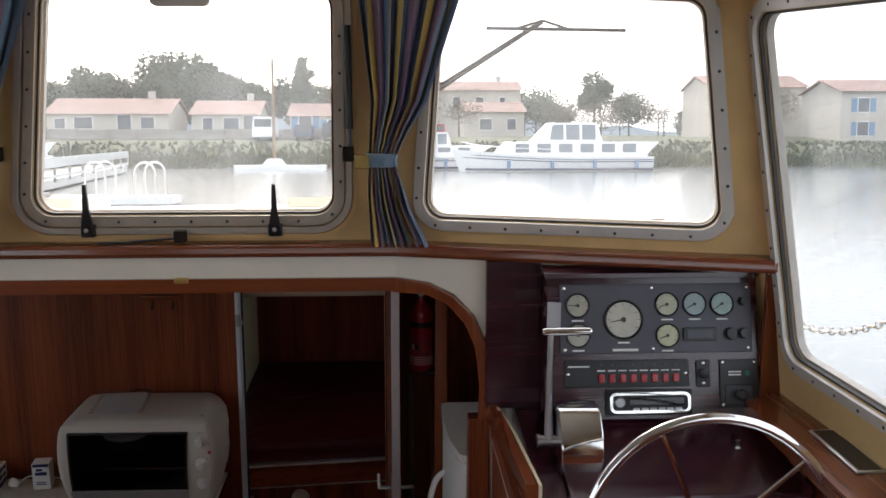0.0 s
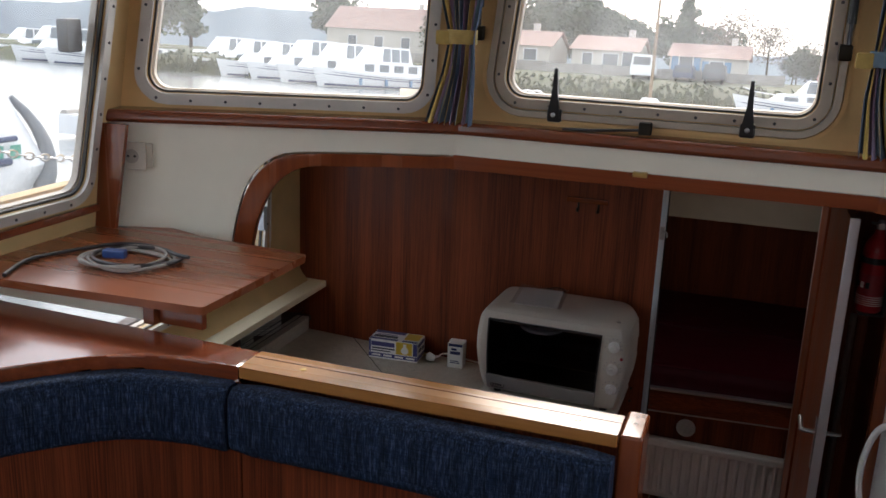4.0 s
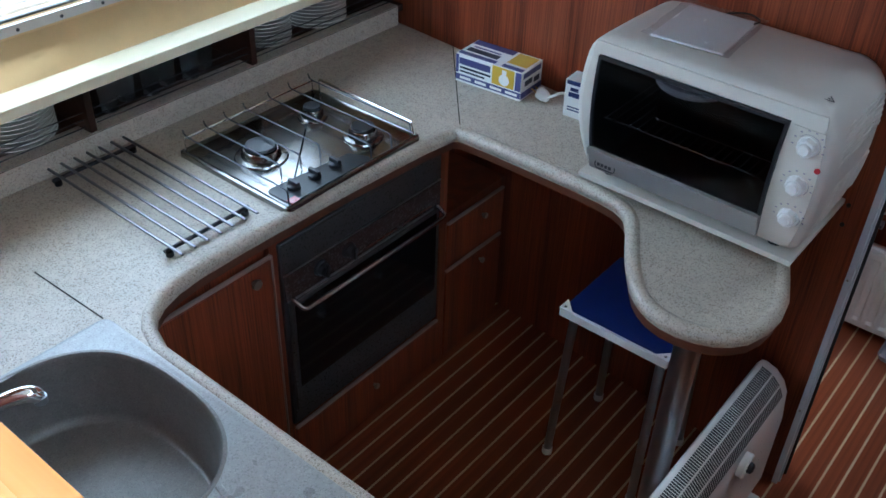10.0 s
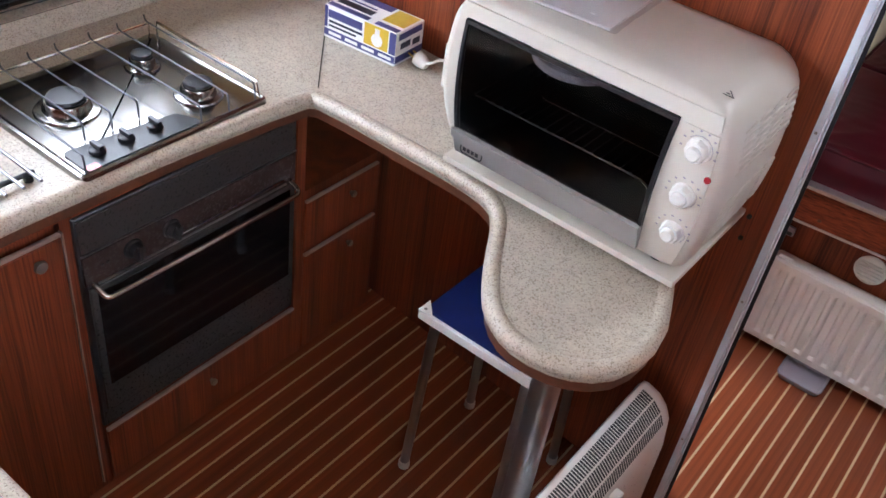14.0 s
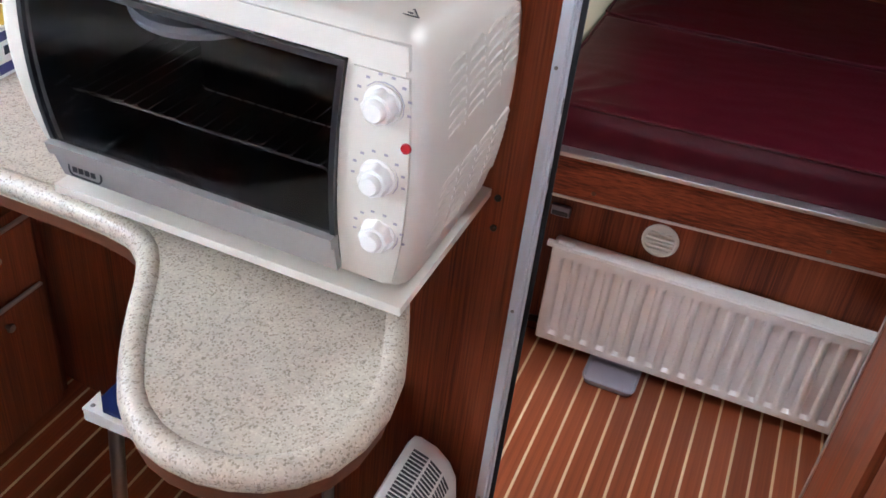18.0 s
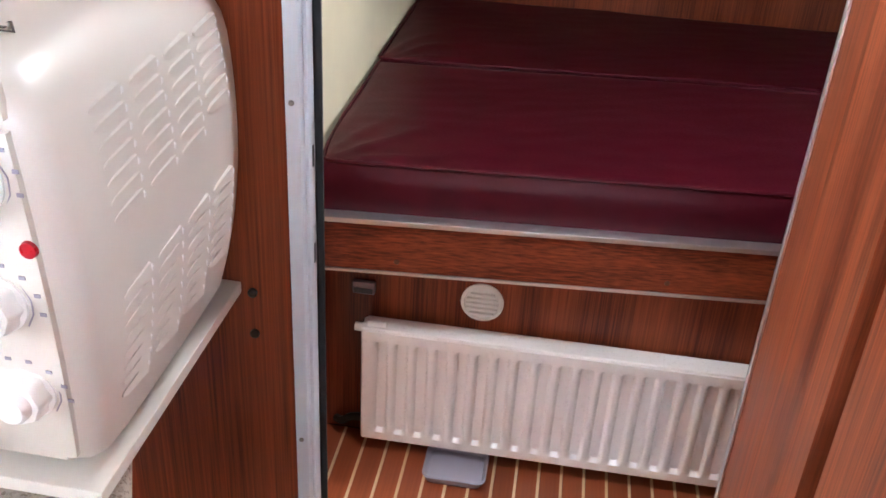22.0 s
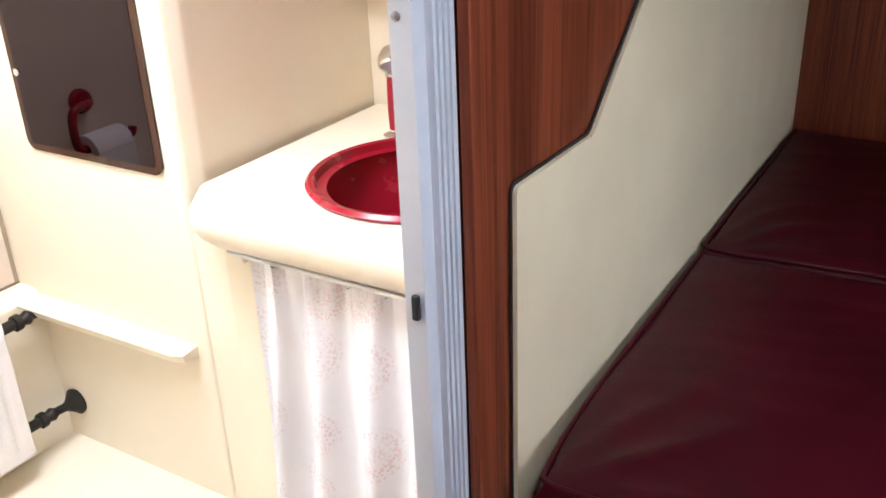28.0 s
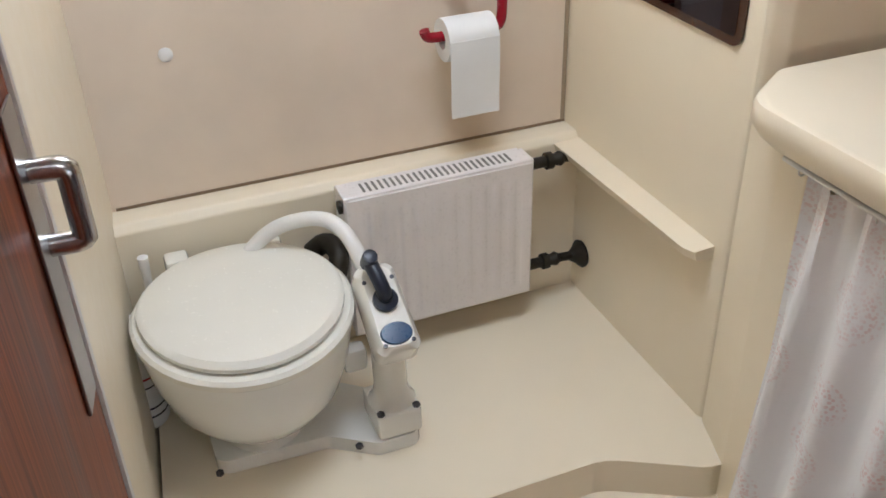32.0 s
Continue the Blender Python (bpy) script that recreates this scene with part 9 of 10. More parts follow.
# ================= outside: basin, far bank, houses, boats =================
WATER = Matrix.Translation((0, 2, 0.30)) @ Matrix.Rotation(radians(TRIM_ANGLE), 4, "X")
WATER_MAT, wnn, wll, wb = material("pale_canal_water")
wb.inputs["Base Color"].default_value, wb.inputs["Roughness"].default_value = (0.15, 0.165, 0.165, 1), 0.16
wb.inputs["Specular IOR Level"].default_value = 0.36
wv = mapped(wnn, wll, (1, 1, 1))
bump(wnn, wll, wb, noise_tex(wnn, wll, wv, 1.6, 5, 0.6), 0.35, 0.05)
GRASS = painted("bank_grass", (0.075, 0.080, 0.036), 0.9, 0.40, 0.5, 0.6)
RENDER = painted("pale_render", (0.50, 0.46, 0.40), 0.85, 0.08, 0.8, 0.1)
ROOF = painted("clay_roof_tiles", (0.30, 0.20, 0.165), 0.9, 0.2, 1.4, 0.4)
# Outdoor panes are lightened, distance haze being put into their colour.
DARK_WINDOW = painted("dark_window_pane", (0.09, 0.10, 0.11), 0.12, 0.2)
FAR_WINDOW = painted("pale_boat_window", (0.18, 0.20, 0.215), 0.12, 0.25)
SHUTTER = painted("blue_shutter", (0.13, 0.24, 0.38), 0.6)
# Foliage lightened slightly to carry the haze of distance.
LEAF = painted("pine_foliage", (0.105, 0.12, 0.08), 0.9, 0.35, 0.9, 0.2)
BARE = painted("bare_twigs", (0.20, 0.16, 0.12), 0.9, 0.3, 1.0, 0.2)
BARK = painted("bark", (0.09, 0.07, 0.05), 0.9, 0.3, 3, 0.5)
HULL = painted("white_gelcoat", (0.80, 0.80, 0.79), 0.25, 0.03, 1.0, 0, 0, 0.3)
NAVY_STRIPE = painted("navy_stripe", (0.015, 0.03, 0.09), 0.35, 0.1)
# Distance haze over the woods is put into this pale blue-grey.
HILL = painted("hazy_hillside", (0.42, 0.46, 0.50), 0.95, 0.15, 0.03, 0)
STONE = painted("grey_stone_wall", (0.30, 0.28, 0.25), 0.9, 0.2, 1.2, 0.3)
WOOD_POLE = wood("weathered_pole", (0.17, 0.11, 0.06), (0.30, 0.20, 0.11), "z", 0.8, 20)


def sheet(name, m, pts, zs, mat, label, category, kind="structure"):
    bm = B()
    loft(bm, [[m @ Vector((x, y, z)) for x in pts] for y, z in zs], False, False)
    return solid(name, bm, mat, label, category, "", kind)


bm = B()
wx, wy = [-1500, -120, -40, -10, -2.6, 1.8, 10, 40, 120, 1500], [-1500, -120, -40, -5.2, 8.0, 30, 71, 72, 900, 4000]
grid = [[bm.verts.new(WATER @ Vector((x, y, 0))) for x in wx] for y in wy]
for j in range(len(wy) - 1):
    for i in range(len(wx) - 1):
        if (wx[i], wy[j]) != (-2.6, -5.2):
            bm.faces.new((grid[j][i], grid[j][i + 1], grid[j + 1][i + 1], grid[j + 1][i]))
solid("water", bm, WATER_MAT, "pale calm canal basin water", "water", "", "structure")
sheet("ground", WATER, [-400, -150, -90, -50, -20, 0, 20, 50, 90, 150, 400], [(69.5, -0.6), (70.5, 0.25), (73, 1.35), (75, 1.7), (86, 2.35), (130, 2.6), (400, 4.0), (900, 6.0)], GRASS, "grassy far bank of the basin", "ground")
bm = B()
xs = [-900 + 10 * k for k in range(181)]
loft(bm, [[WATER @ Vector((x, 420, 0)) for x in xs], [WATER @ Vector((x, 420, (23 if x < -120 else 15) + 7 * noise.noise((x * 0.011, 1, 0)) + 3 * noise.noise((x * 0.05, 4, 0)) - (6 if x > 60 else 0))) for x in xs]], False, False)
solid("backdrop", bm, HILL, "low wooded hills beyond the basin in haze-pale colour", "hills", "", "structure")


def place(x, y, turn=0.0, z=0.0):
    return WATER @ Matrix.Translation((x, y, z)) @ Matrix.Rotation(radians(turn), 4, "Z")


def lbox(bm, m, x0, x1, y0, y1, z0, z1, r=0.0):
    return box(bm, x0, x1, y0, y1, z0, z1, r, 1, m)


def house(x, y, z, w, d, h, roof, label, openings, turn=0, wall_mat=None, shutters=False):
    m = place(x, y, turn, z)
    hs = thing("house", m.translation, label, "house")
    bm = B()
    lbox(bm, m, -w / 2, w / 2, 0, d, -0.6, h)
    wall = part("wall", bm, wall_mat or RENDER, hs, "", False)
    bm = B()
    loft(bm, [[m @ Vector(p) for p in ((xx, -0.35, h - 0.08), (xx, d / 2, h + roof), (xx, d + 0.35, h - 0.08), (xx, d / 2, h + roof - 0.22))] for xx in (-w / 2 - 0.3, w / 2 + 0.3)])
    part("roof", bm, ROOF, hs, "", False)
    bm = B()
    loft(bm, [[m @ Vector(p) for p in ((xx, 0.0, h - 0.05), (xx, d / 2, h + roof - 0.25), (xx, d, h - 0.05))] for xx in (-w / 2, w / 2)])
    part("gable", bm, wall_mat or RENDER, hs, "", False)
    for ox, oz, ow, oh in openings:
        bm = B()
        lbox(bm, m, ox - ow / 2 - 0.08, ox + ow / 2 + 0.08, -0.06, -0.005, oz - 0.08, oz + oh + 0.08)
        win = part("window", bm, HULL, hs, "", False)
        bm = B()
        lbox(bm, m, ox - ow / 2, ox + ow / 2, -0.08, -0.061, oz, oz + oh)
        part("pane", bm, DARK_WINDOW, win, "", False)
        if shutters:
            for s in (-1, 1):
                bm = B()
                lbox(bm, m, ox + s * (ow * 0.85) - ow * 0.25, ox + s * (ow * 0.85) + ow * 0.25, -0.11, -0.065, oz, oz + oh)
                part("shutter", bm, SHUTTER, win, "blue shutter", False)
    bm = B()
    lbox(bm, m, w * 0.25, w * 0.25 + 0.6, d * 0.5, d * 0.5 + 0.5, h + roof * 0.5, h + roof + 0.7)
    part("chimney", bm, wall_mat or RENDER, hs, "", False)
    return hs


LOW = "low pale house with a pinkish tiled roof on the bank"
house(-25.5, 86, 2.3, 11.0, 8, 2.3, 1.5, LOW, [(-2.2, 0.9, 1.6, 1.0), (1.5, 0.1, 1.2, 2.0), (3.6, 0.9, 1.2, 1.0), (-4.3, 0.9, 0.9, 0.9)])
house(-15.2, 88, 2.3, 6.2, 8, 2.3, 1.4, LOW, [(-1.6, 0.8, 0.9, 1.1), (0.6, 0.8, 1.4, 1.1), (2.2, 0.2, 0.9, 1.9)])
house(-5.8, 90, 2.3, 7.0, 8, 2.2, 1.3, LOW, [(-2.0, 0.2, 1.2, 1.9), (0.8, 0.8, 1.2, 1.0)], 0, None, True)
house(12.0, 118, 2.5, 10.5, 9, 6.0, 1.3, "large ochre house with stepped roofs behind the boats", [(-3, 3.8, 0.9, 1.2), (0, 3.8, 0.9, 1.2), (3, 3.8, 0.9, 1.2), (2, 0.8, 1.0, 1.4)])
house(12.5, 106, 2.4, 7.0, 8, 3.0, 1.2, "lower ochre wing with a tiled roof", [(-1, 0.9, 1.4, 1.2), (2, 0.9, 1.0, 1.2)])
house(38, 92, 2.3, 10, 9, 5.2, 1.4, "ochre two-storey house on the bank", [(-3, 3.4, 1.0, 1.3), (1.5, 3.4, 1.0, 1.3)])
house(45, 80, 1.9, 8.5, 8, 4.6, 1.2, "pale two-storey house with blue shutters", [(-2.2, 2.7, 1.0, 1.2), (1.8, 2.7, 0.8, 1.1), (-2.2, 0.6, 1.0, 1.2), (1.6, 0.6, 0.9, 1.1)], 0, None, True)
house(55.5, 80, 1.9, 9.5, 8, 4.2, 1.2, "white two-storey house on the bank", [(-2.5, 2.5, 1.0, 1.2), (2.2, 2.5, 1.0, 1.2), (-2.2, 0.5, 1.0, 1.2)], 0, HULL)
house(-52, 120, 2.5, 16, 9, 4.0, 3.2, "large house with broad red roofs behind the boats", [(-4, 1.6, 1.2, 1.4), (0, 1.6, 1.2, 1.4), (4, 1.6, 1.2, 1.4)])
house(-38, 122, 2.5, 12, 9, 3.0, 2.2, "long house with red tiled roof behind the boats", [(-3, 1.0, 1.2, 1.2), (2, 1.0, 1.2, 1.2)])
bm = B()
for k in range(14):
    lbox(bm, place(-34 + 2.6 * k, 83.5, 0, 2.0), -1.28, 1.28, 0, 0.25, -0.4, 1.05 + 0.04 * (k % 3))
solid("garden_wall", bm, STONE, "grey stone garden wall along the bank", "wall", "", "", False)


def tree(x, y, z, h, spread, mat, seed, label, conifer=False, clumps=260):
    """Tapered trunk with limbs and a crown of many small leaf clumps with gaps."""
    rnd = random.Random(seed)
    m = place(x, y, rnd.uniform(0, 360), z)
    t = thing("tree", m.translation, label, "tree")
    bm = B()
    tube(bm, [m @ Vector((0, 0, -0.5)), m @ Vector((0.1, 0, h * 0.4)), m @ Vector((0.05, 0.1, h * 0.92))], [h * 0.022, h * 0.016, h * 0.004], 7)
    for k in range(9):
        a, zz = rnd.uniform(0, 6.28), h * rnd.uniform(0.28, 0.8)
        r = spread * (0.9 if not conifer else 0.9 * (1 - zz / h))
        tube(bm, [m @ Vector((0, 0, zz)), m @ Vector((r * 0.5 * math.cos(a), r * 0.5 * math.sin(a), zz + h * 0.05)), m @ Vector((r * math.cos(a), r * math.sin(a), zz + h * 0.13))], [h * 0.008, h * 0.005, h * 0.002], 5)
    part("trunk", bm, BARK, t)
    lobes = [(rnd.uniform(-0.55, 0.55) * spread, rnd.uniform(-0.55, 0.55) * spread, h * rnd.uniform(0.45, 0.88), spread * rnd.uniform(0.32, 0.62)) for _ in range(8)]
    verts, faces = [], []
    for k in range(clumps):
        if conifer:
            zz = h * rnd.uniform(0.16, 1.0)
            a = rnd.uniform(0, 6.28)
            rr = spread * (1.08 - zz / h) ** 0.8 * rnd.uniform(0.1, 1.0) * (0.72 + 0.28 * math.sin(zz / h * 34 + 2 * math.sin(a))) * (0.8 + 0.3 * math.sin(3 * a + seed))
            c = Vector((rr * math.cos(a), rr * math.sin(a), zz))
        else:
            lx, ly, lz, lr = rnd.choice(lobes)
            d = Vector((rnd.gauss(0, 1), rnd.gauss(0, 1), rnd.gauss(0, 0.8))).normalized() * lr * rnd.uniform(0.5, 1.08)
            c = Vector((lx, ly, lz)) + d
        s = h * rnd.uniform(0.018, 0.036) * (0.5 if mat is BARE else 1)
        for q in range(2):
            u = Vector((rnd.gauss(0, 1), rnd.gauss(0, 1), rnd.gauss(0, 1))).normalized()
            v = u.orthogonal().normalized()
            n0 = len(verts)
            for a, b in ((-1, -0.5), (0.1, -1), (1, -0.2), (0.6, 0.8), (-0.5, 1)):
                verts.append(m @ (c + u * a * s + v * b * s * 0.7))
            faces.append(tuple(range(n0, n0 + 5)))
    o = ORIGIN[t]
    me = bpy.data.meshes.new("crown")
    me.from_pydata([v - o for v in verts], [], faces)
    me.materials.append(mat)
    cr = new("crown", me)
    cr.parent = t
    ORIGIN[cr] = o
    return t


PINE = "dark green pine on the far bank"
for k, (x, y, h, s) in enumerate(((-38, 112, 7.5, 4.2), (-33, 108, 9.6, 4.2), (-29.5, 111, 8.2, 3.4), (-26, 114, 8.4, 3.2), (-21, 107, 10.2, 3.8), (-17.8, 110, 9.2, 3.0), (-15.2, 112, 8.6, 2.8), (-36, 118, 8.0, 4.0), (3, 125, 6, 3.5), (29, 128, 11, 3.0), (32, 120, 6.5, 3.2), (22, 135, 7.5, 5), (26, 140, 6, 4), (-70, 95, 9, 4), (-63, 130, 12, 5), (-30, 133, 15, 6))):
    tree(x, y, 2.4, h * 0.80, s, LEAF, 40 + k, PINE, False, 2400)
rnd_t = random.Random(77)
for k in range(14):
    tree(-40 + 2.6 * k + rnd_t.uniform(-0.8, 0.8), 113 + rnd_t.uniform(-2, 6), 2.4, rnd_t.uniform(5.0, 7.0), rnd_t.uniform(2.6, 3.6), LEAF, 300 + k, PINE, False, 1800)
for k in range(16):
    tree(2 + 3.0 * k + rnd_t.uniform(-1, 1), 128 + rnd_t.uniform(-4, 8), 2.4, rnd_t.uniform(3.2, 4.8), rnd_t.uniform(2.6, 3.8), LEAF if k % 3 else BARE, 330 + k, "hazy green tree on the far bank", k % 4 == 1, 600)
tree(-8.6, 96, 2.3, 8.2, 3.4, LEAF, 91, "dark conifer with ragged tiers on the far bank", True, 1700)
tree(-58, 84, 2.0, 9.0, 2.8, LEAF, 92, "dark conifer on the far bank", True, 900)
for k, (x, y, h, s) in enumerate(((-4.5, 97, 6.8, 3.6), (-0.5, 99, 6.2, 3.2), (8, 100, 5.0, 3.0), (36.5, 84, 5.0, 2.2), (50.5, 77, 4.2, 2.0), (20, 100, 3.6, 3.0), (24.5, 104, 4.2, 3.2), (31, 101, 4.0, 3.0))):
    tree(x, y, 2.3, h, s, BARE, 140 + k, "bare brownish winter tree on the far bank", False, 1300)


def vehicle(x, y, w, h, mat, label):
    m = place(x, y, 0, 2.05)
    c = thing("parked_van", m.translation, label, "van")
    bm = B()
    loft(bm, [[m @ Vector((xx, yy, zz)) for xx, zz in ((-w / 2, 0.35), (w / 2, 0.35), (w / 2, h * 0.55), (w * 0.42, h), (-w * 0.42, h), (-w / 2, h * 0.55))] for yy in (0, 3.5)])
    part("body", bm, mat, c)
    bm = B()
    lbox(bm, m, -w * 0.38, w * 0.38, -0.03, -0.005, h * 0.58, h * 0.9)
    part("windscreen", bm, DARK_WINDOW, c, "", False)
    for s in (-1, 1):
        bm = B()
        tube(bm, [m @ Vector((s * w * 0.36 - 0.1, 0.6, 0.32)), m @ Vector((s * w * 0.36 + 0.1, 0.6, 0.32))], 0.32, 14)
        part("wheel", bm, RUBBER, c)


vehicle(-10.6, 80, 1.9, 2.1, HULL, "white van parked on the bank")
vehicle(-7.2, 81, 1.7, 1.4, NAVY_STRIPE, "dark car parked on the bank")
vehicle(-4.6, 80, 1.9, 1.6, DARK_STEEL, "dark grey car parked on the bank")
vehicle(4.6, 84, 1.8, 1.5, FLAME_RED, "red car parked on the bank")

post_m = place(-8.0, 66, 0, 0)
pile = thing("mooring_post", post_m.translation, "tall weathered mooring pole with a white skirt float", "mooring post")
bm = B()
tube(bm, [post_m @ Vector((0, 0, -0.5)), post_m @ Vector((0, 0, 7.6)), post_m @ Vector((0, 0, 8.1))], [0.13, 0.09, 0.05], 8)
part("pole", bm, WOOD_POLE, pile)
bm = B()
lathe(bm, [(1.05, 0.02), (1.0, 0.18), (0.55, 0.75), (0.45, 0.8), (0, 0.8)], post_m, 14)
part("float_skirt", bm, HULL, pile)


def boat(x, y, turn, length, beam, cabin, label, name="moored_boat", bow_up=0.5, rails=True, round_stem=False):
    """A white hire cruiser; its bow points along local -x, with a raked or a rounded stem."""
    m = place(x, y, turn)
    b = thing(name, m.translation, label, "boat")
    L, W = length / 2, beam / 2
    stations = (0.0, 0.03, 0.08, 0.16, 0.26, 0.4, 0.6, 0.85, 0.97, 1.0)

    def half_beam(t):
        return W * max(0.02, min(1.0, math.sin(min(1.0, t / 0.36) * math.pi / 2) ** 0.7)) * (1 - 0.06 * max(0, t - 0.8) / 0.2)

    def sheer(t):
        return 1.0 + bow_up * max(0, 1 - t / 0.6) ** 1.6

    def stem(z, sh):
        return 0.30 - 0.30 * ((z - 0.9) / 0.58) ** 2 if round_stem else 0.55 * z / sh

    bm = B()
    rings = []
    for t in stations:
        xx, w, sh = -L + length * t, half_beam(t), sheer(t)
        rake_x = max(0, 1 - t / 0.2)
        rings.append([m @ Vector((xx - rake_x * stem(zz, sh), s * w * f, zz)) for s, f, zz in ((-1, 0.72, -0.25), (-1, 0.88, 0.2), (-1, 0.96, 0.6 * sh), (-1, 1, sh), (1, 1, sh), (1, 0.96, 0.6 * sh), (1, 0.88, 0.2), (1, 0.72, -0.25))])
    loft(bm, rings)
    hull = part("hull", bm, HULL, b)
    for z, h in ((0.16, 0.16), (0.66, 0.07), (0.80, 0.05)):
        bm = B()
        for s in (-1, 1):
            pts = []
            for t in stations[1:]:
                f = np.interp(z, [0.2, 0.6, 1.0], [0.88, 0.96, 1.0])
                lift = (sheer(t) - 1) * z * (1.0 if z > 0.3 else 0.1)
                pts.append(m @ Vector((-L + length * t - 0.4 * max(0, 1 - t / 0.2) * z, s * (half_beam(t) * f + 0.02), z + lift)))
            tube(bm, pts, h / 2, 6)
        part("stripe", bm, NAVY_STRIPE, hull)
    top = 0.95 + cabin * 0.46
    fore, aft = -L * 0.62, L * 0.94
    bm = B()
    loft(bm, [[m @ Vector((fore + 0.81 * (zz > 1.5) + dx, s * W * f, zz)) for s, f, dx in ((-1, 0.55, 0), (1, 0.55, 0), (1, 0.82, 0.7), (1, 0.82, aft - fore), (-1, 0.82, aft - fore), (-1, 0.82, 0.7))] for zz in (0.9, 1.2, top)])
    part("cabin", bm, HULL, b)
    n = max(4, int(length / 1.9))
    for s in (-1, 1):
        for k in range(n):
            bm = B()
            x0 = fore + 1.0 + k * ((aft - fore - 1.3) / n)
            wide = (aft - fore - 1.3) / n * 0.62
            lbox(bm, m, x0, x0 + wide, s * W * 0.82 - 0.02, s * W * 0.82 + 0.02, 1.15 + cabin * 0.06, top - 0.14)
            part("cabin_window", bm, FAR_WINDOW, b, "", False)
    z0, z1 = top - 0.02, 0.98 + cabin
    bm = B()
    loft(bm, [[m @ Vector((xx, s * W * f, zz)) for xx, s, f in ((a, -1, g), (a, 1, g), (c, 1, g), (c, -1, g))] for zz, a, c, g in ((z0, -L * 0.22, L * 0.46, 0.74), (z1, -L * 0.04, L * 0.40, 0.66))])
    part("wheelhouse", bm, HULL, b)
    for s in (-1, 1):
        for k in range(3):
            bm = B()
            a0, a1 = -L * 0.10 + k * L * 0.17, L * 0.04 + k * L * 0.17
            loft(bm, [[m @ Vector((a0 + (0.16 if k == 0 else 0) * q, s * (W * (0.735 - 0.072 * f) + 0.03), z0 + (z1 - z0) * f)) for f, q in ((0.12, 0), (0.9, 1))] + [m @ Vector((a1, s * (W * (0.735 - 0.072 * f) + 0.03), z0 + (z1 - z0) * f)) for f in (0.9, 0.12)],
                      [m @ Vector((a0 + (0.16 if k == 0 else 0) * q, s * (W * (0.735 - 0.072 * f) - 0.03), z0 + (z1 - z0) * f)) for f, q in ((0.12, 0), (0.9, 1))] + [m @ Vector((a1, s * (W * (0.735 - 0.072 * f) - 0.03), z0 + (z1 - z0) * f)) for f in (0.9, 0.12)]])
            part("wheelhouse_window", bm, FAR_WINDOW, b, "", False)
    if rails:
        bm = B()
        for s in (-1, 1):
            tube(bm, [m @ Vector((-L * 0.98, s * 0.1, 1.5 + bow_up)), m @ Vector((-L * 0.8, s * W * 0.6, 1.45 + bow_up * 0.6)), m @ Vector((-L * 0.5, s * W * 0.85, 1.6)), m @ Vector((-L * 0.1, s * W * 0.9, 1.5))], 0.025, 5)
            for xx, w, z in ((-L * 0.8, W * 0.6, 1.45 + bow_up * 0.6), (-L * 0.5, W * 0.85, 1.6)):
                tube(bm, [m @ Vector((xx, s * w, 0.95)), m @ Vector((xx, s * w, z))], 0.02, 5)
        part("deck_rail", bm, CHROME, b)
    for k in range(4):
        bm = B()
        tube(bm, [m @ Vector((-L * 0.55 + k * L * 0.45, -W * 1.02, 0.25)), m @ Vector((-L * 0.55 + k * L * 0.45, -W * 1.02, 0.75))], [0.13, 0.12], 8)
        part("fender", bm, SHUTTER, b, "blue fender")
    return b


boat(11.6, 62, 6, 13.2, 3.8, 2.3, "white hire cruiser moored across the basin")
boat(2.6, 66, 4, 9.0, 3.2, 1.7, "white cruiser moored behind the curtain side")
boat(36.5, 54, 25, 12, 3.8, 2.0, "white cruiser moored by the starboard bank")
for k, (bx, by) in enumerate([(-31.9 - 4.4 * k, 61.6 + 2.7 * k) for k in range(6)] + [(-60.5 - 6.2 * k, 66 + 3.2 * k) for k in range(4)]):
    boat(bx + 2.6, by + 4.9, 62 + 5 * (k % 2), 11 + k % 2, 3.9, 2.2 + 0.15 * (k % 3), "white hire cruiser in a moored row", "moored_cruiser", 0.45, False)
NB = (-9.58, 0.96, 233)
near = boat(*NB, 10.0, 3.4, 1.0, "white neighbouring cruiser with a rounded stem moored alongside", "neighbouring_boat", 0.5, False, True)
nm = place(*NB)
bm = B()
for s in (-1, 1):
    tube(bm, smooth_line([nm @ Vector((1, s * 1.55, 1.75)), nm @ Vector((-2.4, s * 1.45, 1.95)), nm @ Vector((-4.2, s * 0.8, 2.05)), nm @ Vector((-4.85, 0, 2.08))]), 0.025, 6)
    for xx, w, z0, z1 in ((-1.2, 1.5, 1.0, 1.85), (-3.0, 1.25, 1.1, 1.98), (-4.2, 0.75, 1.3, 2.05)):
        tube(bm, [nm @ Vector((xx, s * w, z0)), nm @ Vector((xx, s * w, z1))], 0.02, 6)
tube(bm, [nm @ Vector((-4.85, 0, 1.3)), nm @ Vector((-4.85, 0, 2.08))], 0.03, 8)
part("pulpit_rail", bm, HULL, near)
bm = B()
tube(bm, [nm @ Vector((-5.02 - 0.30 + 0.30 * ((z - 0.9) / 0.58) ** 2, 0, z)) for z in (1.50, 1.38, 1.25, 1.1, 0.95, 0.8, 0.65, 0.5, 0.36, 0.25)], [0.03, 0.045, 0.055, 0.065, 0.075, 0.085, 0.09, 0.09, 0.085, 0.08], 10)
part("stem_fender", bm, painted("grey_rubber", (0.16, 0.17, 0.18), 0.6, 0.15, 6, 0.1), near, "grey rubber stem fender")
GREEN_PRINT = painted("green_lettering", (0.10, 0.34, 0.24), 0.5)
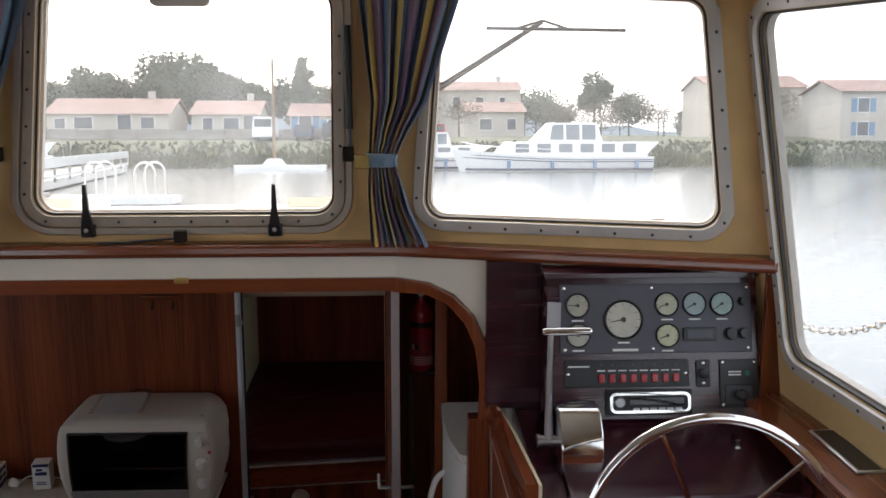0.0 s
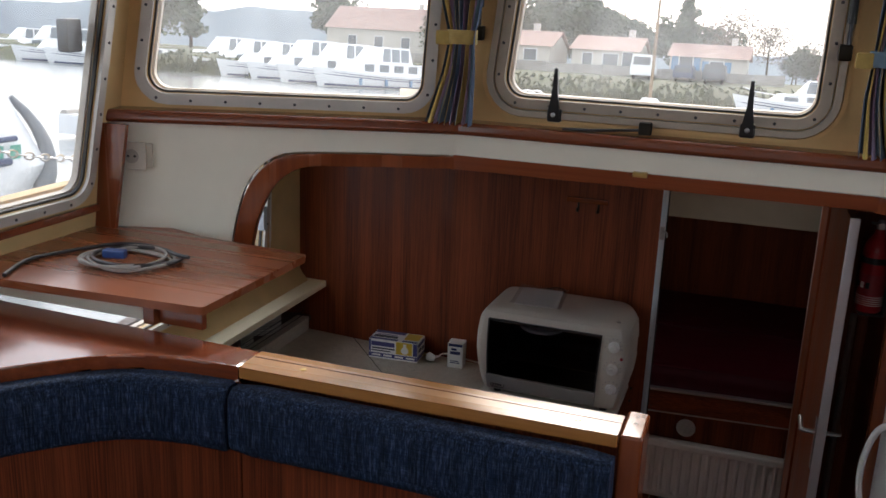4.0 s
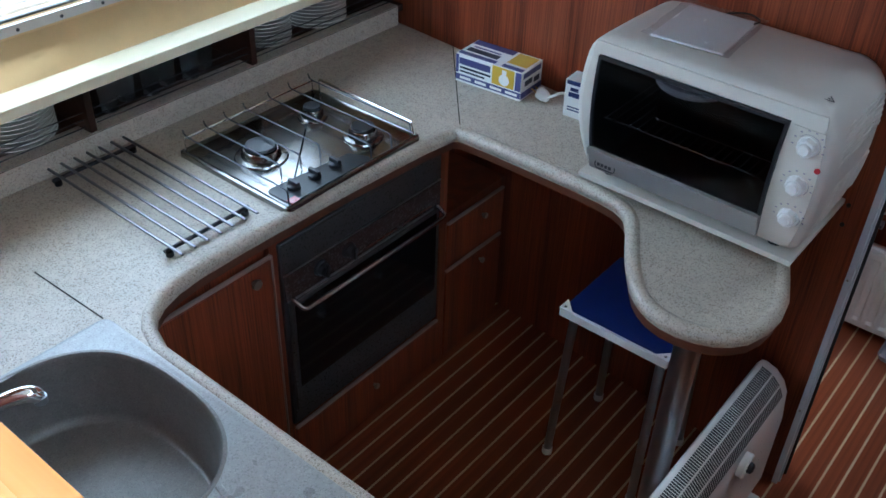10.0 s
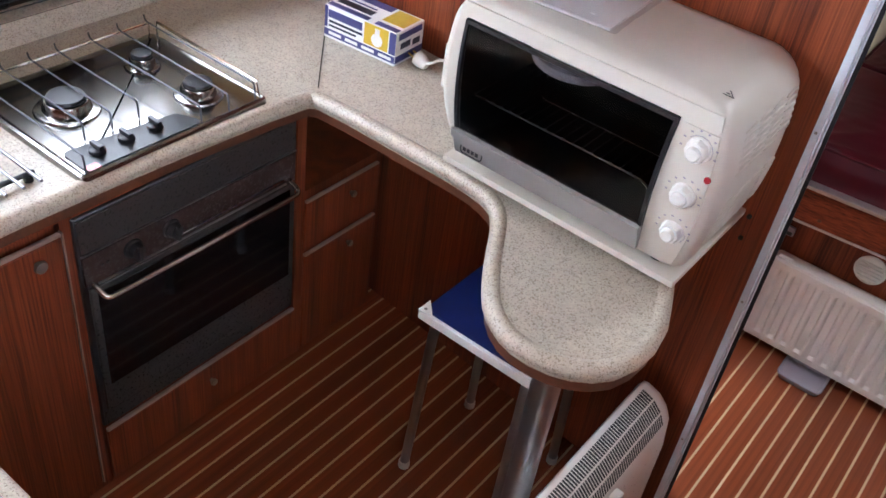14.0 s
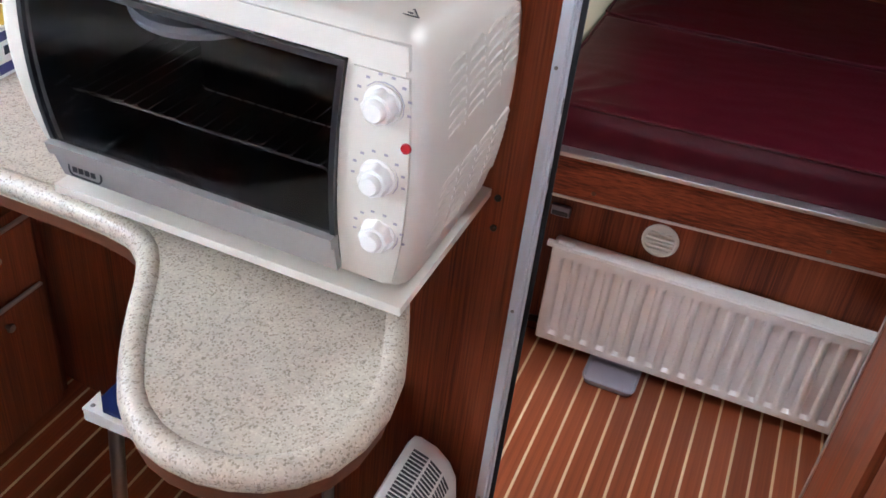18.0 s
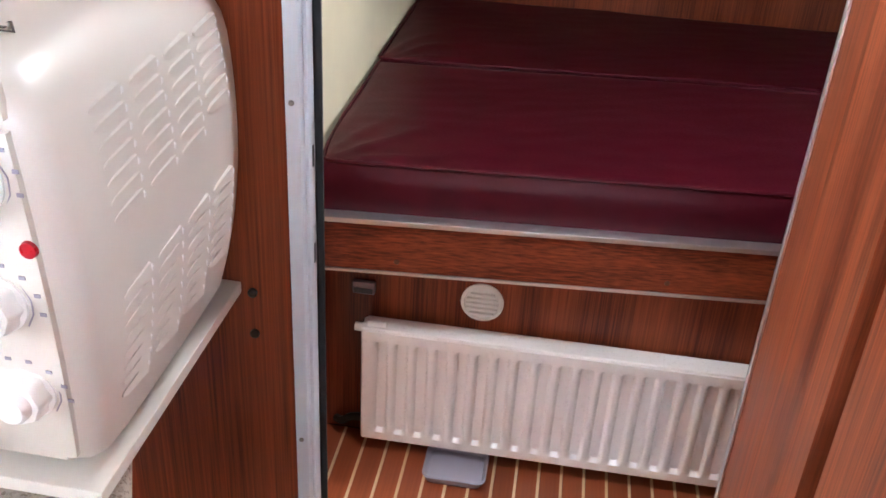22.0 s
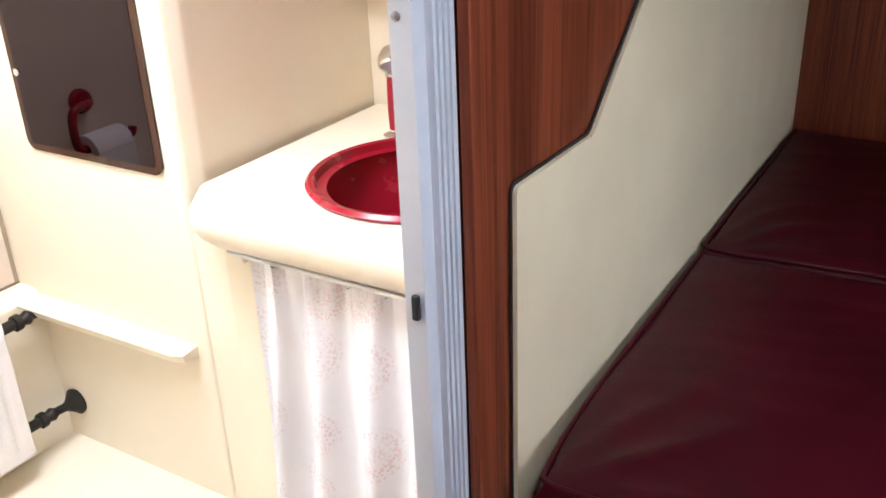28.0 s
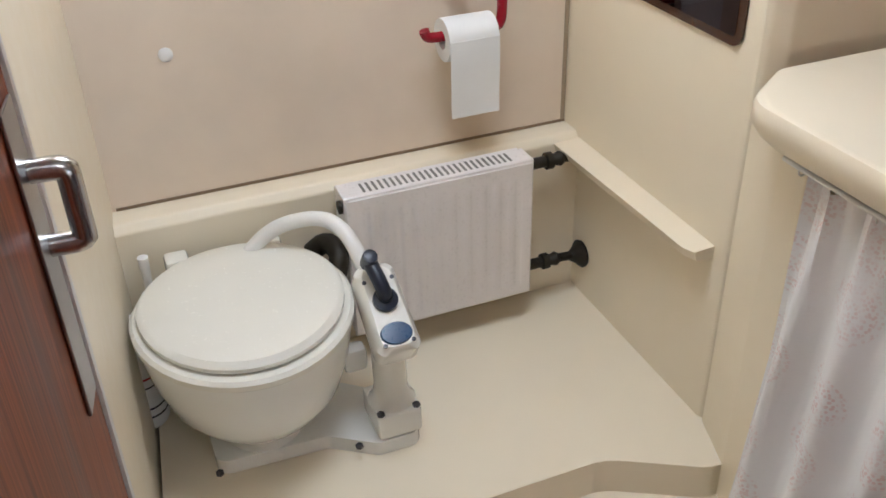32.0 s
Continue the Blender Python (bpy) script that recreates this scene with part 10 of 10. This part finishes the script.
for k in range(5):
    bm = B()
    a = -4.86 + 0.17 * k
    for q in (-1, 1):
        w0, w1 = (1.7 * max(0.02, math.sin(min(1.0, (x + 5) / 3.6) * math.pi / 2) ** 0.7) * 0.975 + 0.012 for x in (a, a + 0.11))
        loft(bm, [[nm @ Vector((a - 0.18, q * (w0 + d), z)), nm @ Vector((a - 0.07, q * (w1 + d), z))] for z, d in ((0.92, 0.0), (1.10, 0.02))], False, False)
    part("lettering", bm, GREEN_PRINT, near, "green lettering bar", False)


def guard_chain(post_a, post_b, sag, label):
    """Two stanchions on the side deck and a chain of links hanging between them."""
    g = thing("guard_chain", (post_a[0], post_a[1], 1.08), label, "chain", "guard chains")
    for x, y, z in (post_a, post_b):
        bm = B()
        tube(bm, [(x, y, 1.06), (x, y, z + 0.02)], 0.013, 8)
        part("stanchion", bm, HULL, g)
    a, b = Vector(post_a), Vector(post_b)
    n = int((b - a).length / 0.036)
    pts = [a.lerp(b, k / n) - Vector((0, 0, 4 * sag * (k / n) * (1 - k / n))) for k in range(n + 1)]
    for k, (p, q) in enumerate(zip(pts, pts[1:])):
        d = (q - p).normalized()
        side = Vector((1, 0, 0)) if k % 2 else d.cross(Vector((1, 0, 0))).normalized()
        c = (p + q) / 2
        bm = B()
        tube(bm, [c + d * (0.023 * math.cos(t)) + side * (0.012 * math.sin(t)) for t in (2 * math.pi * i / 10 for i in range(10))], 0.0034, 5, True)
        part("link", bm, BRIGHT_STEEL, g)


guard_chain((-2.455, 2.62, 1.94), (-2.455, 4.1, 1.94), 0.13, "steel guard chain along the port side deck")
guard_chain((1.672, 2.75, 1.98), (1.66, 4.25, 1.75), 0.20, "steel guard chain along the starboard side deck")

# pontoon with rail and ladder hoops, and a float by the mooring pole
pontoon = thing("pontoon", WATER @ Vector((-13, 25, 0)), "white pontoon with rails and ladder hoops", "pontoon")
bm = B()
prism(bm, [(-10.7, 14.5), (-10.1, 27.0), (-13.2, 31.5), (-16.8, 60), (-19.0, 60), (-15.6, 25), (-14.4, 14.5)], 0.42, WATER, (), 0.08)
chamfer(bm, 0.05, 1, 60)
part("deck", bm, HULL, pontoon)
for line in ([(-14.35, 14.6), (-15.55, 25.0), (-18.9, 59.8)], [(-10.75, 14.6), (-10.15, 27.0), (-13.2, 31.4)]):
    bm = B()
    tube(bm, [WATER @ Vector((x, y, 0.50)) for x, y in line], 0.09, 6)
    part("kerb", bm, STONE, pontoon, "grey kerb along the edge")
bm = B()
prism(bm, [(-12.6, 29.0), (-6.9, 29.0), (-6.9, 30.4), (-12.9, 30.9)], 0.22, WATER, (), 0.06)
part("finger", bm, HULL, pontoon)
RAIL_A, RAIL_B = Vector((-13.0, 34.0, 0)), Vector((-16.2, 58.0, 0))
bm = B()
for z0, z1 in ((1.05, 1.45), (0.62, 0.74)):
    loft(bm, [[WATER @ (p + Vector((dx, 0, z))) for dx, z in ((-0.07, z0), (0.07, z0), (0.07, z1), (-0.07, z1))] for p in (RAIL_A, RAIL_B)])
part("side_beam", bm, HULL, pontoon)
for k in range(9):
    p = RAIL_A.lerp(RAIL_B, k / 8)
    bm = B()
    tube(bm, [WATER @ (p + Vector((0, 0, 0.45))), WATER @ (p + Vector((0, 0, 1.1)))], 0.07, 6)
    part("upright", bm, STONE, pontoon)
for k in range(2):
    bm = B()
    x, y = (-10.55 - 0.05 * k, 18.2 + 3.4 * k)
    lathe(bm, [(0.10, 0), (0.10, 0.22), (0.05, 0.27), (0, 0.27)], WATER @ Matrix.Translation((x - 0.3, y, 0.5)), 12)
    part("bollard", bm, STONE, pontoon)
for x, y in ((-9.98, 30.0), (-8.18, 29.4)):
    for dy in (0.0, 0.55):
        bm = B()
        tube(bm, [WATER @ Vector((x + dy * 0.35, y + dy, 0.2))] + [WATER @ Vector((x + dy * 0.35 + 0.33 - 0.33 * math.cos(a), y + dy, 1.08 + 0.34 * math.sin(a))) for a in (math.pi * k / 8 for k in range(9))] + [WATER @ Vector((x + dy * 0.35 + 0.66, y + dy, 0.2))], 0.040, 6)
        part("ladder_hoop", bm, FRAME_GREY, pontoon, "grey tube hoop")
raft = thing("mooring_float", WATER @ Vector((-7.5, 65.6, 0)), "flat white float beside the mooring pole", "float")
bm = B()
prism(bm, rounded([(-10.8, 65.0), (-4.2, 64.4), (-4.2, 66.0), (-10.8, 66.6)], 0.4), 0.35, WATER, (), 0.0)
part("float_deck", bm, HULL, raft)
verts, faces, rnd_b = [], [], random.Random(21)
for k in range(5200):
    x = rnd_b.uniform(-60, 62)
    y = 70.1 + abs(rnd_b.gauss(0, 0.9)) + (rnd_b.random() < 0.3) * rnd_b.uniform(0, 6)
    zg = float(np.interp(y, [69.5, 70.5, 73, 75, 86], [-0.6, 0.25, 1.35, 1.7, 2.35]))
    hgt, wid, lean = rnd_b.uniform(0.25, 0.75) * (1 if y < 73 else 0.5), rnd_b.uniform(0.08, 0.3), rnd_b.uniform(-0.3, 0.3)
    n0 = len(verts)
    verts += [WATER @ Vector((x - wid, y, zg - 0.1)), WATER @ Vector((x + wid, y, zg - 0.1)), WATER @ Vector((x + wid * 0.4 + lean, y - 0.1, zg + hgt * 0.8)), WATER @ Vector((x - wid * 0.3 + lean, y, zg + hgt))]
    faces.append((n0, n0 + 1, n0 + 2, n0 + 3))
me = bpy.data.meshes.new("bank_vegetation")
me.from_pydata(verts, [], faces)
me.materials.append(painted("rank_grass", (0.055, 0.062, 0.024), 0.9, 0.5, 0.9, 0.3))
tagged(new("bank_vegetation", me), "rank green grass along the far waterline", "grass", "", "stuff")

# wiper and foredeck rail just outside the glass
mw = along(CENTRE_R, CORNER_S) @ Matrix.Translation((0, 0, -0.10))
wiper = thing("windscreen_wiper", mw @ Vector((0.1, 2.5, 0)), "black pantograph windscreen wiper outside the glass", "wiper")
bm = B()
for d in (0, 0.012):
    tube(bm, [mw @ Vector((0.08, 2.52 - d, 0)), mw @ Vector((0.40, 2.715 - d * 0.3, 0.02))], 0.005, 6)
part("arm", bm, DARK_STEEL, wiper)
bm = B()
tube(bm, [mw @ Vector((0.245, 2.695, 0.03)), mw @ Vector((0.40, 2.692, 0.03)), mw @ Vector((0.625, 2.688, 0.03))], 0.005, 6)
tube(bm, [mw @ Vector((0.33, 2.694, 0.03)), mw @ Vector((0.40, 2.715, 0.03)), mw @ Vector((0.47, 2.692, 0.03))], 0.004, 6)
part("blade", bm, BLACK, wiper)
bm = B()
prism(bm, [(-2.165, 2.90), (-2.02, 2.90), (-0.97, 3.15), (0.165, 3.15), (1.12, 2.98), (1.17, 3.1), (1.1, 7.5), (0.2, 9.6), (-1.0, 9.6), (-1.9, 7.5), (-2.165, 4.4)], 0.02, None, HATCH_HOLES, 2.02)
rake(bm)
solid("foredeck", bm, HULL, "white foredeck below the windscreen", "deck", "", "structure", False)

for x0, x1, y0, y1 in ADDED_HATCHES:
    bm = B()
    loop = [(x0, y0), (x1, y0), (x1, y1), (x0, y1)]
    prism(bm, grow(loop, 0.02), 0.16, None, [grow(loop, 0.001)], 1.935)
    rake(bm)
    solid("trim_hatch_coaming", bm, MOULDING, "moulded coaming of an added deck hatch, out of view", "trim", "", "structure", False)
# outer hull sides and cabin trunk
for name, loop, z0, z1 in (("hull_side", [(-2.50, -2.60), (1.70, -2.60), (1.66, 4.5), (1.30, 7.5), (0.2, 9.7), (-1.0, 9.7), (-2.1, 7.5), (-2.48, 4.5)], -0.5, 1.08),):
    bm = B()
    prism(bm, loop, z1 - z0, None, [grow(loop, -0.03)], z0)
    solid(name, bm, HULL, "white moulded outer side of the cruiser", "hull", "", "structure", False)
bm = B()
trunk = [(1.22, 6.3), (1.12, 7.45), (0.2, 9.55), (-1.0, 9.55), (-1.92, 7.45), (-2.42, 4.2)]
loft(bm, [[(x, y, z) for x, y in trunk] for z in (1.07, 2.015)], False, False)
rake(bm)
solid("cabin_trunk", bm, HULL, "white moulded side of the fore cabin", "hull", "", "structure", False)


# ================= striped cabin sole: planks and pale strips =================
floor_ob = bpy.data.objects["floor"]
WIDE, NARROW, X_TURN, Y_FROM, Y_TO = 0.0547, 0.0515, -0.508, 2.60, 4.815
plank_meshes = []
for pitch in (WIDE, NARROW):
    plank_bm = B()
    box(plank_bm, 0, pitch - 0.0065, 0, Y_TO - Y_FROM, -0.010, 0.0, 0.0006, 1)
    plank_meshes.append((pitch, finish(plank_bm, PLANK, False)))
strip_bm = B()
box(strip_bm, 0, 0.0062, 0, Y_TO - Y_FROM, -0.010, -0.0004)
strip_mesh = finish(strip_bm, HOLLY, False)
for k in range(-19, 17):
    pitch, plank_mesh = plank_meshes[k > 0]
    x = X_TURN + pitch * k
    for nm_, me_, dx in (("plank", plank_mesh, 0.00335 - pitch), ("pale_strip", strip_mesh, -0.0031)):
        ob = new(nm_, me_)
        ob.parent = floor_ob
        ob.location = (x + dx, Y_FROM, 0.002)
